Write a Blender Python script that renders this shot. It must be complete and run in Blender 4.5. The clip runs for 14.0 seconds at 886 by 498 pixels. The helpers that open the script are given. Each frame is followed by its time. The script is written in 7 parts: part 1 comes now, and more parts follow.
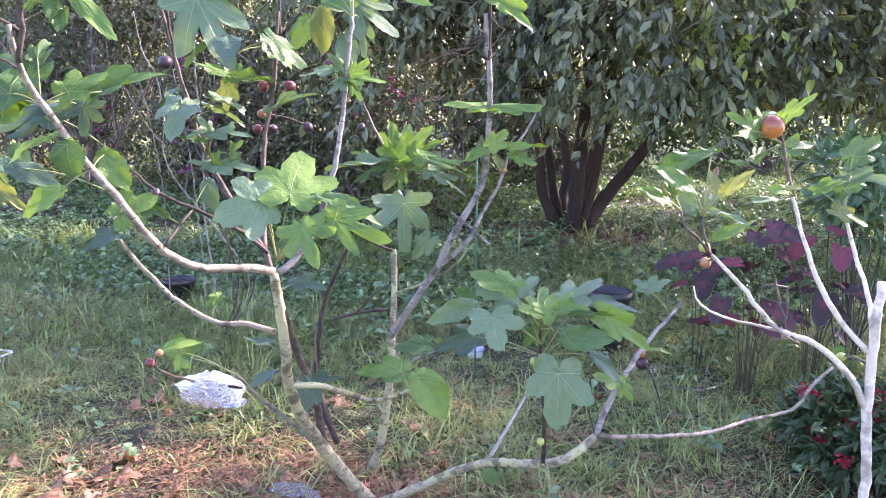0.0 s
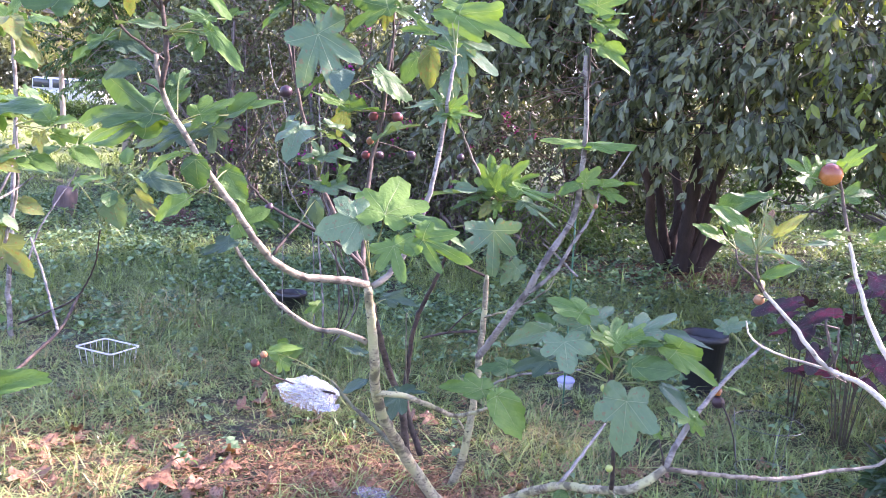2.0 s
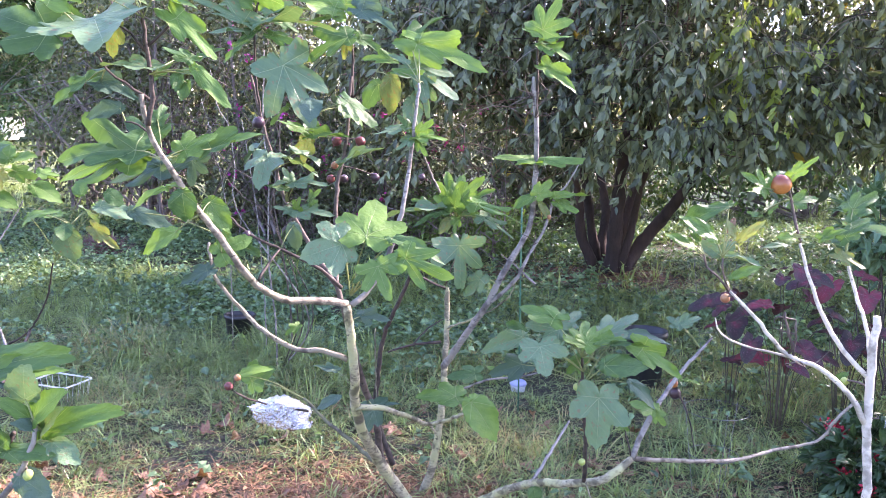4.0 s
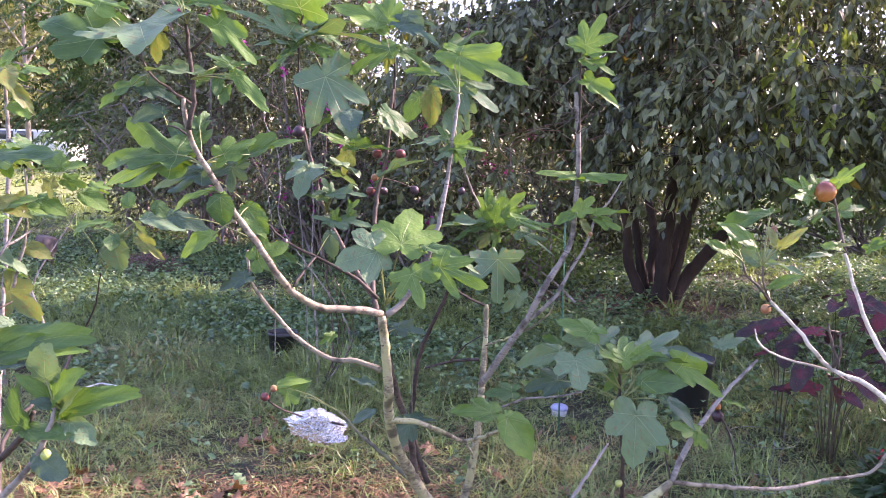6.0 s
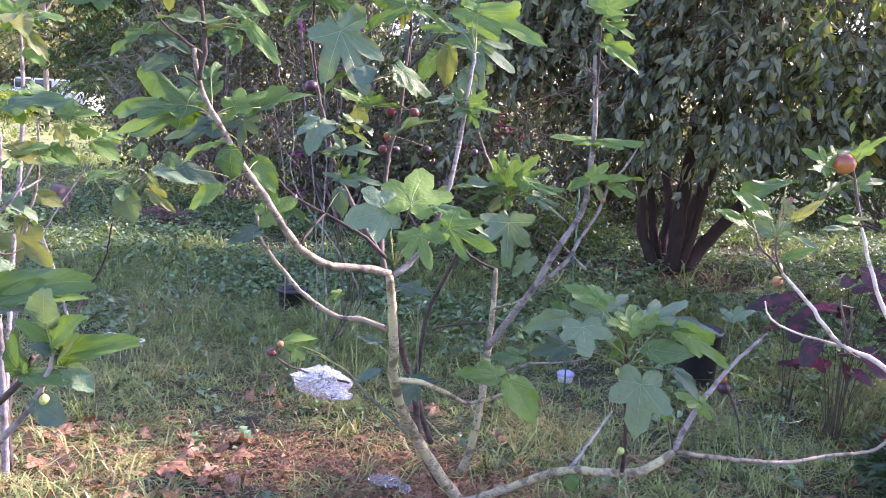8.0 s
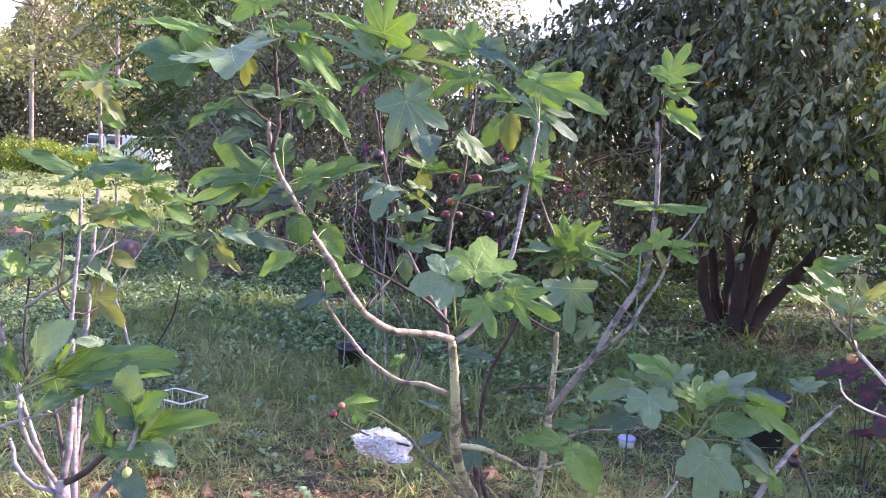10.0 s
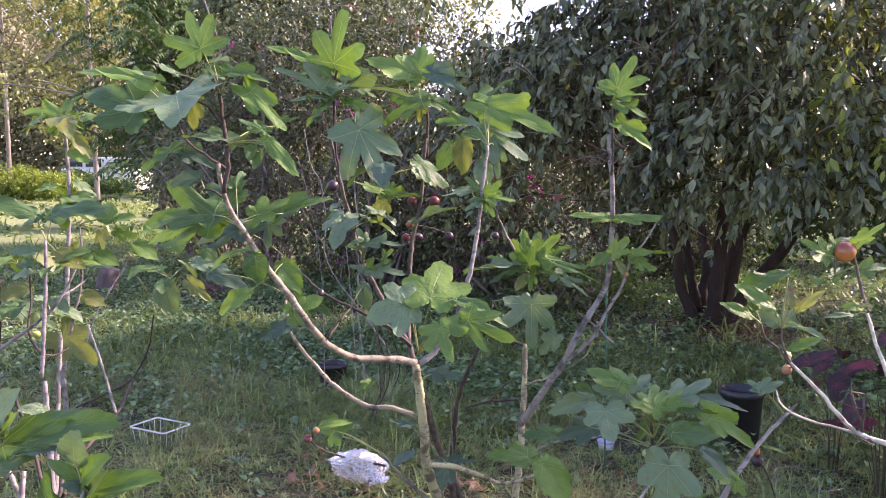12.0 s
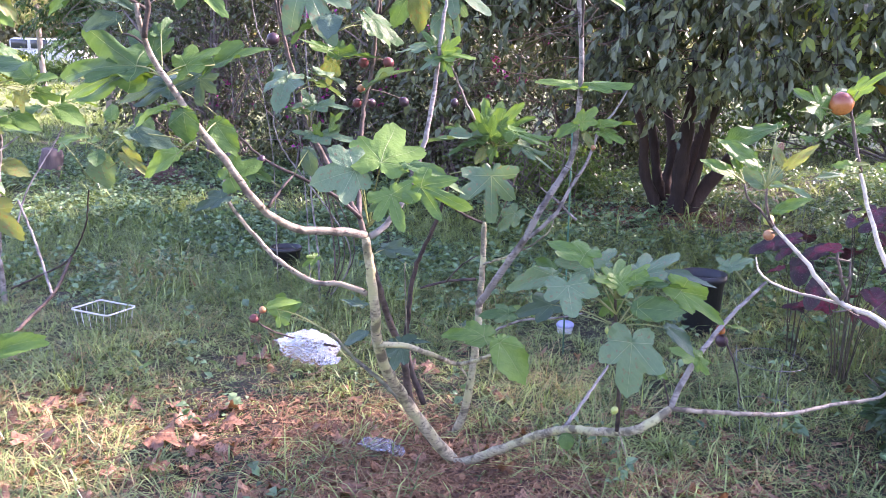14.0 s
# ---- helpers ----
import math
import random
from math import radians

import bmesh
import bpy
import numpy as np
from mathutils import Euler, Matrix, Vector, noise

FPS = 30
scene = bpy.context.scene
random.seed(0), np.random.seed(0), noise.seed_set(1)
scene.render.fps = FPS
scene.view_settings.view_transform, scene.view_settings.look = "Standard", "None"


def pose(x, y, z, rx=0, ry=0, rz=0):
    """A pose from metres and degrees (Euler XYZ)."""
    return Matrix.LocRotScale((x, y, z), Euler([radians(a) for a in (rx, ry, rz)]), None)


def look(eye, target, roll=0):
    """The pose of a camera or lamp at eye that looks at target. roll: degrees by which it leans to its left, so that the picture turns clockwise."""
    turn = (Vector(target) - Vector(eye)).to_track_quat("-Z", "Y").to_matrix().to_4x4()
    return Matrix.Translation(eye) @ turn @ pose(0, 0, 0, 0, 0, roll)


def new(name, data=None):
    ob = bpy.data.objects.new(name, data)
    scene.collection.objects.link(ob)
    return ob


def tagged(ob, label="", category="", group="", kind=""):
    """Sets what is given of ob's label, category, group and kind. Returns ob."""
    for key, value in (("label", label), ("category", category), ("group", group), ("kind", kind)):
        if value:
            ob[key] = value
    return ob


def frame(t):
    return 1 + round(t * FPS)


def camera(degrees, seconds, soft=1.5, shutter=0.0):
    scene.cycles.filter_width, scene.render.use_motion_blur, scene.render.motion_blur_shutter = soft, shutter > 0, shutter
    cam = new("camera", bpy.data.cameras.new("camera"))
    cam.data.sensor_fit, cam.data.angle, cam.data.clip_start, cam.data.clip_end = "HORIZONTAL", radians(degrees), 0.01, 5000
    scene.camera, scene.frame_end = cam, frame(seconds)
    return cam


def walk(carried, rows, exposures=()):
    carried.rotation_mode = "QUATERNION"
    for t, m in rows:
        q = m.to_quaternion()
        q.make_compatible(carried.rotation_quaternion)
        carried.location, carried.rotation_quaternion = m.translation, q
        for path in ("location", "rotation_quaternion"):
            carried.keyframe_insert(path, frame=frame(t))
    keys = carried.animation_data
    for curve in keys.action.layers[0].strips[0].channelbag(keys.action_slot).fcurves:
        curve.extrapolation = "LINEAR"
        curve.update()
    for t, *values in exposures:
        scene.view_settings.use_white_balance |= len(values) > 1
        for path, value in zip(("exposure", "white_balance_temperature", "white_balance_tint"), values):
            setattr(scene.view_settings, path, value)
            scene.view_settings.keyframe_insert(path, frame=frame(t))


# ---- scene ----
cam = camera(56.2, 14.0, soft=0.85)
PATH = [
    (0, (0.048, 0.122, 1.515), (0.016, 2.085, 1.134), 1.1),
    (0.5, (0.072, 0.114, 1.504), (-0.002, 2.057, 1.033), 1.3),
    (1, (0.115, 0.069, 1.506), (0.003, 2.014, 1.052), 1.9),
    (1.5, (0.153, 0.009, 1.505), (-0.05, 1.966, 1.145), 2.9),
    (2, (0.15, -0.035, 1.52), (-0.162, 1.916, 1.207), 3.5),
    (2.5, (0.088, -0.088, 1.524), (-0.213, 1.87, 1.243), 3.9),
    (3, (0.033, -0.136, 1.526), (-0.214, 1.824, 1.217), 2.7),
    (3.5, (0.014, -0.171, 1.53), (-0.142, 1.792, 1.178), 1.5),
    (4, (0.001, -0.191, 1.556), (-0.122, 1.785, 1.274), 1.3),
    (4.2, (-0.007, -0.201, 1.563), (-0.156, 1.781, 1.346), 1.4),
    (6.3, (0.05, -0.172, 1.489), (-0.195, 1.801, 1.277), 2.0),
    (6.5, (0.052, -0.175, 1.491), (-0.175, 1.794, 1.23), 2.1),
    (7, (0.05, -0.148, 1.471), (-0.182, 1.807, 1.121), 2.1),
    (7.5, (0.043, -0.161, 1.484), (-0.186, 1.793, 1.123), 2.5),
    (8, (0.053, -0.151, 1.484), (-0.218, 1.808, 1.183), 3.9),
    (8.5, (0.054, -0.154, 1.5), (-0.328, 1.794, 1.256), 4.0),
    (8.7, (0.033, -0.174, 1.514), (-0.384, 1.768, 1.284), 3.9),
    (10.8, (0.027, -0.173, 1.542), (-0.36, 1.781, 1.367), 3.3),
    (11, (0.029, -0.186, 1.573), (-0.33, 1.774, 1.403), 2.6),
    (11.5, (0.076, -0.193, 1.605), (-0.303, 1.767, 1.491), 1.7),
    (12, (0.131, -0.196, 1.61), (-0.253, 1.758, 1.431), 0.6),
    (12.5, (0.176, -0.175, 1.568), (-0.162, 1.768, 1.236), 0.1),
    (13, (0.209, -0.161, 1.539), (-0.084, 1.773, 1.125), 0.4),
    (13.5, (0.208, -0.12, 1.519), (-0.071, 1.814, 1.091), 1.1),
    (14, (0.124, 0.002, 1.504), (-0.16, 1.934, 1.074), 1.6),
]
EXPOSURE = [(0, 2.75, 6350, 42), (2, 2.7, 6150, 45), (3, 2.6, 6150, 46), (4, 2.72, 6150, 40), (6.5, 2.22, 6650, 49), (7.5, 2.4, 6350, 51), (8.5, 2.25, 6250, 45), (11, 2.2, 6350, 47), (11.5, 2.1, 6400, 52), (12, 1.9, 6800, 44), (12.5, 2.0, 7200, 35), (13, 2.25, 6750, 42), (13.5, 2.45, 6450, 42), (14, 2.6, 6250, 47)]
walk(cam, [(t, look(eye, target, roll)) for t, eye, target, roll in PATH], exposures=EXPOSURE)

# light: low morning sun from behind the trees at the right, open sky
SUN_AZ, SUN_EL = 62.0, 34.0
world = bpy.data.worlds.new("sky")
scene.world = world
world.use_nodes = True
wn = world.node_tree.nodes
sky = wn.new("ShaderNodeTexSky")
sky.sky_type, sky.sun_disc = "NISHITA", False
sky.sun_elevation, sky.sun_rotation = radians(SUN_EL), radians(SUN_AZ)
sky.air_density, sky.dust_density, sky.ozone_density = 1.0, 1.0, 1.0
world.node_tree.links.new(sky.outputs[0], wn["Background"].inputs[0])
wn["Background"].inputs[1].default_value = 0.15
sun = new("sun", bpy.data.lights.new("sun", "SUN"))
sun.data.energy, sun.data.angle, sun.data.color = 3.5, radians(0.6), (1.0, 0.89, 0.74)
sa, se = radians(SUN_AZ), radians(SUN_EL)
sun.matrix_basis = look((math.sin(sa) * math.cos(se), math.cos(sa) * math.cos(se), math.sin(se)), (0, 0, 0))

# ---- materials ----
def shader(name):
    m = bpy.data.materials.new(name)
    m.use_nodes = True
    return m, m.node_tree.nodes, m.node_tree.links, m.node_tree.nodes["Principled BSDF"]


def ramp(nodes, links, fac, stops):
    r = nodes.new("ShaderNodeValToRGB")
    while len(r.color_ramp.elements) < len(stops):
        r.color_ramp.elements.new(0.5)
    for e, (p, c) in zip(r.color_ramp.elements, stops):
        e.position, e.color = p, (*c, 1)
    links.new(fac, r.inputs[0])
    return r.outputs[0]


def grain(nodes, links, scale, detail=4.0, coords="Object", stretch=None):
    tc = nodes.new("ShaderNodeTexCoord")
    src = tc.outputs[coords]
    if stretch:
        mp = nodes.new("ShaderNodeMapping")
        mp.inputs["Scale"].default_value = stretch
        links.new(src, mp.inputs[0])
        src = mp.outputs[0]
    t = nodes.new("ShaderNodeTexNoise")
    t.inputs["Scale"].default_value, t.inputs["Detail"].default_value = scale, detail
    links.new(src, t.inputs["Vector"])
    return t.outputs[0]


def mixed(nodes, links, fac, a, b, how="MIX"):
    m = nodes.new("ShaderNodeMix")
    m.data_type, m.blend_type = "RGBA", how
    for k, v in ((0, fac), (6, a), (7, b)):
        if isinstance(v, (int, float)):
            m.inputs[k].default_value = v
        elif isinstance(v, tuple):
            m.inputs[k].default_value = (*v, 1)
        else:
            links.new(v, m.inputs[k])
    return m.outputs[2]


def bump(nodes, links, bsdf, height, strength, distance):
    b = nodes.new("ShaderNodeBump")
    b.inputs["Strength"].default_value, b.inputs["Distance"].default_value = strength, distance
    links.new(height, b.inputs["Height"])
    links.new(b.outputs[0], bsdf.inputs["Normal"])


def plain(name, dark, light, rough=0.7, scale=30.0, relief=0.3, depth=0.004, metal=0.0, stretch=None):
    """A surface with two scales of variation and fine relief."""
    m, n, l, b = shader(name)
    fine, broad = grain(n, l, scale, 6, stretch=stretch), grain(n, l, scale * 0.13, 3, stretch=stretch)
    c = ramp(n, l, fine, [(0.3, dark), (0.72, light)])
    c = mixed(n, l, 0.55, c, ramp(n, l, broad, [(0.35, dark), (0.65, light)]))
    l.new(c, b.inputs["Base Color"])
    b.inputs["Roughness"].default_value, b.inputs["Metallic"].default_value = rough, metal
    bump(n, l, b, fine, relief, depth)
    return m


def bark(name, dark, light, patch, wrinkled=0.5):
    """Fig bark: greyish skin with blotches, cross wrinkles, dark scars and pale lenticels. Pale and dark patches also
    paint light and shade on the stem.
    """
    m, n, l, b = shader(name)
    fine, wrinkle = grain(n, l, 110, 6), grain(n, l, 55, 5, stretch=(0.6, 0.6, 2.6))
    c = ramp(n, l, fine, [(0.34, dark), (0.60, light)])
    c = mixed(n, l, wrinkled, c, ramp(n, l, wrinkle, [(0.36, dark), (0.58, light)]))
    c = mixed(n, l, ramp(n, l, grain(n, l, 13, 3), [(0.44, (0, 0, 0)), (0.60, (1, 1, 1))]), c, patch)
    # large dark patches: scars, and shaded parts of the stem put into colour
    c = mixed(n, l, ramp(n, l, grain(n, l, 21, 4), [(0.50, (0, 0, 0)), (0.62, (0.8, 0.8, 0.8))]), c, tuple(v * 0.5 for v in dark))
    c = mixed(n, l, ramp(n, l, grain(n, l, 48, 2, stretch=(1, 1, 2.2)), [(0.66, (0, 0, 0)), (0.7, (0.85, 0.85, 0.85))]), c, tuple(v * 0.3 for v in dark))
    l.new(c, b.inputs["Base Color"])
    b.inputs["Roughness"].default_value = 0.75
    bump(n, l, b, mixed(n, l, wrinkled, fine, wrinkle), 0.8, 0.004)
    return m


BARK = {
    # bright lichen yellow, which also paints the trunk's lit side
    "pale": bark("pale_bark", (0.150, 0.128, 0.082), (0.44, 0.40, 0.26), (0.40, 0.39, 0.20)),
    "grey": bark("grey_bark", (0.124, 0.107, 0.096), (0.34, 0.31, 0.28), (0.25, 0.23, 0.20)),
    "white": bark("white_bark", (0.42, 0.37, 0.30), (0.70, 0.64, 0.53), (0.56, 0.50, 0.41), 0.15),
    "lilac": bark("lilac_grey_bark", (0.15, 0.125, 0.13), (0.33, 0.295, 0.30), (0.24, 0.215, 0.20)),
    "brown": bark("brown_bark", (0.056, 0.040, 0.031), (0.135, 0.101, 0.084), (0.096, 0.073, 0.056)),
    "dark": bark("dark_bark", (0.028, 0.019, 0.017), (0.084, 0.059, 0.048), (0.056, 0.042, 0.031)),
    "tan": bark("tan_bark", (0.105, 0.082, 0.062), (0.36, 0.31, 0.24), (0.27, 0.23, 0.16)),
    "green": bark("greenish_bark", (0.090, 0.084, 0.056), (0.191, 0.180, 0.129), (0.135, 0.146, 0.078)),
}


def foliage(name, dark, light, sheen=0.42, glow=0.35, patchy=6.0, random=True, blotch=0.35, edge=0.2):
    """A leaf that lets some light through: colour varies from leaf to leaf and in blotches."""
    m, n, l, b = shader(name)
    out = n["Material Output"]
    if random:
        pick = n.new("ShaderNodeNewGeometry").outputs["Random Per Island"]
    else:
        pick = n.new("ShaderNodeObjectInfo").outputs["Random"]
    c = ramp(n, l, pick, [(0.0, dark), (1.0, light)])
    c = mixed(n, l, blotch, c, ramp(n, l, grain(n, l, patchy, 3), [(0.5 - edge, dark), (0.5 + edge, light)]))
    l.new(c, b.inputs["Base Color"])
    b.inputs["Roughness"].default_value = sheen
    tr = n.new("ShaderNodeBsdfTranslucent")
    warm = mixed(n, l, 1.0, c, (1.0, 1.0, 0.45), "MULTIPLY")
    l.new(warm, tr.inputs[0])
    mx = n.new("ShaderNodeMixShader")
    mx.inputs[0].default_value = glow
    l.new(b.outputs[0], mx.inputs[1]), l.new(tr.outputs[0], mx.inputs[2]), l.new(mx.outputs[0], out.inputs[0])
    return m


def fig_foliage(name, dark, light, vein, glow, spots=0.0, spot=(0.25, 0.13, 0.04)):
    """Fig leaf: pale ribs from the stalk into each lobe, fine side veins, blotches, a rough skin."""
    m, n, l, b = shader(name)
    out = n["Material Output"]
    uv = n.new("ShaderNodeTexCoord").outputs["UV"]
    sep = n.new("ShaderNodeSeparateXYZ")
    l.new(uv, sep.inputs[0])

    def calc(op, a, c=None):
        k = n.new("ShaderNodeMath")
        k.operation = op
        for i, v in enumerate((a, c)):
            if v is None:
                continue
            if isinstance(v, (int, float)):
                k.inputs[i].default_value = v
            else:
                l.new(v, k.inputs[i])
        return k.outputs[0]

    x, y = calc("SUBTRACT", sep.outputs[0], 0.5), calc("SUBTRACT", sep.outputs[1], 0.1)
    ribs = None
    for deg in (0, 46, -46, 92, -92):
        a = radians(deg)
        off = calc("ABSOLUTE", calc("SUBTRACT", calc("MULTIPLY", x, math.cos(a)), calc("MULTIPLY", y, math.sin(a))))
        along = calc("ADD", calc("MULTIPLY", x, math.sin(a)), calc("MULTIPLY", y, math.cos(a)))
        width = calc("MULTIPLY", calc("SUBTRACT", 1.1, along), 0.0075)
        near = calc("MULTIPLY", calc("SUBTRACT", 1.0, calc("DIVIDE", off, width)), calc("GREATER_THAN", along, 0.0))
        ribs = near if ribs is None else calc("MAXIMUM", ribs, near)
    ribs = calc("MINIMUM", calc("MAXIMUM", ribs, 0.0), 1.0)
    wave = n.new("ShaderNodeTexWave")
    wave.wave_type, wave.bands_direction = "BANDS", "DIAGONAL"
    wave.inputs["Scale"].default_value, wave.inputs["Distortion"].default_value = 3.2, 3.5
    l.new(uv, wave.inputs[0])
    side = ramp(n, l, wave.outputs[1], [(0.9, (0, 0, 0)), (1.0, (1, 1, 1))])
    pick = n.new("ShaderNodeObjectInfo").outputs["Random"]
    c = ramp(n, l, pick, [(0.0, dark), (1.0, light)])
    c = mixed(n, l, 0.45, c, ramp(n, l, grain(n, l, 5, 4, "UV"), [(0.3, dark), (0.7, light)]))
    c = mixed(n, l, calc("MULTIPLY", side, 0.05), c, vein)
    c = mixed(n, l, calc("MULTIPLY", ribs, 0.6), c, vein)
    if spots:
        c = mixed(n, l, ramp(n, l, grain(n, l, 9, 4, "UV"), [(0.62 - spots, (0, 0, 0)), (0.7 - spots, (1, 1, 1))]), c, spot)
    l.new(c, b.inputs["Base Color"])
    b.inputs["Roughness"].default_value = 0.46
    pucker = calc("ADD", calc("MULTIPLY", wave.outputs[1], -0.08), grain(n, l, 14, 3, "UV"))
    bump(n, l, b, calc("ADD", pucker, calc("MULTIPLY", ribs, -0.6)), 0.45, 0.006)
    tr = n.new("ShaderNodeBsdfTranslucent")
    l.new(mixed(n, l, 1.0, c, (1.0, 1.0, 0.4), "MULTIPLY"), tr.inputs[0])
    mx = n.new("ShaderNodeMixShader")
    mx.inputs[0].default_value = glow
    l.new(b.outputs[0], mx.inputs[1]), l.new(tr.outputs[0], mx.inputs[2]), l.new(mx.outputs[0], out.inputs[0])
    return m


# paler tones also serve for sunlit leaves, with the light put into colour
LEAF = [
    fig_foliage("fig_leaf_green", (0.042, 0.105, 0.030), (0.105, 0.205, 0.058), (0.38, 0.46, 0.20), 0.35),
    fig_foliage("fig_leaf_young_sunlit", (0.075, 0.165, 0.032), (0.175, 0.30, 0.06), (0.42, 0.48, 0.22), 0.36),
    fig_foliage("fig_leaf_dull", (0.095, 0.175, 0.09), (0.155, 0.25, 0.13), (0.44, 0.50, 0.30), 0.30, 0.02, (0.2, 0.17, 0.09)),
    fig_foliage("fig_leaf_old", (0.05, 0.10, 0.065), (0.085, 0.15, 0.10), (0.24, 0.32, 0.18), 0.30),
    fig_foliage("fig_leaf_yellow", (0.12, 0.17, 0.055), (0.25, 0.29, 0.09), (0.40, 0.42, 0.20), 0.35, 0.05, (0.24, 0.17, 0.06)),
    fig_foliage("fig_leaf_withered", (0.17, 0.078, 0.042), (0.40, 0.225, 0.135), (0.44, 0.30, 0.17), 0.2, 0.08, (0.12, 0.055, 0.03)),
]
M_PETIOLE = plain("leaf_stalk", (0.15, 0.18, 0.06), (0.27, 0.30, 0.11), 0.5, 40, 0.1, 0.001)

# ---- mesh helpers ----
def soft(pts, step=0.03):
    """A smooth line through the points (Catmull-Rom), as an array of places."""
    p = np.array(pts, float)
    p = np.vstack([2 * p[0] - p[1], p, 2 * p[-1] - p[-2]])
    out = []
    for a, b, c, d in zip(p, p[1:], p[2:], p[3:]):
        k = max(2, int(np.linalg.norm(c - b) / step))
        for t in np.arange(k)[:, None] / k:
            out.append((0.5 * (2 * b + (c - a) * t + (2 * a - 5 * b + 4 * c - d) * t**2 + (3 * b - a - 3 * c + d) * t**3)).ravel())
    return np.vstack([out, p[-2]])


def tube(line, radii, sides=8, rough=0.0, rng=None):
    """Rings round a line, closed at both ends: places and faces."""
    line, n = np.asarray(line), len(line)
    ahead = np.gradient(line, axis=0)
    ahead /= np.linalg.norm(ahead, axis=1)[:, None] + 1e-9
    ref = np.array([0.0, 0.0, 1.0]) if abs(ahead[0][2]) < 0.8 else np.array([1.0, 0.0, 0.0])
    u = np.cross(ahead[0], ref)
    rings, a = [], np.arange(sides) * 2 * np.pi / sides
    for i in range(n):
        u = u - (u @ ahead[i]) * ahead[i]
        u /= np.linalg.norm(u)
        v = np.cross(ahead[i], u)
        r = radii[i] * (1 + (rng.normal(0, rough, sides) if rough else 0))
        rings.append(line[i] + (np.cos(a) * r)[:, None] * u + (np.sin(a) * r)[:, None] * v)
    verts = np.vstack(rings + [line[:1], line[-1:]])
    faces = []
    for i in range(n - 1):
        for j in range(sides):
            k = (j + 1) % sides
            faces.append((i * sides + j, i * sides + k, (i + 1) * sides + k, (i + 1) * sides + j))
    for j in range(sides):
        k = (j + 1) % sides
        faces.append((n * sides, k, j))
        faces.append((n * sides + 1, (n - 1) * sides + j, (n - 1) * sides + k))
    return verts, faces


def mesh_of(name, verts, faces, material, smooth=True):
    me = bpy.data.meshes.new(name)
    me.from_pydata([tuple(v) for v in verts], [], faces)
    if smooth:
        me.polygons.foreach_set("use_smooth", [True] * len(me.polygons))
    me.materials.append(material)
    me.update()
    return me


def big_mesh(name, verts, tris, material, smooth=False):
    """A mesh of many triangles from arrays."""
    me = bpy.data.meshes.new(name)
    verts, tris = np.asarray(verts, np.float32), np.asarray(tris, np.int32)
    me.vertices.add(len(verts))
    me.vertices.foreach_set("co", verts.ravel())
    me.loops.add(tris.size)
    me.loops.foreach_set("vertex_index", tris.ravel())
    me.polygons.add(len(tris))
    me.polygons.foreach_set("loop_start", np.arange(0, tris.size, 3, dtype=np.int32))
    me.polygons.foreach_set("use_smooth", np.full(len(tris), smooth))
    me.materials.append(material)
    me.update(calc_edges=True)
    return me


def attach(ob, parent):
    if parent is not None:
        ob.parent = parent
        ob.matrix_parent_inverse = parent.matrix_world.inverted() if parent.parent is None and parent.type != "EMPTY" else parent.matrix_basis.inverted()
    return ob


def thing(name, at, label, category, group="", kind=""):
    ob = new(name)
    ob.empty_display_size = 0.1
    ob.matrix_basis = Matrix.Translation(at)
    return tagged(ob, label, category, group, kind)


def join(pieces):
    """Several (places, faces) as one."""
    verts, faces, base = [], [], 0
    for v, f in pieces:
        verts.append(np.asarray(v, float))
        faces += [tuple(i + base for i in q) for q in f]
        base += len(v)
    return np.vstack(verts), faces


def part(name, shape, material, parent, label="", smooth=True):
    """One mesh object under a thing or a part; shape: places and faces."""
    ob = attach(new(name, mesh_of(name, *shape, material, smooth)), parent)
    return tagged(ob, label)


def lathe(profile, sides=20, at=(0, 0, 0)):
    """A turned form from (radius, height) pairs."""
    a = np.arange(sides) * 2 * np.pi / sides
    verts = np.vstack([np.c_[r * np.cos(a), r * np.sin(a), np.full(sides, z)] for r, z in profile]) + np.array(at)
    faces = []
    for i in range(len(profile) - 1):
        for j in range(sides):
            k = (j + 1) % sides
            faces.append((i * sides + j, i * sides + k, (i + 1) * sides + k, (i + 1) * sides + j))
    return verts, faces


def slab(size, at=(0, 0, 0), bevel=0.004, turn=0.0):
    """A bevelled block: places and faces."""
    bm = bmesh.new()
    bmesh.ops.create_cube(bm, size=1)
    bmesh.ops.scale(bm, vec=size, verts=bm.verts)
    if bevel:
        bmesh.ops.bevel(bm, geom=bm.edges[:], offset=bevel, segments=2, affect="EDGES", profile=0.5)
    bmesh.ops.rotate(bm, cent=(0, 0, 0), matrix=Matrix.Rotation(turn, 3, "Z"), verts=bm.verts)
    bmesh.ops.translate(bm, vec=at, verts=bm.verts)
    bm.verts.index_update()
    out = np.array([v.co[:] for v in bm.verts]), [tuple(v.index for v in f.verts) for f in bm.faces]
    bm.free()
    return out


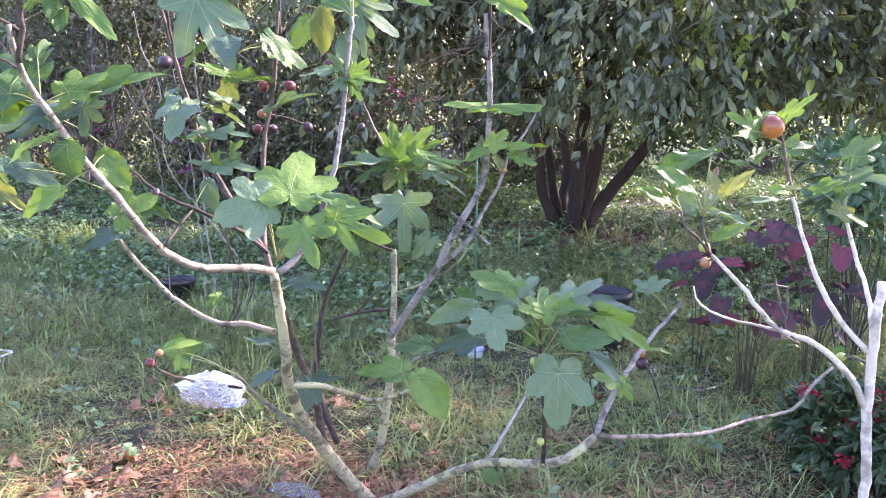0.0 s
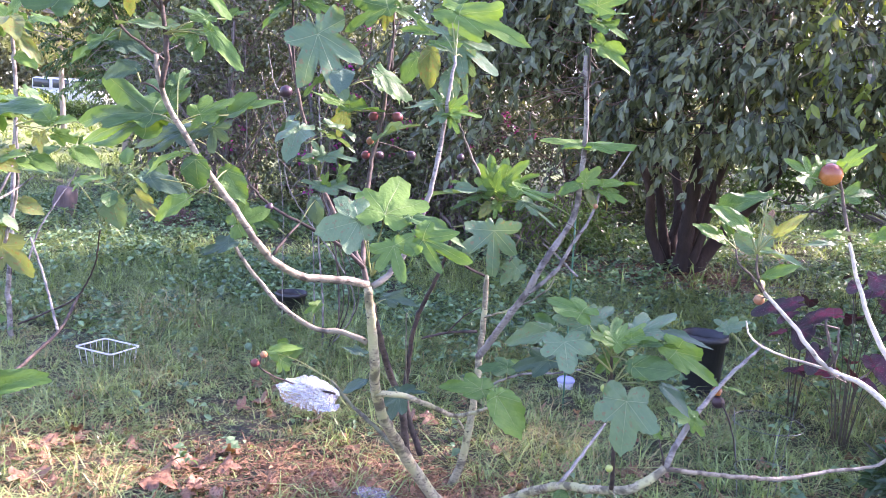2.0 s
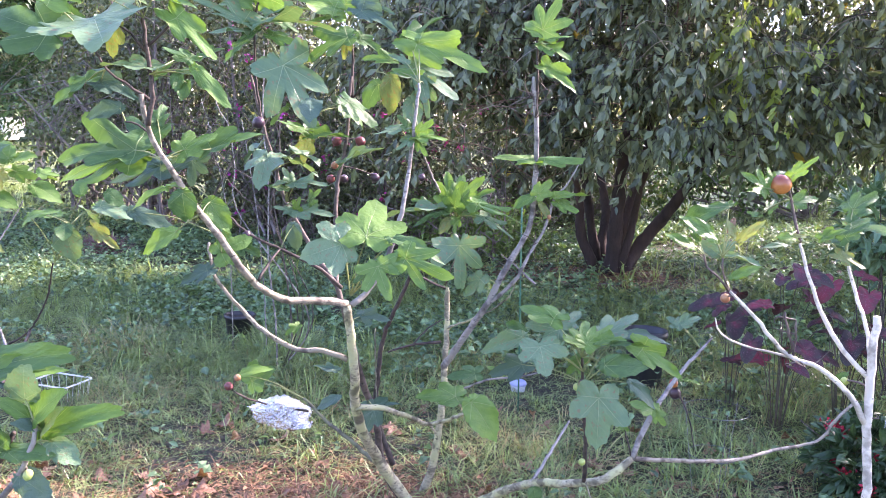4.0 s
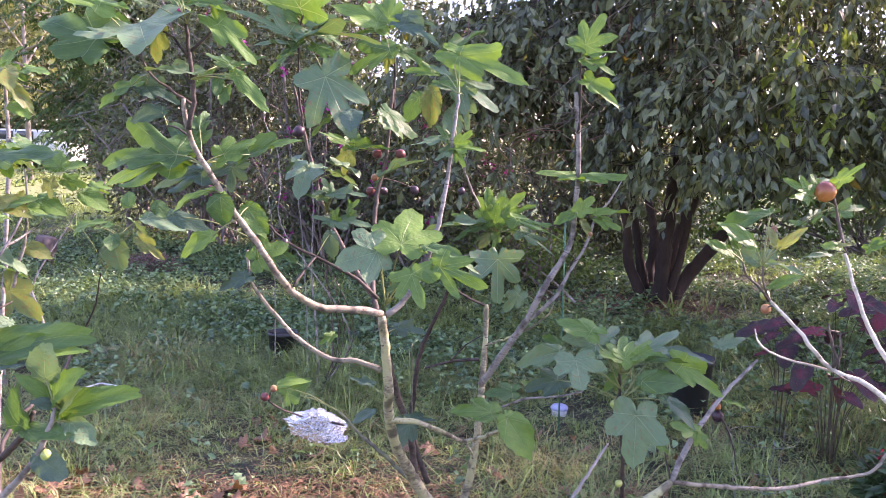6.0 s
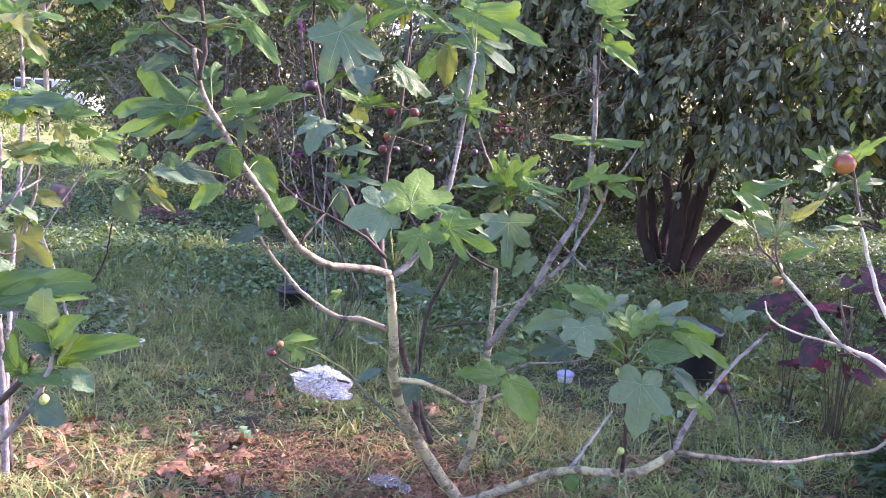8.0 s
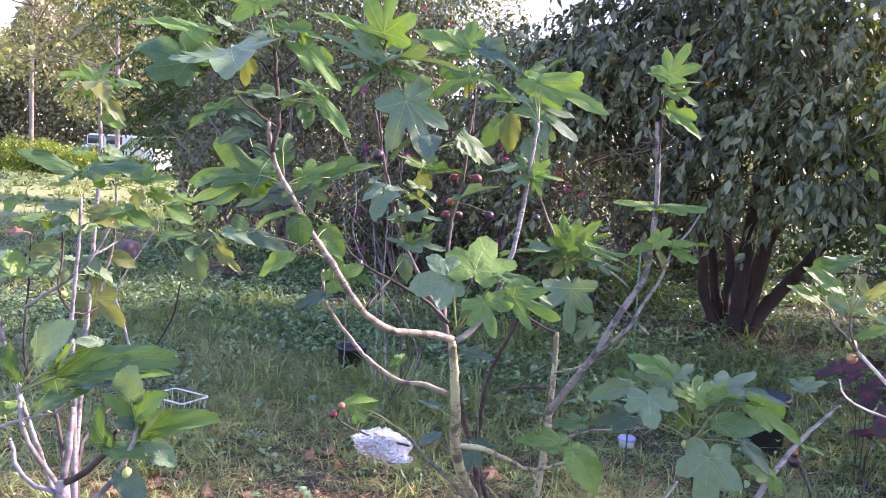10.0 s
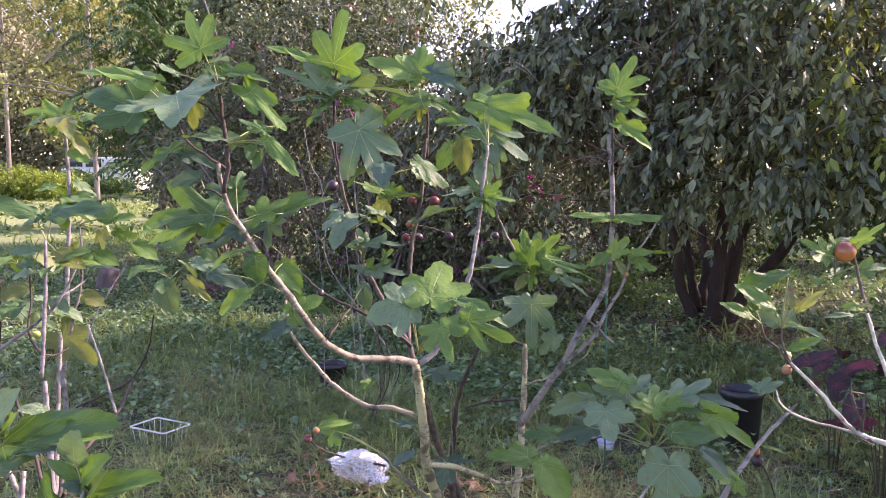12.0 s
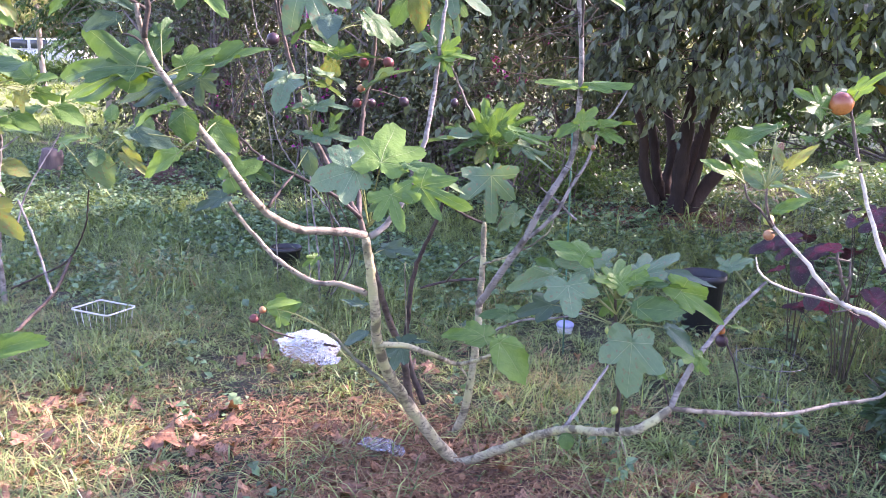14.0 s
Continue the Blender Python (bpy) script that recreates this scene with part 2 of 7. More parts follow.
def leaf_cloud(at, ahead, up, length, width, fold=0.25, droop=0.15, far=False):
    """Many small folded leaves: base places, directions, normals, lengths and widths as arrays; far ones have fewer faces."""
    n = len(at)
    ahead = ahead / (np.linalg.norm(ahead, axis=1)[:, None] + 1e-9)
    up = up - (up * ahead).sum(1)[:, None] * ahead
    up /= np.linalg.norm(up, axis=1)[:, None] + 1e-9
    side = np.cross(ahead, up)
    L, W = length[:, None], width[:, None]
    mid = at + ahead * L * 0.48 + up * L * 0.03
    if far:
        sides = [mid + s * side * W * 0.5 + up * W * fold for s in (-1, 1)]
        verts = np.stack([at, sides[0], sides[1], at + ahead * L - up * L * droop], 1).reshape(-1, 3)
        return verts, (np.array([(0, 2, 1), (1, 2, 3)])[None] + 4 * np.arange(n)[:, None, None]).reshape(-1, 3)
    left, right = (at + ahead * L * 0.42 + s * side * W * 0.5 + up * W * fold for s in (-1, 1))
    left2, right2 = (at + ahead * L * 0.72 + s * side * W * 0.36 + up * (W * fold * 0.6 - L * droop * 0.4) for s in (-1, 1))
    tip = at + ahead * L - up * L * droop
    verts = np.stack([at, left, mid, right, left2, right2, tip], 1).reshape(-1, 3)
    tri = np.array([(0, 2, 1), (0, 3, 2), (1, 2, 4), (2, 3, 5), (2, 6, 4), (2, 5, 6)])
    return verts, (tri[None] + 7 * np.arange(n)[:, None, None]).reshape(-1, 3)


def ground_z(x, y):
    """The lawn: level round the fig, rising gently towards the trees."""
    x, y = np.asarray(x, float), np.asarray(y, float)
    rise = 0.052 * np.clip(y - 3.2, 0, 7.5)
    return rise + 0.018 * np.sin(1.7 * x + 0.6 * y) * np.sin(1.3 * y - 0.4 * x) + 0.008 * np.sin(5.1 * x + 1.0) * np.sin(4.3 * y)

# ---- ground ----
def spaced(lo, hi, fine, far):
    near = np.arange(lo, hi + 1e-6, fine)
    out = np.geomspace(0.3, far, 24)
    return np.r_[lo - out[::-1], near, hi + out]


gx, gy = spaced(-6, 5, 0.08, 500), spaced(0.5, 12, 0.08, 500)
X, Y = np.meshgrid(gx, gy)
Z = ground_z(X, Y)
rg = np.random.default_rng(3)
Z += rg.normal(0, 0.006, Z.shape)
nx = len(gx)
quads = [(j * nx + i, j * nx + i + 1, (j + 1) * nx + i + 1, (j + 1) * nx + i) for j in range(len(gy) - 1) for i in range(nx - 1)]


def soil():
    m, n, l, b = shader("lawn_soil")
    fine, mid, broad = grain(n, l, 60, 8), grain(n, l, 9, 5), grain(n, l, 1.3, 3)
    straw = ramp(n, l, fine, [(0.3, (0.035, 0.019, 0.014)), (0.5, (0.11, 0.06, 0.042)), (0.7, (0.26, 0.155, 0.11))])
    # lawn earth darkened so that shade between blades sits in its colour
    green = ramp(n, l, fine, [(0.3, (0.014, 0.014, 0.008)), (0.7, (0.075, 0.068, 0.038))])
    tc = n.new("ShaderNodeTexCoord")
    mp = n.new("ShaderNodeMapping")
    mp.inputs["Location"].default_value = (0.1 * 0.50, -2.85 * 0.85, 0)
    mp.inputs["Scale"].default_value = (0.50, 0.85, 0)
    l.new(tc.outputs["Object"], mp.inputs[0])
    ln = n.new("ShaderNodeVectorMath")
    ln.operation = "LENGTH"
    l.new(mp.outputs[0], ln.inputs[0])
    mp2 = n.new("ShaderNodeMapping")
    mp2.inputs["Location"].default_value = (-0.9 * 0.6, -7.5 * 0.95, 0)
    mp2.inputs["Scale"].default_value = (0.6, 0.95, 0)
    l.new(tc.outputs["Object"], mp2.inputs[0])
    ln2 = n.new("ShaderNodeVectorMath")
    ln2.operation = "LENGTH"
    l.new(mp2.outputs[0], ln2.inputs[0])
    both = n.new("ShaderNodeMath")
    both.operation = "MINIMUM"
    l.new(ln.outputs["Value"], both.inputs[0]), l.new(ln2.outputs["Value"], both.inputs[1])
    add = n.new("ShaderNodeMath")
    add.operation = "ADD"
    l.new(both.outputs[0], add.inputs[0])
    l.new(mixed(n, l, 0.5, mid, broad), add.inputs[1])
    where = ramp(n, l, add.outputs[0], [(0.9, (0, 0, 0)), (1.15, (1, 1, 1))])
    out = n.new("ShaderNodeVectorMath")
    out.operation = "DISTANCE"
    out.inputs[1].default_value = (0.5, 4.0, 0)
    l.new(tc.outputs["Object"], out.inputs[0])
    # distant lawn: its sunlight is put into a paler colour that fades in
    far_sunlit = ramp(n, l, fine, [(0.3, (0.10, 0.14, 0.045)), (0.7, (0.30, 0.34, 0.14))])
    reach = n.new("ShaderNodeMapRange")
    reach.inputs[1].default_value, reach.inputs[2].default_value = 9.0, 14.0
    l.new(out.outputs["Value"], reach.inputs[0])
    c = mixed(n, l, reach.outputs[0], mixed(n, l, where, straw, green), far_sunlit)
    l.new(c, b.inputs["Base Color"])
    b.inputs["Roughness"].default_value = 0.95
    bump(n, l, b, fine, 0.9, 0.02)
    return m


ground = tagged(new("ground", mesh_of("ground", np.c_[X.ravel(), Y.ravel(), Z.ravel()], quads, soil())),
                "lawn soil with straw mulch and leaf litter", "ground", kind="structure")


def mulch(x, y):
    """How bare and straw-covered the ground is (1: round the fig's foot)."""
    d = np.minimum(np.hypot((x + 0.1) * 0.50, (y - 2.85) * 0.85), np.minimum(np.hypot((x - 0.9) * 0.6, (y - 7.5) * 0.95), np.hypot((x - 0.3) * 0.52, (y - 2.5) * 0.7)))
    return np.clip(1.06 - d * 1.5 + 0.25 * np.sin(3.1 * x + 1.1 * y) + 0.2 * np.sin(5.3 * y - 2.7 * x), 0, 1)


def grass(name, count, xs, ys, tall, wide, material, seed, sparse=0.9):
    """Curved blades in tufts, three triangles each."""
    g = np.random.default_rng(seed)
    c = np.c_[g.uniform(*xs, count // 11), g.uniform(*ys, count // 11)]
    out = g.normal(0, 0.02, (len(c) * 11, 2))
    p = np.repeat(c, 11, 0) + out
    keep = g.random(len(p)) > sparse * mulch(p[:, 0], p[:, 1])
    p, out = p[keep], out[keep]
    n = len(p)
    x, y = p.T
    z = ground_z(x, y) - 0.01
    a = np.arctan2(out[:, 1], out[:, 0]) + g.normal(0, 0.8, n)
    lean = np.clip(np.abs(g.normal(1.55, 0.6, n)), 0.1, 2.55)
    tuft = np.repeat(g.gamma(1.3, 0.77, len(c)), 11)[keep]
    deep = 0.58 + 0.42 * np.clip((y - 3.7) / 1.2, 0, 1)
    patch = deep * tuft * (0.8 + 0.4 * np.sin(1.9 * x + 0.7) * np.sin(2.3 * y + 0.4) + 0.2 * np.sin(6 * x + 2 * y))
    h = tall * g.uniform(0.45, 1.25, n) * np.clip(patch, 0.25, 2.2)
    d, s = np.c_[np.cos(a), np.sin(a)], np.c_[-np.sin(a), np.cos(a)]
    w = wide * g.uniform(0.6, 1.3, n)
    base = np.c_[x, y, z]
    mid = base + np.c_[d * (h * lean * 0.38)[:, None], h * (0.66 - 0.12 * lean)]
    tip = base + np.c_[d * (h * lean * 1.0)[:, None], h * (1.0 - 0.36 * lean)]
    off = np.c_[s * w[:, None] * 0.5, np.zeros(n)]
    verts = np.stack([base - off, base + off, mid - off * 0.8, mid + off * 0.8, tip], 1).reshape(-1, 3)
    tri = np.array([(0, 1, 3), (0, 3, 2), (2, 3, 4)])
    return big_mesh(name, verts, (tri[None] + 5 * np.arange(n)[:, None, None]).reshape(-1, 3), material)


# sharp dark blotches put the shade between tufts into the blade colour
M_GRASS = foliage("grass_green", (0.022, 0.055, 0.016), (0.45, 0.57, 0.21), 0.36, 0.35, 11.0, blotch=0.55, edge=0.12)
M_DRY = foliage("grass_dry", (0.22, 0.17, 0.07), (0.56, 0.46, 0.23), 0.7, 0.2, 1.5)
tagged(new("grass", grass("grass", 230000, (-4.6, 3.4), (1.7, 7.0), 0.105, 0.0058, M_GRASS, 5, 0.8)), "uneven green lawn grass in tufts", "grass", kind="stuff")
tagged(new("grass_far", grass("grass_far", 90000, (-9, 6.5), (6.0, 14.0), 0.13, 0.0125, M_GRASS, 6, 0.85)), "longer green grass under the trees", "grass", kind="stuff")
tagged(new("dry_grass", grass("dry_grass", 60000, (-4.2, 3.0), (1.7, 5.2), 0.09, 0.0034, M_DRY, 7, 0.1)), "dry straw-coloured grass blades", "grass", kind="stuff")

tagged(new("grass_near", grass("grass_near", 70000, (-7, 7), (-5.0, 1.8), 0.12, 0.012, M_GRASS, 8, 0.0)), "uneven green lawn grass in tufts", "grass", kind="stuff")

tagged(new("tall_grass", grass("tall_grass", 7000, (-3.1, -0.7), (4.6, 5.12), 0.135, 0.006, M_GRASS, 9, 0.0)), "taller tufts of grass before a small pot", "grass", kind="stuff")

for name, count, xs, ys, tall, wide, seed, label in (("grass_right", 22000, (3.3, 8.5), (1.6, 6.2), 0.10, 0.009, 15, "uneven green lawn grass in tufts"),
                                                      ("grass_left", 22000, (-9.5, -4.5), (1.6, 6.2), 0.10, 0.009, 16, "uneven green lawn grass in tufts"),
                                                      ("grass_distant", 50000, (-36, -7), (13, 44), 0.14, 0.05, 17, "sunlit lawn grass far off")):
    tagged(new(name, grass(name, count, xs, ys, tall, wide, M_GRASS, seed, 0.0)), label, "grass", kind="stuff")

tagged(new("dry_tuft", grass("dry_tuft", 1300, (-2.70, -2.34), (4.84, 5.08), 0.16, 0.0035, M_DRY, 18, 0.0)), "bleached clump of dry grass in the lawn", "grass", kind="stuff")

# straw and leaf crumbs on the bare ground
g = np.random.default_rng(11)
n = 68000
px, py = g.normal(-0.2, 1.2, n), 2.8 + g.normal(0, 0.65, n)
px[:12000], py[:12000] = g.normal(0.9, 0.9, 12000), g.normal(7.4, 0.5, 12000)
px[12000:30000], py[12000:30000] = g.uniform(-2.6, -0.2, 18000), g.uniform(1.9, 3.4, 18000)
ok = ((g.random(n) < 0.06 + 0.94 * mulch(px, py)) | ((px < -0.3) & (py < 3.3) & (g.random(n) < 0.16))) & (py > 1.6)
px, py = px[ok], py[ok]
n = len(px)
a = g.uniform(0, 2 * np.pi, n)
at = np.c_[px, py, ground_z(px, py) + g.uniform(0.002, 0.02, n)]
ahead = np.c_[np.cos(a), np.sin(a), g.normal(0, 0.25, n)]
up = np.c_[g.normal(0, 0.4, (n, 2)), np.ones(n)]
long = g.random(n) < 0.8
M_STRAW = foliage("straw_litter", (0.07, 0.035, 0.02), (0.42, 0.24, 0.13), 0.85, 0.05, 3)
litter = leaf_cloud(at, ahead, up, np.where(long, g.uniform(0.04, 0.12, n), g.uniform(0.015, 0.045, n)), np.where(long, 0.0035, g.uniform(0.01, 0.03, n)), 0.4, 0.1)
tagged(new("straw_litter", big_mesh("straw_litter", *litter, M_STRAW)), "reddish brown pine straw and leaf crumbs", "mulch", kind="stuff")

# broad-leaved weeds between the grass
g = np.random.default_rng(13)
c = np.c_[g.uniform(-6.0, 4.2, 15000), g.uniform(2.4, 10.5, 15000)]
clump = np.sin(2.3 * c[:, 0] + 0.8 + 0.9 * c[:, 1]) * np.sin(2.1 * c[:, 1] - 0.7 * c[:, 0]) + g.normal(0, 0.45, len(c))
c = c[(clump > -0.15) & (g.random(len(c)) > mulch(c[:, 0], c[:, 1])) & (g.random(len(c)) < 0.05 + 0.85 * np.clip((c[:, 1] - 4.2) / 1.3, 0, 1))]
p = np.repeat(c, 9, 0) + g.normal(0, 0.035, (len(c) * 9, 2))
n = len(p)
a = g.uniform(0, 2 * np.pi, n)
at = np.c_[p, ground_z(p[:, 0], p[:, 1]) + g.uniform(0.015, 0.13, n)]
# sharp-edged blotches again: light and shade of the clumps set by leaf colour
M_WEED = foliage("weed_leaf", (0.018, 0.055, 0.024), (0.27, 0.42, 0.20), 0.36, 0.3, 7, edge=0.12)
L = g.uniform(0.025, 0.065, n)
weeds = leaf_cloud(at, np.c_[np.cos(a), np.sin(a), g.normal(0.2, 0.4, n)], np.c_[g.normal(0, 0.45, (n, 2)), np.ones(n)], L, L * g.uniform(0.45, 0.8, n))
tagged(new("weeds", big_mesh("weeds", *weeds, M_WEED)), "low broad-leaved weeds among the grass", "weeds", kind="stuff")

# ---- fig trees ----
rf = np.random.default_rng(21)


SLIM = {"fig_tree.001": 0.53, "fig_tree.002": 0.75, "fig_tree.003": 0.7, "fig_tree.004": 0.75, "sapling": 0.6}


LINES = {}


def nearest(tree, place):
    """The point of the tree's wood that lies nearest to a place."""
    wood = np.vstack(LINES[tree.name])
    return wood[np.argmin(np.linalg.norm(wood - place, axis=1))]


def limb(tree, name, pts, r0, r1, skin):
    """One stem of a tree: a tapered, knotty tube with swollen nodes, cut at its end."""
    line = soft(pts, 0.022)
    n = len(line)
    t = np.linspace(0, 1, n)
    r = SLIM.get(tree.name, 0.8) * (r0 + (r1 - r0) * t)
    r = r * (1 + 0.07 * np.maximum(0, np.sin(np.arange(n) * 0.9 + rf.uniform(0, 6))) ** 6 + rf.normal(0, 0.018, n))
    line = line + rf.normal(0, 0.0012, line.shape)
    r[-1] *= 0.85
    LINES.setdefault(tree.name, []).append(line)
    return part(name, tube(line, r, 10, 0.035, rf), BARK[skin], tree)


def outline(kind, v):
    """The leaf's edge as radius over angle from the tip, seen from the ribs' meeting point."""
    a = np.linspace(-np.pi, np.pi, 121)[:-1]
    g = np.random.default_rng(100 + 10 * kind + v)
    if kind == 1:
        r = np.empty_like(a)
        cy, sa_, sb_ = 0.36, 0.43, 0.54
        for i, q in enumerate(a):
            dx, dy = math.sin(q), math.cos(q)
            A, B, C = (dx / sa_) ** 2 + (dy / sb_) ** 2, -2 * dy * cy / sb_**2, (cy / sb_) ** 2 - 1
            r[i] = (-B + math.sqrt(max(B * B - 4 * A * C, 0))) / (2 * A)
        r *= 1 - 0.35 * np.exp(-((np.abs(a) - np.pi) / 0.22) ** 2)
        r *= 1 + 0.10 * np.exp(-(a / 0.16) ** 2)
    else:
        # lobes as ellipses along the ribs: direction, middle, half length, half width
        if kind == 5:
            lobes, low = ((0, 0.55, 0.37, 0.165), (49, 0.46, 0.34, 0.145), (-49, 0.46, 0.34, 0.145), (98, 0.33, 0.26, 0.15), (-98, 0.33, 0.26, 0.15)), g.uniform(0.27, 0.36)
        else:
            lobes, low = ((0, 0.52, 0.40, 0.255), (57, 0.41, 0.34, 0.215), (-57, 0.41, 0.34, 0.215), (112, 0.28, 0.25, 0.21), (-112, 0.28, 0.25, 0.21)), g.uniform(0.36, 0.46)
        r = np.where(np.abs(a) > 2.3, 0.28, low)
        for deg, mid, long_, wide in lobes:
            k = 1 + (g.normal(0, 0.07) if deg else 0)
            mid, long_, wide = mid * k, long_ * k, wide * (1 + g.normal(0, 0.09))
            da = a - radians(deg) - (g.normal(0, 0.06) if deg else 0)
            dx, dy = np.sin(da), np.cos(da)
            A, B, C = (dx / wide) ** 2 + (dy / long_) ** 2, -2 * dy * mid / long_**2, (mid / long_) ** 2 - 1
            disc = B * B - 4 * A * C
            hit = (disc > 0) & (dy > 0)
            r = np.maximum(r, np.where(hit, (-B + np.sqrt(np.maximum(disc, 0))) / (2 * A), 0))
        r *= 1 - 0.6 * np.exp(-((np.abs(a) - np.pi) / 0.25) ** 2)
        r = np.convolve(np.r_[r[-1:], r, r[:1]], (0.18, 0.64, 0.18), "valid")
    r *= 1 + 0.026 * np.sin(a * 19 + v) + 0.020 * np.sin(a * 31 + 2 * v) + 0.014 * np.sin(a * 47 + v)
    return a, r


def leaf_mesh(kind, v, material, every=1):
    """A fig leaf 1 long with its stalk at the origin and its tip along y: ribbed, cupped and wavy."""
    g = np.random.default_rng(7 * kind + v)
    a, r = (w[::every] for w in outline(kind, v))
    verts, hub = [(0.0, 0.1, 0.0)], 0.1
    fr = (0.22, 0.45, 0.66, 0.84, 1.0)
    cup, sag, roll, lobe = g.uniform(0.04, 0.30), g.uniform(0.05, 0.4), g.uniform(-0.28, 0.28), g.uniform(0.04, 0.14)
    for f in fr:
        for q, rad in zip(a, r):
            x, y = math.sin(q) * rad * f, hub + math.cos(q) * rad * f
            rib = math.cos(q * 7.7) if abs(q) < 1.8 else 0
            z = cup * (math.sqrt(x * x + 0.03) - 0.17) - sag * y * y * 0.6 + roll * x * y + 0.055 * math.sin(4.1 * x + 1.3 * v) * math.sin(3.7 * y + v) + 0.022 * math.sin(9 * x + v) * math.sin(8 * y + 2 * v) - lobe * (rad * f) ** 2 * math.cos(q * 3.5 + v) - 0.004 * rib * f + 0.03 * f**6 * math.sin(9 * q + 2 * v)
            verts.append((x, y, z))
    m = len(a)
    faces = [(0, 1 + (j + 1) % m, 1 + j) for j in range(m)]
    for i in range(len(fr) - 1):
        for j in range(m):
            k = (j + 1) % m
            faces.append((1 + i * m + j, 1 + i * m + k, 1 + (i + 1) * m + k, 1 + (i + 1) * m + j))
    me = mesh_of("leaf", verts, faces, material)
    uv = me.uv_layers.new(name="UVMap")
    co = np.array(verts)
    loops = np.empty(len(me.loops), np.int32)
    me.loops.foreach_get("vertex_index", loops)
    uv.data.foreach_set("uv", (co[loops][:, :2] + (0.5, 0.0)).ravel())
    return me


LEAF_MESH = {(k, v, tone): leaf_mesh(k, v, mat) for k in (1, 3, 5) for v in range(6) for tone, mat in enumerate(LEAF)}
OPEN_SIDE = Vector((0.02, -1.0, 0.22)).normalized()


def leaves(tree, node, rows):
    """Leaves of one shoot. Rows: stalk end, tip, width, lobes, how far it faces the open side, tone."""
    for base, tip, wide, kind, face, tone in rows:
        b, v = Vector(base), Vector(tip) - Vector(base)
        L = v.length
        v.normalize()
        n = OPEN_SIDE * face + Vector((0, 0, 1)) * (1 - face)
        n = (n - v * n.dot(v)).normalized()
        side = v.cross(n)
        m = Matrix((side, v, n)).transposed().to_4x4()
        ob = new("leaf", LEAF_MESH[kind, int(rf.integers(6)), tone])
        attach(ob, tree)
        size = L * (0.92 if kind == 1 else 1.0)
        ob.matrix_basis = Matrix.Translation(b) @ m @ Matrix.Diagonal((L * wide * (0.9 if kind == 1 else 0.77), size, size, 1))
        a, e = np.array(node), np.array(base) + np.array(v) * L * 0.1
        near = nearest(tree, e)
        if np.linalg.norm(near - e) < 0.75 * np.linalg.norm(a - e):
            a = near
        bow = (a + e) / 2 + np.array((0, 0, 0.06 * np.linalg.norm(e - a)))
        line = soft((a, bow, e), 0.02)
        part("leaf_stalk", tube(line, np.linspace(0.0024, 0.0015, len(line)) * min(1, 0.5 + L * 4), 5), M_PETIOLE, ob)


def tuft(tree, node, count, reach, size, seed, kinds=(3, 5, 1), tones=(0, 1, 2), tilt=0.35):
    """A rosette of leaves round a shoot's end: long stalks outwards, blades nodding."""
    g = np.random.default_rng(seed)
    rows = []
    for i in range(count):
        a = 2.4 * i + g.uniform(-0.4, 0.4)
        out = np.array((math.cos(a), math.sin(a), 0.0))
        base = np.array(node) + out * reach * g.uniform(0.6, 1.1) + (0, 0, reach * g.uniform(-0.1, 0.9))
        L = size * g.uniform(0.7, 1.15)
        tip = base + (out + (0, 0, g.uniform(-0.75, 0.2))) * L
        rows.append((tuple(base), tuple(tip), g.uniform(0.75, 1.05), int(g.choice(kinds)), tilt * g.uniform(0.4, 1.6), int(g.choice(tones))))
    leaves(tree, node, rows)


def fig_skin(name, low, high, rough=0.35):
    m, n, l, b = shader(name)
    tc = n.new("ShaderNodeTexCoord")
    sep = n.new("ShaderNodeSeparateXYZ")
    l.new(tc.outputs["Generated"], sep.inputs[0])
    c = ramp(n, l, sep.outputs[2], [(0.15, low), (0.8, high)])
    c = mixed(n, l, ramp(n, l, grain(n, l, 14, 4, "Generated"), [(0.4, (0, 0, 0)), (0.75, (0.6, 0.6, 0.6))]), c, tuple(v * 0.55 for v in low))
    l.new(c, b.inputs["Base Color"])
    b.inputs["Roughness"].default_value = rough
    return m


FIG_SKIN = {
    "ripe": fig_skin("ripe_fig_skin", (0.10, 0.025, 0.035), (0.20, 0.06, 0.05)),
    "dark": fig_skin("dark_fig_skin", (0.03, 0.018, 0.028), (0.07, 0.035, 0.045)),
    "amber": fig_skin("amber_fig_skin", (0.32, 0.12, 0.07), (0.40, 0.22, 0.10)),
    "russet": fig_skin("russet_fig_skin", (0.52, 0.20, 0.05), (0.20, 0.045, 0.03), 0.25),
    "unripe": fig_skin("unripe_fig_skin", (0.30, 0.38, 0.08), (0.42, 0.48, 0.14)),
}


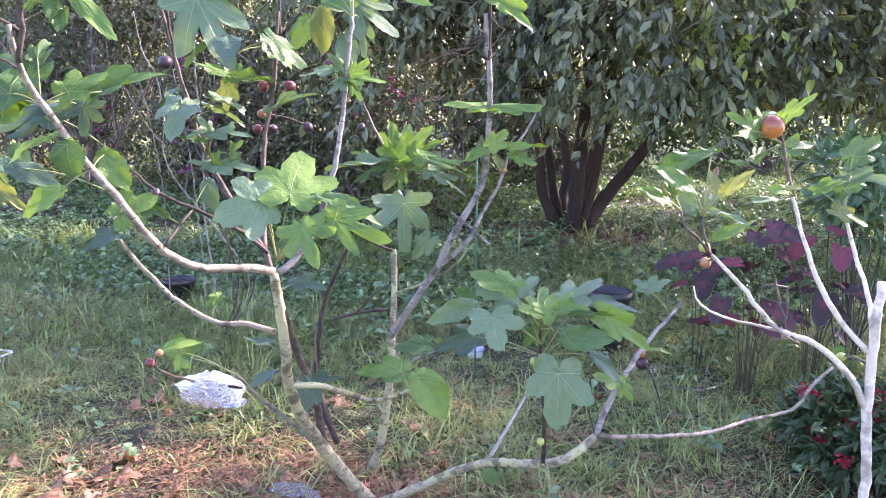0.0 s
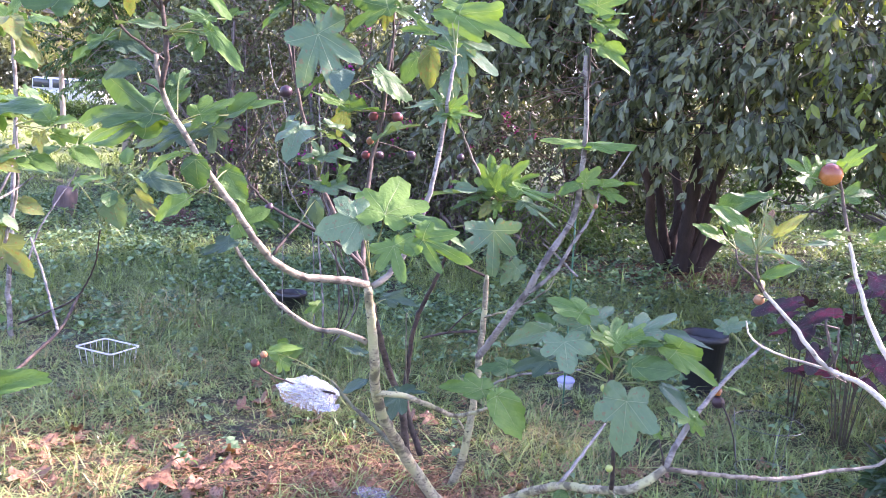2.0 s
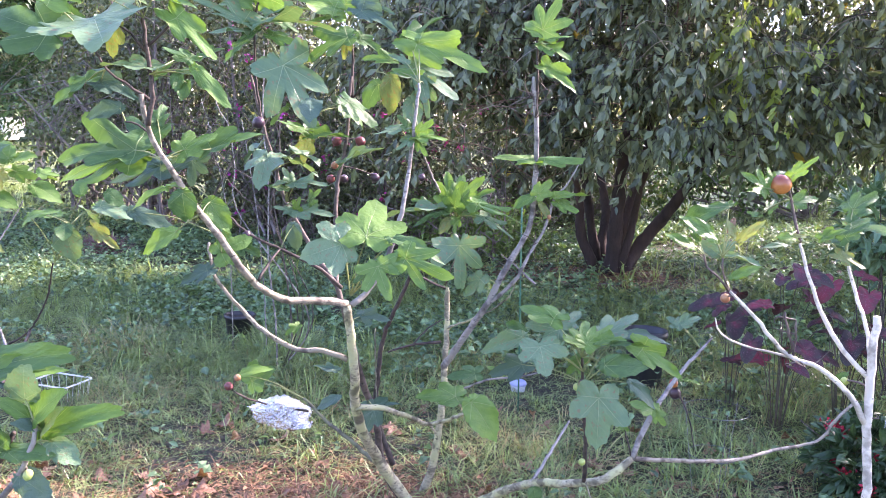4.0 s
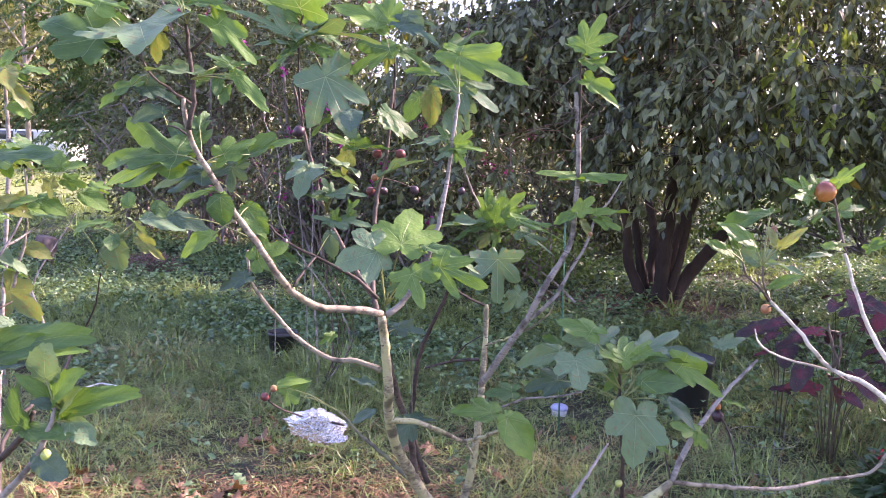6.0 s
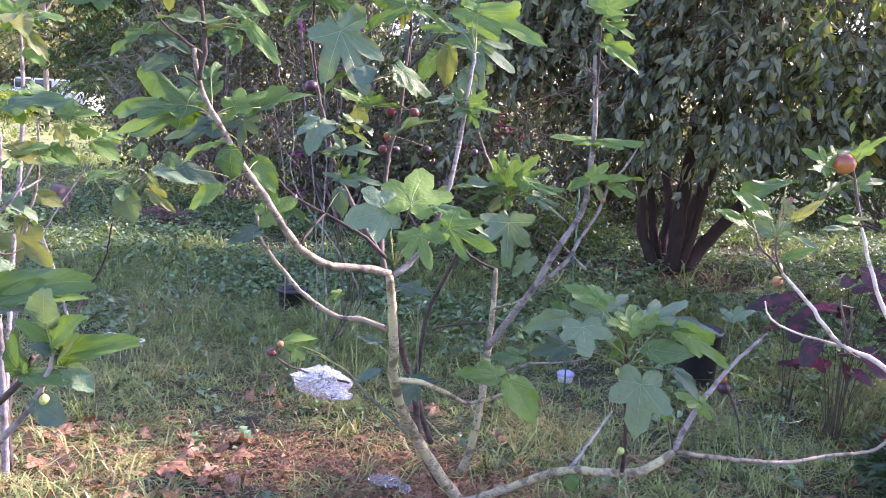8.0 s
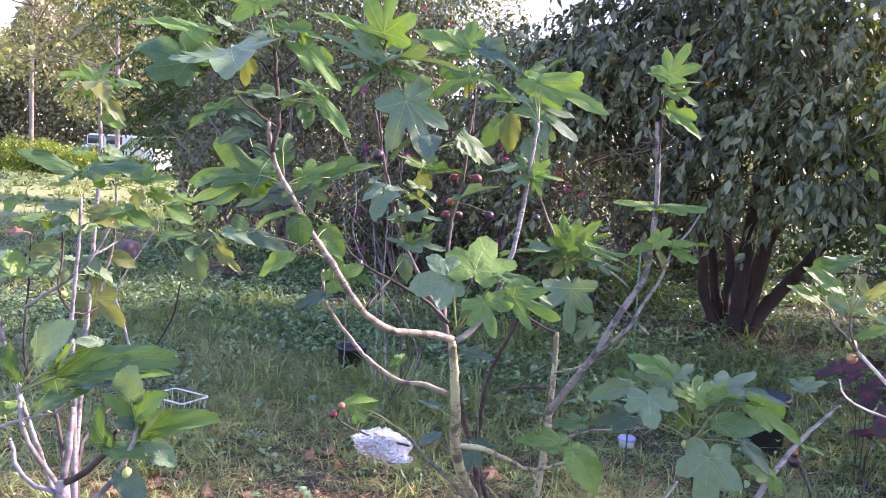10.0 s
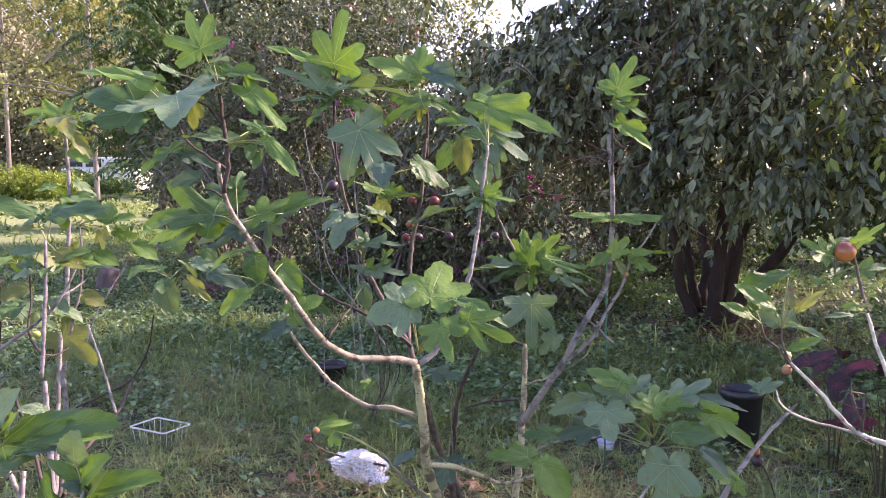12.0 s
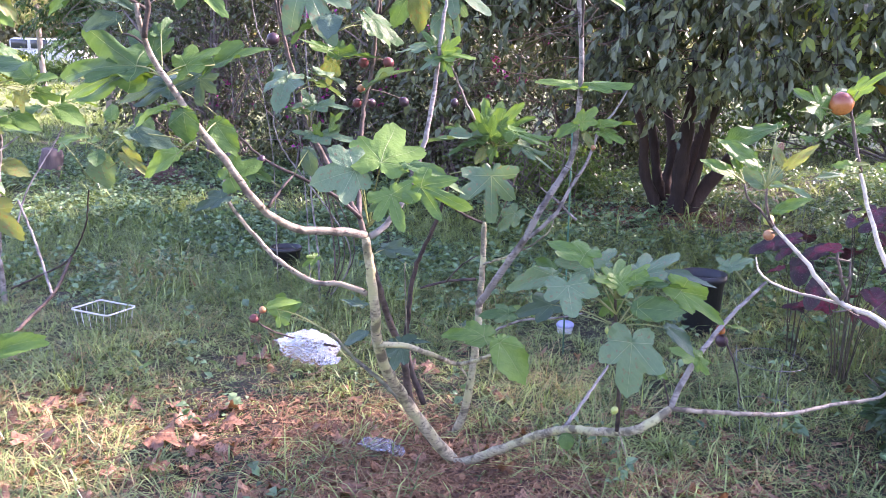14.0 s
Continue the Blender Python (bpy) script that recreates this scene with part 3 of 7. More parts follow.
def fruit(tree, at, r, skin):
    """A fig: round below, a short neck and stalk to the nearest wood, a small eye at its foot."""
    prof = [(0.0, -0.96), (0.12, -0.98), (0.16, -0.94), (0.5, -0.84), (0.85, -0.5), (1.0, 0.0), (0.93, 0.4), (0.72, 0.74), (0.45, 0.98), (0.24, 1.12), (0.15, 1.22), (0.0, 1.23)]
    v, f = lathe(prof, 20)
    v = v * r
    ang = np.arctan2(v[:, 1], v[:, 0])
    v[:, :2] *= (1 + 0.02 * np.cos(9 * ang))[:, None]
    wood = nearest(tree, np.array(at))
    to = Vector(wood - np.array(at))
    hang = (to.normalized() + Vector((0, 0, 0.5))).normalized()
    v = v @ np.array(hang.to_track_quat("Z", "Y").to_matrix()).T + np.array(at)
    body = part("fig_fruit", (v, f), FIG_SKIN[skin], tree)
    if to.length > 1.1 * r:
        top = np.array(at) + np.array(hang) * r * 1.15
        line = soft((wood, (wood + top) / 2 + (0, 0, 0.004), top), 0.01)
        part("fruit_stalk", tube(line, np.linspace(0.0028, 0.0022, len(line)), 6), BARK["brown"], body)
    return body

fig = thing("fig_tree", (-0.25, 2.98, 0.0), "spreading fig tree with pale crooked stems and large lobed leaves", "fig tree")
limb(fig, "trunk", ((-0.251, 2.98, -0.001), (-0.324, 2.9, 0.125), (-0.407, 2.8, 0.302), (-0.449, 2.65, 0.478), (-0.461, 2.55, 0.616), (-0.451, 2.47, 0.741), (-0.456, 2.42, 0.888), (-0.463, 2.39, 0.994)), 0.030, 0.017, "pale")
limb(fig, "branch", ((-0.466, 2.39, 1.001), (-0.544, 2.33, 1.02), (-0.618, 2.28, 1.028), (-0.676, 2.22, 1.065), (-0.725, 2.15, 1.139), (-0.776, 2.1, 1.241), (-0.829, 2.06, 1.33), (-0.878, 2.02, 1.43), (-0.923, 1.98, 1.532), (-0.934, 1.96, 1.632)), 0.016, 0.008, "tan")
limb(fig, "branch", ((-0.919, 1.965, 1.55), (-0.905, 1.96, 1.624), (-0.908, 1.95, 1.729), (-0.914, 1.93, 1.839)), 0.0085, 0.006, "dark")
limb(fig, "twig", ((-0.909, 1.97, 1.617), (-0.972, 1.96, 1.659), (-1.019, 1.95, 1.695), (-1.058, 1.94, 1.768)), 0.005, 0.003, "dark")
limb(fig, "twig", ((-0.912, 1.95, 1.752), (-0.875, 1.95, 1.783), (-0.848, 1.95, 1.809)), 0.005, 0.004, "dark")
limb(fig, "twig", ((-0.913, 1.95, 1.737), (-0.942, 1.92, 1.785), (-0.958, 1.9, 1.799)), 0.005, 0.003, "dark")
limb(fig, "twig", ((-0.918, 1.99, 1.529), (-0.962, 2, 1.553), (-0.996, 2, 1.562)), 0.004, 0.003, "dark")
limb(fig, "twig", ((-0.689, 2.18, 1.109), (-0.676, 2.25, 1.152), (-0.657, 2.3, 1.185)), 0.006, 0.004, "dark")
limb(fig, "branch", ((-0.472, 2.45, 0.799), (-0.551, 2.44, 0.828), (-0.638, 2.44, 0.831), (-0.75, 2.43, 0.893), (-0.844, 2.43, 0.989), (-0.909, 2.43, 1.067), (-0.929, 2.43, 1.181)), 0.0115, 0.006, "tan")
limb(fig, "branch", ((-0.393, 2.84, 0.252), (-0.538, 2.88, 0.354), (-0.639, 2.92, 0.414), (-0.739, 2.96, 0.489)), 0.012, 0.007, "green")
limb(fig, "stem", ((-0.334, 3.05, 0.014), (-0.42, 2.97, 0.22), (-0.436, 2.88, 0.442), (-0.469, 2.78, 0.608), (-0.487, 2.68, 0.763), (-0.503, 2.6, 0.903), (-0.538, 2.6, 1.02)), 0.02, 0.012, "brown")
limb(fig, "stem", ((-0.538, 2.6, 1.02), (-0.566, 2.72, 1.161), (-0.574, 2.8, 1.354), (-0.547, 2.82, 1.513), (-0.535, 2.84, 1.746)), 0.011, 0.007, "brown")
limb(fig, "stem", ((-0.533, 2.85, 1.667), (-0.53, 2.85, 1.769), (-0.531, 2.85, 1.87)), 0.007, 0.005, "dark")
limb(fig, "twig", ((-0.529, 2.85, 1.667), (-0.491, 2.83, 1.709), (-0.442, 2.82, 1.761)), 0.005, 0.003, "dark")
limb(fig, "stem", ((-0.538, 2.6, 1.02), (-0.649, 2.68, 1.142), (-0.761, 2.75, 1.312), (-0.81, 2.78, 1.448), (-0.865, 2.8, 1.625), (-0.893, 2.8, 1.74)), 0.012, 0.006, "brown")
limb(fig, "stem", ((-0.855, 2.8, 1.571), (-0.868, 2.78, 1.736), (-0.863, 2.75, 1.895), (-0.836, 2.7, 1.979)), 0.006, 0.005, "dark")
limb(fig, "branch", ((-0.493, 2.45, 1.039), (-0.57, 2.42, 1.114), (-0.675, 2.4, 1.167), (-0.786, 2.4, 1.217), (-0.904, 2.4, 1.321)), 0.008, 0.004, "dark")
limb(fig, "branch", ((-0.454, 2.4, 0.994), (-0.41, 2.43, 1.028), (-0.355, 2.45, 1.118), (-0.302, 2.47, 1.289), (-0.28, 2.5, 1.465), (-0.266, 2.5, 1.586), (-0.256, 2.52, 1.706)), 0.012, 0.006, "grey")
limb(fig, "twig", ((-0.217, 3, 1.322), (-0.257, 2.9, 1.428), (-0.272, 2.8, 1.498), (-0.268, 2.6, 1.562)), 0.006, 0.003, "grey")
limb(fig, "stem", ((-0.396, 3.12, 0.162), (-0.464, 3.1, 0.39), (-0.439, 3.05, 0.694), (-0.385, 3, 0.847), (-0.322, 2.95, 0.992), (-0.283, 2.9, 1.129)), 0.016, 0.007, "dark")
limb(fig, "twig", ((-0.457, 3.08, 0.323), (-0.461, 3.05, 0.527), (-0.461, 3, 0.774)), 0.004, 0.003, "green")
limb(fig, "branch", ((-0.461, 2.55, 0.601), (-0.366, 2.6, 0.585), (-0.282, 2.7, 0.519), (-0.224, 2.8, 0.462), (-0.127, 2.7, 0.526), (-0.069, 2.62, 0.582)), 0.013, 0.007, "pale")
limb(fig, "twig", ((-0.224, 2.8, 0.462), (-0.202, 2.83, 0.424), (-0.189, 2.85, 0.386)), 0.006, 0.004, "pale")
limb(fig, "trunk", ((-0.285, 3.25, -0.034), (-0.234, 3.22, 0.134), (-0.204, 3.2, 0.349), (-0.192, 3.2, 0.549), (-0.189, 3.24, 0.734), (-0.193, 3.28, 0.895)), 0.024, 0.013, "pale")
limb(fig, "branch", ((-0.195, 3.2, 0.573), (-0.105, 3.12, 0.731), (-0.015, 3.06, 0.886), (0.046, 3.07, 1.015), (0.096, 3.1, 1.097), (0.141, 3.12, 1.195), (0.154, 3.1, 1.38), (0.15, 3.08, 1.568), (0.131, 3.06, 1.768)), 0.018, 0.010, "grey")
limb(fig, "branch", ((0.147, 3.07, 1.61), (0.146, 3.06, 1.758), (0.139, 3.05, 1.925)), 0.007, 0.004, "dark")
limb(fig, "branch", ((-0.025, 3.06, 0.868), (0.081, 3.06, 0.969), (0.141, 3.08, 1.079), (0.2, 3.1, 1.188), (0.227, 3.12, 1.284)), 0.011, 0.006, "grey")
limb(fig, "twig", ((0.227, 3.12, 1.284), (0.277, 3.13, 1.349), (0.33, 3.15, 1.441)), 0.007, 0.003, "grey")
limb(fig, "twig", ((-0.187, 3.22, 0.734), (-0.042, 3.15, 0.809), (0.071, 3.1, 0.905), (0.086, 3.1, 0.967)), 0.006, 0.003, "pale")
limb(fig, "twig", ((-0.211, 3.2, 0.677), (-0.337, 3.2, 0.658), (-0.433, 3.2, 0.623)), 0.008, 0.005, "dark")
limb(fig, "twig", ((-0.33, 3.2, 0.658), (-0.264, 3.18, 0.739), (-0.198, 3.15, 0.787)), 0.004, 0.003, "dark")
limb(fig, "twig", ((-0.198, 3.28, 0.89), (-0.295, 3.2, 0.952), (-0.337, 3.1, 1.024)), 0.007, 0.004, "dark")
limb(fig, "twig", ((-0.21, 3.2, 0.419), (-0.029, 3.1, 0.544), (0.108, 3.05, 0.582), (0.213, 3, 0.624)), 0.007, 0.004, "grey")
limb(fig, "twig", ((0.168, 3.1, 0.955), (0.087, 3.12, 1.027), (0.03, 3.12, 1.069)), 0.006, 0.003, "grey")
limb(fig, "trunk", ((-0.248, 2.96, 0.008), (-0.206, 2.96, 0.002), (-0.064, 2.9, 0.099), (0.092, 2.8, 0.223), (0.176, 2.72, 0.285), (0.275, 2.6, 0.341), (0.373, 2.5, 0.397), (0.435, 2.5, 0.438), (0.491, 2.54, 0.466)), 0.022, 0.016, "pale")
limb(fig, "branch", ((0.491, 2.54, 0.466), (0.532, 2.56, 0.571), (0.585, 2.6, 0.65), (0.649, 2.65, 0.727), (0.725, 2.7, 0.797), (0.785, 2.75, 0.847)), 0.013, 0.006, "grey")
limb(fig, "branch", ((0.491, 2.54, 0.466), (0.693, 2.65, 0.423), (0.914, 2.8, 0.377), (1.074, 2.9, 0.378), (1.285, 3.000, 0.393), (1.345, 3.020, 0.460), (1.432, 3.050, 0.539)), 0.010, 0.007, "tan")
limb(fig, "branch", ((0.166, 2.72, 0.287), (0.233, 2.85, 0.343), (0.319, 3, 0.426)), 0.009, 0.006, "grey")
limb(fig, "stem", ((0.332, 2.52, 0.385), (0.322, 2.45, 0.528), (0.301, 2.38, 0.703), (0.286, 2.32, 0.82), (0.279, 2.28, 0.883)), 0.009, 0.005, "dark")
limb(fig, "twig", ((0.335, 2.5, 0.39), (0.348, 2.5, 0.351), (0.363, 2.49, 0.312)), 0.004, 0.003, "pale")
limb(fig, "twig", ((0.487, 2.54, 0.476), (0.472, 2.53, 0.528), (0.459, 2.52, 0.574)), 0.004, 0.003, "dark")
limb(fig, "twig", ((0.66, 2.66, 0.665), (0.7, 2.66, 0.577), (0.728, 2.66, 0.467)), 0.004, 0.002, "dark")
leaves(fig, (-0.447, 2.36, 1.033), [
    ((-0.427, 2.160, 1.228), (-0.537, 2.100, 1.197), 1.3, 3, 0.92, 2),
    ((-0.370, 2.160, 1.237), (-0.354, 2.280, 1.344), 1.35, 3, 0.6, 1),
    ((-0.328, 2.100, 1.184), (-0.286, 2.040, 1.098), 1.25, 5, 0.92, 1),
    ((-0.261, 2.100, 1.202), (-0.111, 2.070, 1.158), 0.8, 5, 0.75, 1),
    ((-0.304, 2.160, 1.243), (-0.146, 2.120, 1.231), 0.4, 1, 0.4, 0),
    ((-0.470, 2.280, 1.263), (-0.393, 2.260, 1.229), 0.75, 1, 0.6, 2),
    ((-0.629, 2.350, 1.260), (-0.615, 2.330, 1.180), 0.8, 1, 0.85, 3),
    ((-0.636, 2.450, 0.910), (-0.672, 2.420, 0.887), 0.7, 3, 0.8, 1),
    ((-0.350, 2.200, 1.157), (-0.408, 2.180, 1.111), 0.8, 3, 0.7, 0),
])
leaves(fig, (-0.751, 2.75, 1.282), [
    ((-0.680, 2.600, 1.270), (-0.553, 2.570, 1.281), 0.55, 3, 0.45, 2),
    ((-0.684, 2.600, 1.270), (-0.749, 2.570, 1.291), 0.55, 3, 0.5, 2),
    ((-0.677, 2.600, 1.275), (-0.660, 2.570, 1.321), 0.9, 3, 0.7, 1),
    ((-0.689, 2.600, 1.365), (-0.571, 2.570, 1.382), 0.45, 3, 0.4, 2),
    ((-0.695, 2.600, 1.374), (-0.715, 2.570, 1.418), 0.8, 3, 0.7, 2),
    ((-0.702, 2.600, 1.379), (-0.754, 2.570, 1.367), 0.5, 1, 0.5, 2),
    ((-0.717, 2.600, 1.346), (-0.782, 2.570, 1.363), 0.6, 3, 0.5, 0),
    ((-0.633, 2.600, 1.304), (-0.597, 2.570, 1.352), 0.8, 3, 0.6, 0),
])
leaves(fig, (-0.781, 2.1, 1.249), [
    ((-0.856, 2.030, 1.379), (-0.850, 2.020, 1.295), 1.15, 1, 0.9, 0),
    ((-0.824, 2.140, 1.347), (-0.761, 2.120, 1.263), 0.85, 1, 0.85, 1),
    ((-0.816, 2.200, 1.177), (-0.730, 2.220, 1.233), 1.1, 3, 0.75, 1),
    ((-0.868, 2.030, 1.267), (-0.969, 2.000, 1.219), 0.55, 1, 0.6, 1),
    ((-1.048, 2.120, 1.309), (-0.919, 2.100, 1.275), 0.5, 1, 0.65, 3),
    ((-0.901, 2.050, 1.381), (-1.003, 2.020, 1.354), 0.4, 1, 0.45, 1),
    ((-0.903, 2.050, 1.390), (-0.845, 2.020, 1.401), 0.5, 1, 0.4, 1),
    ((-0.920, 2.420, 1.091), (-1.015, 2.400, 1.054), 0.7, 3, 0.7, 3),
    ((-0.773, 2.250, 1.202), (-0.702, 2.240, 1.178), 0.8, 3, 0.7, 0),
])
leaves(fig, (-0.904, 2.02, 1.459), [
    ((-0.980, 2.080, 1.482), (-1.258, 2.100, 1.495), 0.5, 5, 0.5, 0),
    ((-1.001, 2.100, 1.464), (-1.282, 2.140, 1.426), 0.48, 5, 0.55, 1),
    ((-0.978, 2.120, 1.503), (-1.076, 2.160, 1.584), 1.3, 5, 0.8, 0),
    ((-0.973, 2.150, 1.565), (-0.968, 2.200, 1.615), 0.9, 3, 0.7, 0),
    ((-0.865, 2.050, 1.484), (-0.776, 2.080, 1.536), 0.85, 3, 0.7, 1),
    ((-0.814, 2.100, 1.484), (-0.664, 2.120, 1.554), 0.5, 3, 0.6, 0),
    ((-0.907, 2.250, 1.458), (-0.905, 2.220, 1.380), 1.6, 5, 0.93, 3),
    ((-1.006, 2.300, 1.431), (-1.199, 2.300, 1.398), 0.55, 5, 0.6, 3),
    ((-0.999, 2.000, 1.598), (-1.102, 1.980, 1.586), 0.55, 1, 0.7, 3),
    ((-0.901, 2.200, 1.459), (-0.993, 2.200, 1.433), 0.6, 3, 0.6, 3),
])
leaves(fig, (-0.91, 1.93, 1.824), [
    ((-0.942, 1.900, 1.928), (-0.996, 1.900, 2.042), 1.35, 5, 0.9, 1),
    ((-1.034, 1.920, 1.823), (-0.939, 1.760, 1.759), 1.5, 3, 0.45, 2),
    ((-1.169, 1.980, 1.782), (-1.362, 2.000, 1.849), 1, 3, 0.85, 0),
    ((-1.113, 1.900, 1.852), (-1.312, 1.880, 1.907), 0.42, 3, 0.5, 1),
    ((-1.035, 1.920, 1.876), (-1.098, 1.890, 1.918), 0.4, 3, 0.5, 2),
    ((-1.013, 1.980, 1.814), (-1.022, 1.980, 1.730), 0.95, 3, 0.85, 4),
    ((-0.902, 1.950, 1.701), (-1.026, 1.930, 1.714), 0.5, 3, 0.5, 2),
    ((-0.900, 1.950, 1.881), (-0.781, 1.950, 1.869), 0.55, 3, 0.6, 0),
    ((-0.842, 1.950, 1.838), (-0.725, 1.930, 1.729), 0.5, 3, 0.7, 1),
    ((-0.928, 1.920, 1.904), (-0.866, 1.890, 1.915), 0.5, 3, 0.5, 2),
    ((-1.128, 1.950, 1.869), (-1.232, 1.950, 1.892), 0.4, 3, 0.5, 2),
    ((-0.983, 2.000, 1.900), (-0.931, 2.000, 1.876), 0.8, 3, 0.6, 0),
])
leaves(fig, (-0.906, 1.95, 1.684), [
    ((-1.087, 2.000, 1.671), (-1.198, 1.980, 1.614), 0.6, 3, 0.6, 0),
    ((-1.080, 2.020, 1.672), (-0.970, 2.000, 1.637), 0.7, 3, 0.6, 3),
    ((-0.811, 2.000, 1.725), (-0.886, 2.000, 1.759), 0.65, 3, 0.6, 0),
    ((-0.791, 1.950, 1.704), (-0.677, 1.900, 1.612), 0.36, 1, 0.55, 1),
    ((-0.839, 1.980, 1.696), (-0.838, 1.950, 1.642), 0.7, 1, 0.8, 0),
    ((-0.815, 1.980, 1.671), (-0.825, 1.950, 1.622), 0.7, 1, 0.8, 0),
    ((-0.832, 1.980, 1.691), (-0.738, 1.950, 1.686), 0.35, 1, 0.5, 2),
    ((-0.856, 2.200, 1.749), (-0.794, 2.200, 1.784), 0.6, 3, 0.6, 0),
    ((-0.956, 2.100, 1.683), (-0.904, 2.100, 1.733), 0.5, 3, 0.6, 0),
])
leaves(fig, (-0.845, 2.72, 1.912), [
    ((-0.849, 2.700, 1.983), (-0.799, 2.640, 2.180), 1.2, 5, 0.92, 1),
    ((-0.828, 2.680, 1.908), (-0.565, 2.640, 1.934), 0.42, 5, 0.45, 2),
    ((-0.861, 2.680, 1.900), (-1.041, 2.620, 2.004), 0.45, 5, 0.55, 2),
    ((-0.883, 2.700, 1.983), (-1.105, 2.700, 2.101), 0.35, 3, 0.5, 1),
    ((-0.797, 2.700, 1.939), (-0.662, 2.700, 1.980), 0.5, 3, 0.5, 2),
    ((-0.836, 2.680, 1.882), (-0.909, 2.650, 1.828), 0.6, 3, 0.6, 0),
    ((-0.789, 2.680, 1.869), (-0.676, 2.650, 1.836), 0.5, 3, 0.5, 1),
    ((-0.738, 2.620, 1.785), (-0.618, 2.580, 1.560), 0.95, 5, 0.93, 2),
    ((-0.869, 2.680, 1.876), (-0.972, 2.600, 1.879), 0.45, 3, 0.5, 2),
    ((-0.921, 2.750, 1.981), (-1.060, 2.800, 1.974), 0.5, 3, 0.5, 0),
    ((-0.886, 2.720, 1.845), (-0.971, 2.720, 1.788), 0.6, 3, 0.6, 0),
    ((-0.783, 2.800, 1.926), (-0.717, 2.800, 1.895), 0.8, 3, 0.5, 0),
])
leaves(fig, (-0.543, 2.84, 1.938), [
    ((-0.570, 2.800, 1.969), (-0.736, 2.760, 2.039), 0.7, 3, 0.7, 1),
    ((-0.553, 2.800, 1.977), (-0.556, 2.840, 2.094), 0.95, 3, 0.75, 1),
    ((-0.497, 2.800, 1.994), (-0.377, 2.770, 1.974), 0.5, 3, 0.6, 3),
    ((-0.503, 2.780, 1.971), (-0.364, 2.720, 1.913), 0.55, 3, 0.6, 3),
    ((-0.521, 2.780, 1.881), (-0.687, 2.760, 1.816), 0.6, 5, 0.6, 0),
    ((-0.580, 2.800, 1.948), (-0.689, 2.770, 1.934), 0.5, 5, 0.5, 0),
    ((-0.365, 2.700, 1.791), (-0.462, 2.680, 1.806), 0.6, 3, 0.6, 1),
    ((-0.374, 2.740, 1.747), (-0.378, 2.720, 1.615), 0.7, 1, 0.85, 4),
    ((-0.420, 2.780, 1.724), (-0.482, 2.780, 1.628), 0.8, 1, 0.85, 0),
    ((-0.507, 2.820, 1.879), (-0.425, 2.840, 1.841), 0.7, 3, 0.6, 0),
    ((-0.554, 2.840, 1.874), (-0.562, 2.840, 1.803), 0.9, 3, 0.8, 4),
])
leaves(fig, (-0.256, 2.52, 1.706), [
    ((-0.298, 2.660, 1.849), (-0.051, 2.620, 1.780), 0.5, 3, 0.75, 1),
    ((-0.298, 2.680, 1.781), (-0.139, 2.640, 1.663), 0.85, 5, 0.8, 2),
    ((-0.255, 2.660, 1.722), (-0.236, 2.640, 1.599), 0.8, 5, 0.88, 2),
    ((-0.292, 2.660, 1.667), (-0.286, 2.640, 1.558), 0.8, 1, 0.85, 2),
    ((-0.307, 2.600, 1.776), (-0.366, 2.600, 1.809), 0.6, 3, 0.6, 2),
    ((-0.323, 2.700, 1.850), (-0.213, 2.750, 1.965), 0.35, 3, 0.5, 0),
    ((-0.345, 2.600, 1.746), (-0.243, 2.550, 1.746), 0.4, 3, 0.4, 1),
])
leaves(fig, (-0.557, 2.82, 1.526), [
    ((-0.686, 2.800, 1.539), (-0.810, 2.760, 1.594), 0.45, 3, 0.5, 1),
    ((-0.675, 2.800, 1.527), (-0.540, 2.760, 1.549), 0.42, 3, 0.45, 1),
    ((-0.665, 2.820, 1.535), (-0.698, 2.840, 1.615), 0.7, 3, 0.6, 0),
    ((-0.698, 2.850, 1.513), (-0.717, 2.850, 1.422), 0.9, 3, 0.85, 4),
    ((-0.554, 2.800, 1.431), (-0.422, 2.760, 1.510), 0.4, 3, 0.45, 2),
])
leaves(fig, (-0.292, 2.52, 1.521), [
    ((-0.301, 2.500, 1.563), (-0.400, 2.470, 1.542), 0.5, 3, 0.55, 2),
    ((-0.267, 2.500, 1.539), (-0.161, 2.470, 1.532), 0.55, 3, 0.6, 1),
    ((-0.263, 2.500, 1.542), (-0.206, 2.470, 1.589), 0.7, 3, 0.65, 1),
    ((-0.271, 2.500, 1.535), (-0.321, 2.470, 1.493), 0.7, 3, 0.7, 2),
    ((-0.257, 2.500, 1.528), (-0.224, 2.470, 1.475), 0.6, 3, 0.7, 1),
    ((-0.282, 2.500, 1.558), (-0.317, 2.470, 1.603), 0.7, 3, 0.6, 0),
])
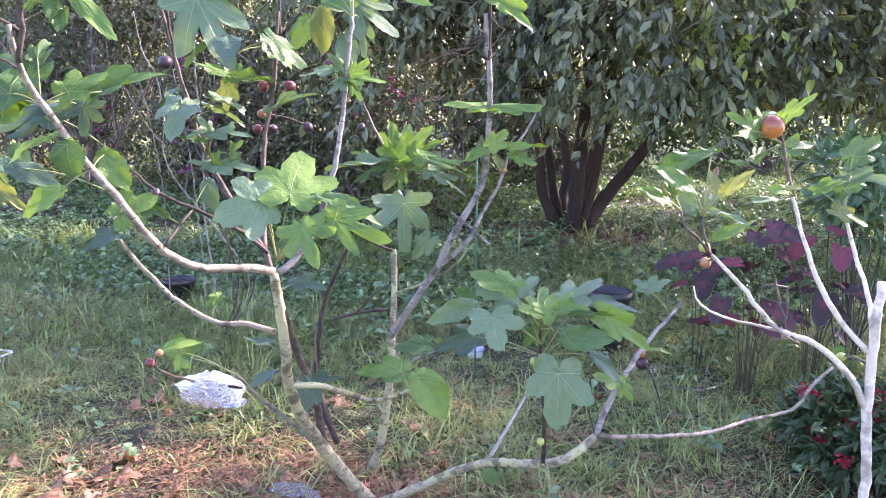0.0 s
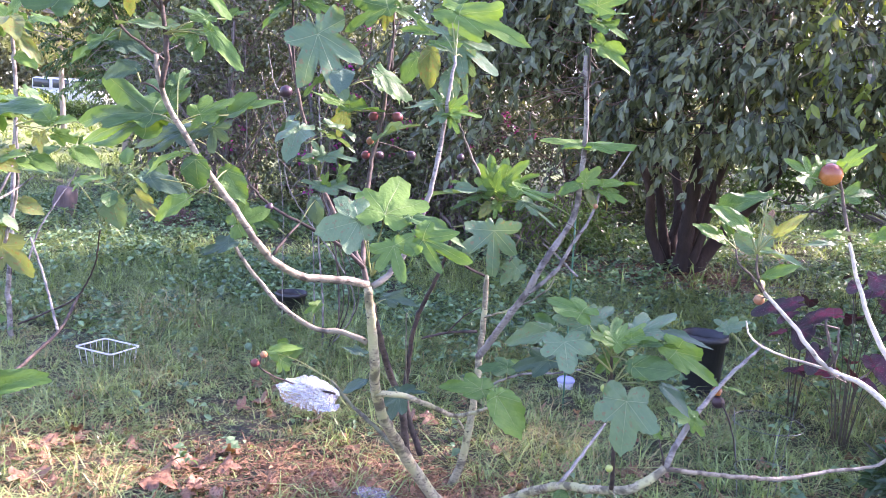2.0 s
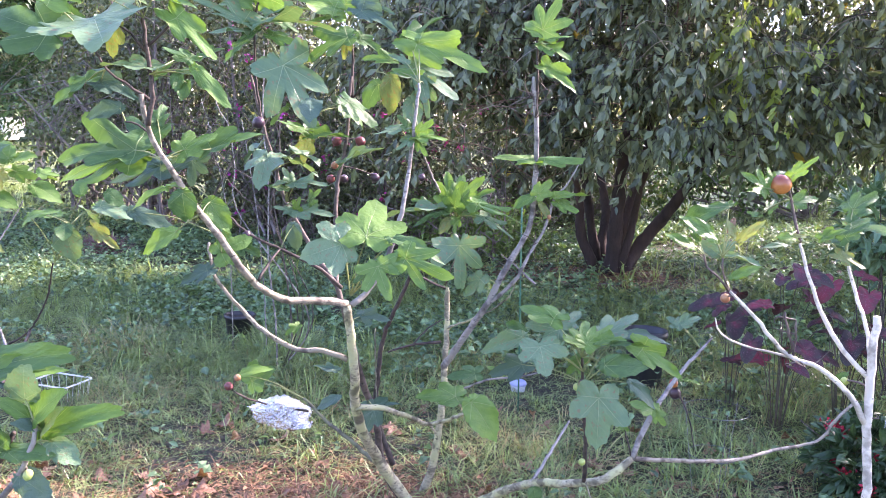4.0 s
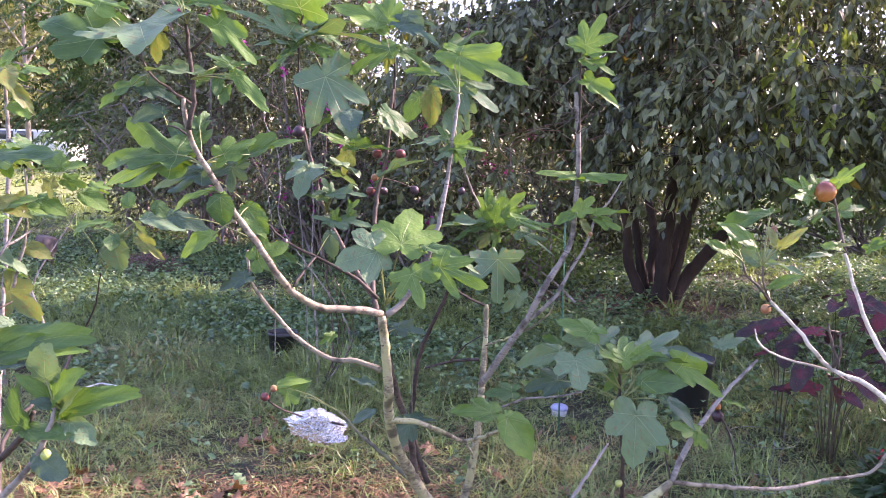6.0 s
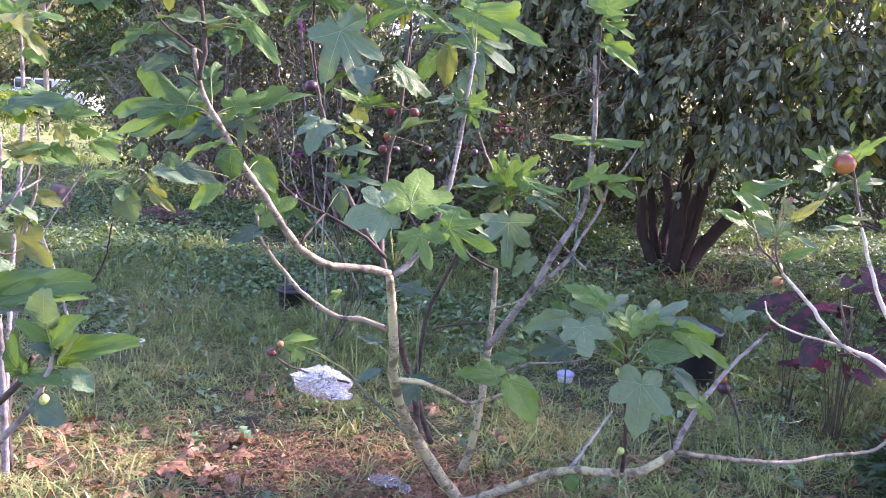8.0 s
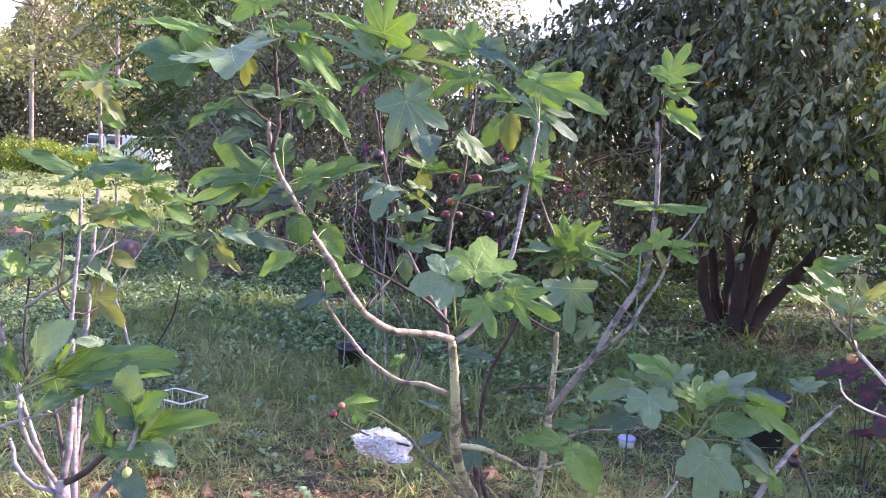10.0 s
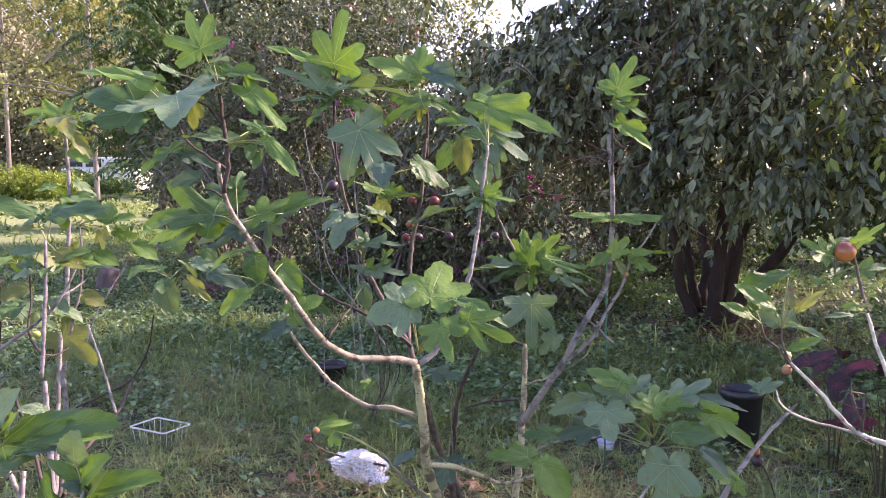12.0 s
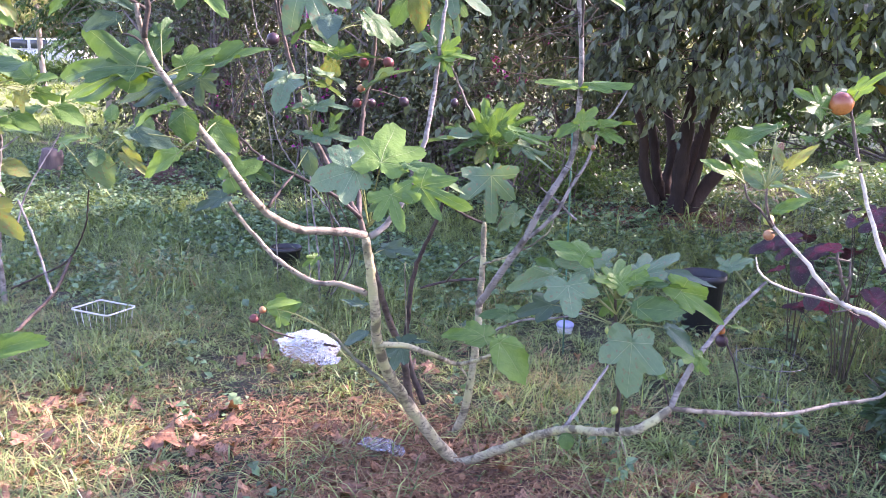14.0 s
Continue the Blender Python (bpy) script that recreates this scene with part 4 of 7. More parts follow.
leaves(fig, (-0.155, 3.14, 1.212), [
    ((-0.189, 3.120, 1.272), (-0.231, 3.090, 1.355), 0.85, 3, 0.85, 1),
    ((-0.176, 3.120, 1.285), (-0.199, 3.150, 1.396), 0.8, 3, 0.85, 1),
    ((-0.160, 3.120, 1.288), (-0.132, 3.150, 1.385), 0.85, 3, 0.8, 1),
    ((-0.142, 3.120, 1.282), (-0.057, 3.090, 1.378), 0.8, 3, 0.8, 1),
    ((-0.129, 3.120, 1.266), (-0.018, 3.090, 1.340), 0.6, 3, 0.6, 1),
    ((-0.160, 3.050, 1.251), (-0.150, 3.000, 1.326), 1, 3, 0.75, 0),
    ((-0.211, 3.080, 1.251), (-0.419, 3.020, 1.241), 0.34, 3, 0.35, 2),
    ((-0.084, 3.050, 1.273), (0.117, 2.980, 1.232), 0.4, 5, 0.5, 1),
    ((-0.055, 3.050, 1.225), (0.072, 2.980, 1.172), 0.5, 5, 0.55, 2),
    ((-0.124, 3.120, 1.241), (0.006, 3.090, 1.279), 0.4, 3, 0.4, 0),
    ((-0.200, 3.080, 1.237), (-0.317, 3.020, 1.200), 0.4, 3, 0.45, 0),
    ((-0.178, 3.120, 1.209), (-0.219, 3.090, 1.151), 0.7, 1, 0.7, 4),
    ((-0.156, 3.120, 1.210), (-0.160, 3.090, 1.153), 0.7, 3, 0.7, 1),
    ((-0.119, 3.120, 1.220), (-0.032, 3.090, 1.218), 0.5, 3, 0.4, 0),
    ((-0.121, 2.720, 1.173), (-0.114, 2.680, 1.003), 1.2, 5, 0.95, 2),
    ((-0.042, 2.900, 1.012), (-0.105, 2.900, 0.939), 0.9, 3, 0.8, 2),
    ((-0.267, 3.100, 1.264), (-0.332, 3.100, 1.289), 0.6, 3, 0.5, 0),
])
leaves(fig, (0.285, 2.3, 0.834), [
    ((0.143, 2.200, 0.943), (0.162, 2.140, 0.867), 1.45, 3, 0.92, 2),
    ((0.196, 2.220, 1.009), (0.083, 2.280, 1.045), 0.6, 3, 0.65, 1),
    ((0.216, 2.280, 0.966), (0.107, 2.280, 0.985), 0.8, 3, 0.7, 2),
    ((0.213, 2.300, 0.971), (0.276, 2.340, 1.018), 0.9, 3, 0.7, 2),
    ((0.114, 2.350, 0.926), (-0.026, 2.320, 0.899), 0.5, 1, 0.6, 2),
    ((0.111, 2.400, 0.924), (0.048, 2.400, 0.958), 0.7, 1, 0.7, 0),
    ((0.267, 2.250, 0.934), (0.295, 2.330, 0.999), 1.2, 5, 0.6, 1),
    ((0.276, 2.220, 0.939), (0.362, 2.260, 0.993), 0.8, 5, 0.6, 1),
    ((0.281, 2.220, 0.935), (0.218, 2.200, 0.961), 0.5, 3, 0.6, 1),
    ((0.338, 2.300, 0.947), (0.453, 2.360, 1.009), 0.65, 3, 0.6, 2),
    ((0.315, 2.200, 0.958), (0.373, 2.140, 0.989), 0.6, 3, 0.5, 1),
])
leaves(fig, (0.291, 2.32, 0.794), [
    ((0.319, 2.150, 0.899), (0.428, 2.100, 0.915), 0.72, 1, 0.85, 0),
    ((0.428, 2.200, 0.945), (0.552, 2.160, 0.877), 0.6, 3, 0.7, 1),
    ((0.376, 2.360, 0.931), (0.544, 2.340, 0.965), 0.34, 1, 0.4, 3),
    ((0.346, 2.200, 0.947), (0.451, 2.150, 0.967), 0.34, 1, 0.4, 0),
    ((0.328, 2.240, 0.789), (0.325, 2.180, 0.642), 1.1, 3, 0.95, 2),
    ((0.423, 2.300, 0.810), (0.518, 2.280, 0.746), 0.5, 1, 0.6, 3),
    ((0.112, 2.400, 0.824), (0.005, 2.360, 0.803), 0.75, 3, 0.7, 3),
    ((0.285, 2.350, 0.864), (0.240, 2.350, 0.810), 0.8, 3, 0.7, 0),
    ((0.043, 2.420, 0.787), (-0.005, 2.400, 0.810), 0.7, 3, 0.6, 1),
])
leaves(fig, (-0.064, 3, 0.498), [
    ((-0.071, 2.620, 0.628), (0.035, 2.560, 0.517), 0.9, 1, 0.6, 1),
    ((-0.105, 2.660, 0.620), (-0.244, 2.600, 0.645), 0.72, 3, 0.6, 1),
    ((-0.048, 2.950, 0.620), (-0.160, 2.920, 0.619), 0.75, 3, 0.6, 0),
])
leaves(fig, (0.571, 2.58, 0.64), [
    ((0.558, 2.560, 0.636), (0.481, 2.540, 0.666), 0.8, 3, 0.7, 1),
    ((0.562, 2.600, 0.620), (0.605, 2.570, 0.623), 0.6, 3, 0.6, 1),
    ((0.562, 2.560, 0.630), (0.597, 2.540, 0.588), 0.9, 3, 0.8, 1),
    ((0.667, 2.660, 0.714), (0.736, 2.640, 0.716), 0.45, 1, 0.4, 1),
    ((0.656, 2.700, 0.898), (0.728, 2.700, 0.936), 0.7, 3, 0.6, 2),
    ((0.659, 2.700, 0.898), (0.622, 2.740, 0.921), 0.9, 3, 0.7, 2),
    ((0.440, 2.500, 0.598), (0.470, 2.500, 0.578), 0.8, 3, 0.7, 1),
    ((0.171, 2.700, 0.277), (0.184, 2.680, 0.224), 1.2, 1, 0.9, 0),
])
leaves(fig, (-0.447, 2.8, 0.536), [
    ((-0.426, 2.800, 0.520), (-0.466, 2.780, 0.416), 0.9, 3, 0.8, 3),
    ((-0.471, 2.900, 0.483), (-0.343, 2.900, 0.515), 0.42, 3, 0.45, 3),
    ((-0.580, 2.900, 0.519), (-0.689, 2.900, 0.477), 0.6, 1, 0.5, 3),
    ((-0.464, 2.650, 0.905), (-0.362, 2.620, 0.908), 0.6, 3, 0.6, 3),
    ((-0.996, 2.950, 0.574), (-0.882, 2.950, 0.627), 0.5, 1, 0.5, 1),
    ((-0.969, 3.000, 0.527), (-0.874, 2.980, 0.597), 1.1, 3, 0.8, 0),
    ((-0.602, 2.900, 0.627), (-0.689, 2.900, 0.647), 0.5, 3, 0.5, 3),
])
leaves(fig, (0.207, 3.12, 1.262), [
    ((0.162, 3.08, 1.313), (0.219, 3.1, 1.373), 1, 3, 0.75, 1),
    ((0.152, 3.08, 1.304), (0.07, 3.06, 1.282), 0.75, 1, 0.6, 1),
    ((0.222, 3.1, 1.305), (0.367, 3.06, 1.331), 0.4, 1, 0.5, 1),
    ((0.24, 3.1, 1.288), (0.325, 3.06, 1.256), 0.6, 3, 0.6, 1),
    ((0.174, 3.1, 1.284), (0.22, 3.08, 1.223), 0.6, 1, 0.7, 4),
])
leaves(fig, (0.161, 3.1, 1.418), [
    ((0.152, 3.08, 1.443), (-0.004, 3.04, 1.468), 0.45, 3, 0.3, 1),
    ((0.169, 3.08, 1.444), (0.337, 3.04, 1.461), 0.45, 3, 0.3, 1),
    ((0.177, 3.1, 1.433), (0.263, 3.2, 1.443), 0.6, 1, 0.4, 0),
])
leaves(fig, (0.141, 3.05, 1.904), [
    ((0.151, 3.04, 1.928), (0.223, 3.06, 2.061), 1.1, 5, 0.9, 1),
    ((0.149, 3.04, 1.924), (0.079, 3.02, 1.944), 0.8, 3, 0.6, 1),
    ((0.161, 3.04, 1.904), (0.262, 3, 1.919), 0.6, 3, 0.5, 1),
    ((0.158, 3.04, 1.883), (0.267, 3, 1.846), 0.6, 3, 0.5, 1),
    ((0.168, 3.05, 1.811), (0.289, 3, 1.728), 0.6, 3, 0.7, 1),
])
limb(fig, "twig", ((-0.72, 2.97, 0.43), (-0.85, 2.98, 0.44), (-0.95, 2.92, 0.49), (-1.0, 2.88, 0.535)), 0.006, 0.004, "dark")
tuft(fig, (-0.62, 2.62, 1.60), 4, 0.10, 0.14, 204, (3, 1), (0, 2, 3))
tuft(fig, (-0.80, 2.75, 1.40), 4, 0.10, 0.13, 205, (3, 1), (2, 3))

figS = thing("fig_tree", (0.86, 1.62, 0.0), "young fig tree with a whitish trunk and one ripening fig", "fig tree")
limb(figS, "trunk", ((0.875, 1.62, -0.02), (0.868, 1.62, 0.3), (0.857, 1.62, 0.53)), 0.0215, 0.0195, "white")
limb(figS, "trunk", ((0.856, 1.62, 0.526), (0.851, 1.62, 0.647), (0.844, 1.62, 0.79), (0.838, 1.63, 0.924), (0.833, 1.63, 1.059), (0.836, 1.63, 1.178)), 0.0195, 0.0165, "white")
limb(figS, "branch", ((0.835, 1.63, 0.93), (0.796, 1.63, 0.995), (0.736, 1.635, 1.051), (0.655, 1.64, 1.082), (0.592, 1.64, 1.151), (0.52, 1.64, 1.222)), 0.013, 0.006, "white")
limb(figS, "twig", ((0.52, 1.64, 1.222), (0.492, 1.64, 1.252), (0.468, 1.64, 1.271), (0.459, 1.64, 1.302)), 0.005, 0.004, "brown")
limb(figS, "twig", ((0.515, 1.64, 1.229), (0.505, 1.64, 1.261), (0.5, 1.64, 1.296)), 0.005, 0.004, "brown")
limb(figS, "twig", ((0.678, 1.64, 1.076), (0.59, 1.66, 1.088), (0.535, 1.67, 1.104), (0.507, 1.67, 1.128), (0.503, 1.67, 1.152)), 0.006, 0.003, "white")
limb(figS, "branch", ((0.826, 1.63, 1.044), (0.78, 1.65, 1.092), (0.732, 1.67, 1.176), (0.696, 1.68, 1.268), (0.681, 1.69, 1.326)), 0.011, 0.0065, "white")
limb(figS, "twig", ((0.681, 1.69, 1.326), (0.668, 1.7, 1.383), (0.657, 1.7, 1.423), (0.65, 1.7, 1.452)), 0.0065, 0.005, "brown")
limb(figS, "branch", ((0.835, 1.63, 1.059), (0.836, 1.68, 1.143), (0.82, 1.72, 1.219), (0.805, 1.74, 1.288)), 0.010, 0.006, "white")
limb(figS, "twig", ((0.659, 1.64, 1.084), (0.662, 1.635, 1.106), (0.652, 1.63, 1.132), (0.645, 1.63, 1.157), (0.638, 1.63, 1.181)), 0.0062, 0.0045, "brown")
limb(figS, "twig", ((0.668, 1.64, 1.080), (0.675, 1.65, 1.105), (0.672, 1.65, 1.130), (0.673, 1.65, 1.156)), 0.005, 0.004, "brown")
# tones 1 and 4 paint the sun on many of this tree's leaves
leaves(figS, (0.5, 1.64, 1.296), [
    ((0.487, 1.640, 1.332), (0.412, 1.620, 1.390), 0.53, 1, 0.7, 1),
    ((0.442, 1.640, 1.315), (0.381, 1.620, 1.350), 0.51, 1, 0.7, 1),
    ((0.455, 1.660, 1.320), (0.435, 1.660, 1.358), 0.59, 1, 0.7, 1),
    ((0.498, 1.660, 1.296), (0.461, 1.660, 1.331), 0.9, 1, 0.8, 2),
    ((0.502, 1.670, 1.294), (0.532, 1.670, 1.329), 0.9, 1, 0.8, 2),
    ((0.526, 1.640, 1.336), (0.509, 1.640, 1.378), 0.59, 1, 0.8, 4),
    ((0.525, 1.620, 1.336), (0.572, 1.600, 1.383), 0.42, 1, 0.75, 4),
    ((0.529, 1.680, 1.408), (0.406, 1.640, 1.378), 0.29, 1, 0.5, 0),
    ((0.514, 1.620, 1.253), (0.566, 1.600, 1.287), 0.46, 1, 0.75, 1),
    ((0.499, 1.660, 1.300), (0.592, 1.620, 1.293), 0.34, 1, 0.5, 2),
    ((0.525, 1.660, 1.378), (0.510, 1.640, 1.355), 0.51, 1, 0.8, 5),
])
leaves(figS, (0.657, 1.7, 1.423), [
    ((0.595, 1.680, 1.444), (0.543, 1.660, 1.483), 0.95, 5, 0.75, 1),
    ((0.613, 1.700, 1.461), (0.601, 1.700, 1.492), 0.9, 3, 0.7, 1),
    ((0.594, 1.690, 1.439), (0.555, 1.660, 1.446), 0.6, 3, 0.6, 1),
    ((0.655, 1.700, 1.475), (0.701, 1.680, 1.518), 0.5, 3, 0.7, 1),
    ((0.624, 1.720, 1.477), (0.659, 1.720, 1.483), 0.5, 1, 0.6, 2),
    ((0.665, 1.720, 1.412), (0.723, 1.720, 1.429), 0.7, 3, 0.65, 0),
    ((0.669, 1.680, 1.337), (0.629, 1.660, 1.348), 0.6, 1, 0.7, 1),
    ((0.657, 1.680, 1.342), (0.683, 1.660, 1.347), 0.6, 1, 0.6, 4),
    ((0.663, 1.700, 1.320), (0.597, 1.680, 1.324), 0.34, 1, 0.5, 2),
    ((0.622, 1.740, 1.392), (0.645, 1.760, 1.419), 0.7, 3, 0.6, 0),
    ((0.602, 1.740, 1.380), (0.579, 1.760, 1.388), 0.6, 3, 0.6, 0),
])
leaves(figS, (0.803, 1.74, 1.288), [
    ((0.777, 1.72, 1.299), (0.832, 1.7, 1.273), 0.55, 3, 0.8, 4),
    ((0.793, 1.74, 1.333), (0.849, 1.74, 1.371), 0.6, 3, 0.6, 0),
    ((0.745, 1.74, 1.332), (0.788, 1.72, 1.359), 0.6, 3, 0.6, 1),
    ((0.819, 1.78, 1.393), (0.891, 1.8, 1.436), 0.7, 3, 0.7, 0),
    ((0.817, 1.78, 1.357), (0.889, 1.74, 1.357), 0.7, 3, 0.5, 2),
    ((0.799, 1.72, 1.005), (0.811, 1.7, 1.027), 0.9, 1, 0.7, 0),
])

figQ = thing("fig_tree", (-0.79, 0.97, 0.0), "young fig bush with broad unlobed leaves", "fig tree")
limb(figQ, "trunk", ((-0.79, 0.97, -0.02), (-0.785, 0.97, 0.4), (-0.80, 0.97, 0.8)), 0.022, 0.018, "lilac")
limb(figQ, "trunk", ((-0.8, 0.97, 0.799), (-0.808, 0.97, 0.895), (-0.812, 0.97, 0.972), (-0.816, 0.97, 0.995)), 0.018, 0.014, "lilac")
limb(figQ, "branch", ((-0.814, 0.97, 0.981), (-0.812, 0.98, 1.045), (-0.81, 0.99, 1.108)), 0.008, 0.006, "lilac")
limb(figQ, "branch", ((-0.814, 0.97, 0.979), (-0.841, 0.95, 1.031), (-0.865, 0.94, 1.087), (-0.872, 0.94, 1.15)), 0.006, 0.0045, "grey")
limb(figQ, "branch", ((-0.82, 0.97, 0.975), (-0.865, 0.97, 0.978), (-0.907, 0.98, 1.007), (-0.93, 0.99, 1.04)), 0.0055, 0.004, "lilac")
limb(figQ, "branch", ((-0.81, 0.97, 0.991), (-0.757, 0.95, 1.024), (-0.716, 0.94, 1.066), (-0.691, 0.93, 1.105)), 0.0075, 0.0055, "dark")
limb(figQ, "branch", ((-0.809, 0.97, 0.914), (-0.751, 0.95, 0.969), (-0.71, 0.94, 1.012), (-0.664, 0.92, 1.074), (-0.651, 0.92, 1.119)), 0.008, 0.0045, "grey")
limb(figQ, "twig", ((-0.941, 0.97, 1.061), (-0.882, 0.97, 1.086), (-0.835, 0.97, 1.101), (-0.812, 0.98, 1.12)), 0.004, 0.002, "lilac")
leaves(figQ, (-0.87, 0.94, 1.141), [
    ((-0.833, 0.950, 1.159), (-0.634, 0.920, 1.252), 0.36, 1, 0.6, 0),
    ((-0.764, 0.950, 1.180), (-0.642, 0.920, 1.223), 0.42, 1, 0.6, 1),
    ((-0.848, 0.950, 1.191), (-0.796, 0.920, 1.258), 0.9, 1, 0.85, 2),
    ((-0.813, 0.950, 1.177), (-0.769, 0.920, 1.230), 0.65, 1, 0.7, 1),
    ((-0.783, 0.950, 1.159), (-0.697, 0.920, 1.181), 0.5, 1, 0.5, 3),
    ((-0.734, 0.950, 1.231), (-0.763, 0.920, 1.238), 0.55, 1, 0.6, 2),
    ((-0.851, 0.950, 1.110), (-0.743, 0.920, 1.164), 0.5, 1, 0.6, 0),
    ((-0.883, 0.950, 1.153), (-0.887, 0.920, 1.212), 0.7, 1, 0.7, 0),
    ((-0.873, 0.950, 1.118), (-0.898, 0.920, 1.113), 0.7, 1, 0.6, 1),
])
leaves(figQ, (-0.691, 0.93, 1.105), [
    ((-0.671, 0.930, 1.152), (-0.663, 0.900, 1.207), 1.1, 1, 0.85, 2),
    ((-0.665, 0.930, 1.125), (-0.615, 0.900, 1.177), 0.75, 1, 0.75, 1),
    ((-0.663, 0.930, 1.125), (-0.691, 0.900, 1.167), 0.5, 1, 0.6, 1),
    ((-0.658, 0.930, 1.104), (-0.543, 0.920, 1.161), 0.4, 1, 0.6, 1),
    ((-0.651, 0.930, 1.115), (-0.671, 0.900, 1.134), 0.7, 1, 0.6, 3),
    ((-0.653, 0.930, 1.104), (-0.619, 0.900, 1.151), 0.7, 1, 0.7, 2),
    ((-0.713, 0.930, 1.076), (-0.700, 0.900, 1.151), 0.72, 1, 0.8, 0),
    ((-0.709, 0.930, 1.074), (-0.622, 0.900, 1.092), 0.45, 1, 0.5, 0),
    ((-0.639, 0.930, 1.098), (-0.582, 0.900, 1.075), 0.65, 1, 0.75, 2),
    ((-0.690, 0.930, 1.042), (-0.630, 0.900, 1.022), 0.8, 1, 0.8, 3),
])

figN = thing("fig_tree", (-2.0, 2.62, 0.0), "half bare fig bush with yellowing leaves and pale stems", "fig tree")
limb(figN, "stem", ((-1.97, 2.62, -0.02), (-1.98, 2.62, 0.4), (-2.0, 2.62, 0.79)), 0.02, 0.014, "lilac")
limb(figN, "stem", ((-1.98, 2.66, 0.02), (-2.1, 2.85, 0.3), (-2.2, 3.4, 0.42), (-2.35, 3.8, 0.5)), 0.014, 0.010, "dark")
limb(figN, "stem", ((-1.99, 2.63, 0.02), (-2.05, 2.75, 0.5), (-2.09, 2.85, 0.93)), 0.016, 0.012, "grey")
limb(figN, "stem", ((-2.01, 2.63, 0.02), (-2.25, 2.9, 0.3), (-2.44, 3.0, 0.6)), 0.014, 0.010, "dark")
limb(figN, "stem", ((-2.0, 2.62, 0.03), (-2.25, 2.62, 0.6), (-2.4, 2.66, 0.95)), 0.015, 0.011, "grey")
limb(figN, "stem", ((-2.2, 3.4, 0.42), (-2.4, 3.6, 0.6), (-2.55, 3.7, 0.8)), 0.010, 0.008, "grey")
limb(figN, "stem", ((-2.011, 2.62, 0.806), (-2.004, 2.62, 0.912), (-1.989, 2.63, 1.164), (-1.999, 2.65, 1.339)), 0.012, 0.009, "lilac")
limb(figN, "branch", ((-2.243, 2.66, 0.886), (-2.026, 2.64, 1.027), (-1.945, 2.66, 1.118), (-1.891, 2.7, 1.253)), 0.010, 0.006, "lilac")
limb(figN, "branch", ((-1.945, 2.66, 1.118), (-1.918, 2.72, 1.151), (-1.873, 2.8, 1.213)), 0.007, 0.004, "grey")
limb(figN, "branch", ((-2.004, 2.62, 0.894), (-2.125, 2.7, 0.96), (-2.184, 2.8, 1.079), (-2.195, 2.8, 1.24)), 0.008, 0.005, "dark")
limb(figN, "twig", ((-2.006, 2.62, 0.894), (-2, 2.7, 0.88), (-2.02, 2.8, 0.883)), 0.006, 0.003, "dark")
limb(figN, "branch", ((-2.05, 2.85, 0.932), (-1.994, 2.85, 1.125), (-1.947, 2.8, 1.292), (-1.955, 2.8, 1.405)), 0.010, 0.006, "grey")
limb(figN, "branch", ((-2.572, 3.7, 0.65), (-2.573, 3.8, 0.825), (-2.479, 3.9, 1.047), (-2.413, 3.9, 1.152)), 0.007, 0.004, "lilac")
limb(figN, "branch", ((-2.704, 3.8, 0.31), (-2.578, 3.85, 0.372), (-2.367, 3.8, 0.486), (-2.201, 3.7, 0.683), (-2.075, 3.55, 0.896)), 0.008, 0.005, "dark")
limb(figN, "branch", ((-2.492, 3, 0.458), (-2.518, 3, 0.662), (-2.503, 3, 0.894), (-2.495, 3, 1.122)), 0.009, 0.005, "dark")
leaves(figN, (-2.001, 2.66, 1.331), [
    ((-2.018, 2.66, 1.425), (-2.199, 2.55, 1.521), 0.42, 1, 0.6, 0),
    ((-1.993, 2.66, 1.427), (-1.685, 2.55, 1.507), 0.4, 1, 0.5, 0),
    ((-2.012, 2.66, 1.387), (-2.1, 2.55, 1.393), 0.4, 1, 0.5, 4),
    ((-2.059, 2.7, 1.286), (-2.17, 2.66, 1.305), 0.6, 1, 0.6, 2),
    ((-1.996, 2.7, 1.291), (-1.87, 2.66, 1.258), 0.7, 1, 0.7, 4),
    ((-2.083, 2.7, 1.24), (-2.185, 2.7, 1.243), 0.6, 1, 0.7, 0),
    ((-1.983, 2.7, 1.259), (-1.822, 2.66, 1.305), 0.6, 1, 0.6, 1),
])
leaves(figN, (-1.955, 2.8, 1.393), [
    ((-1.804, 2.8, 1.411), (-1.889, 2.82, 1.486), 1, 1, 0.7, 1),
    ((-1.8, 2.8, 1.411), (-1.71, 2.78, 1.443), 0.8, 1, 0.6, 1),
    ((-1.919, 2.82, 1.448), (-2.009, 2.84, 1.47), 0.8, 1, 0.7, 0),
    ((-1.853, 2.8, 1.367), (-1.838, 2.78, 1.297), 1, 3, 0.8, 4),
    ((-1.786, 2.9, 1.314), (-1.672, 2.88, 1.277), 0.8, 1, 0.6, 1),
    ((-1.896, 2.8, 1.285), (-1.792, 2.78, 1.255), 0.8, 1, 0.7, 1),
    ((-1.965, 2.8, 1.291), (-2.027, 2.8, 1.236), 0.9, 3, 0.8, 4),
    ((-1.822, 2.85, 1.369), (-1.733, 2.85, 1.348), 0.8, 3, 0.7, 1),
])
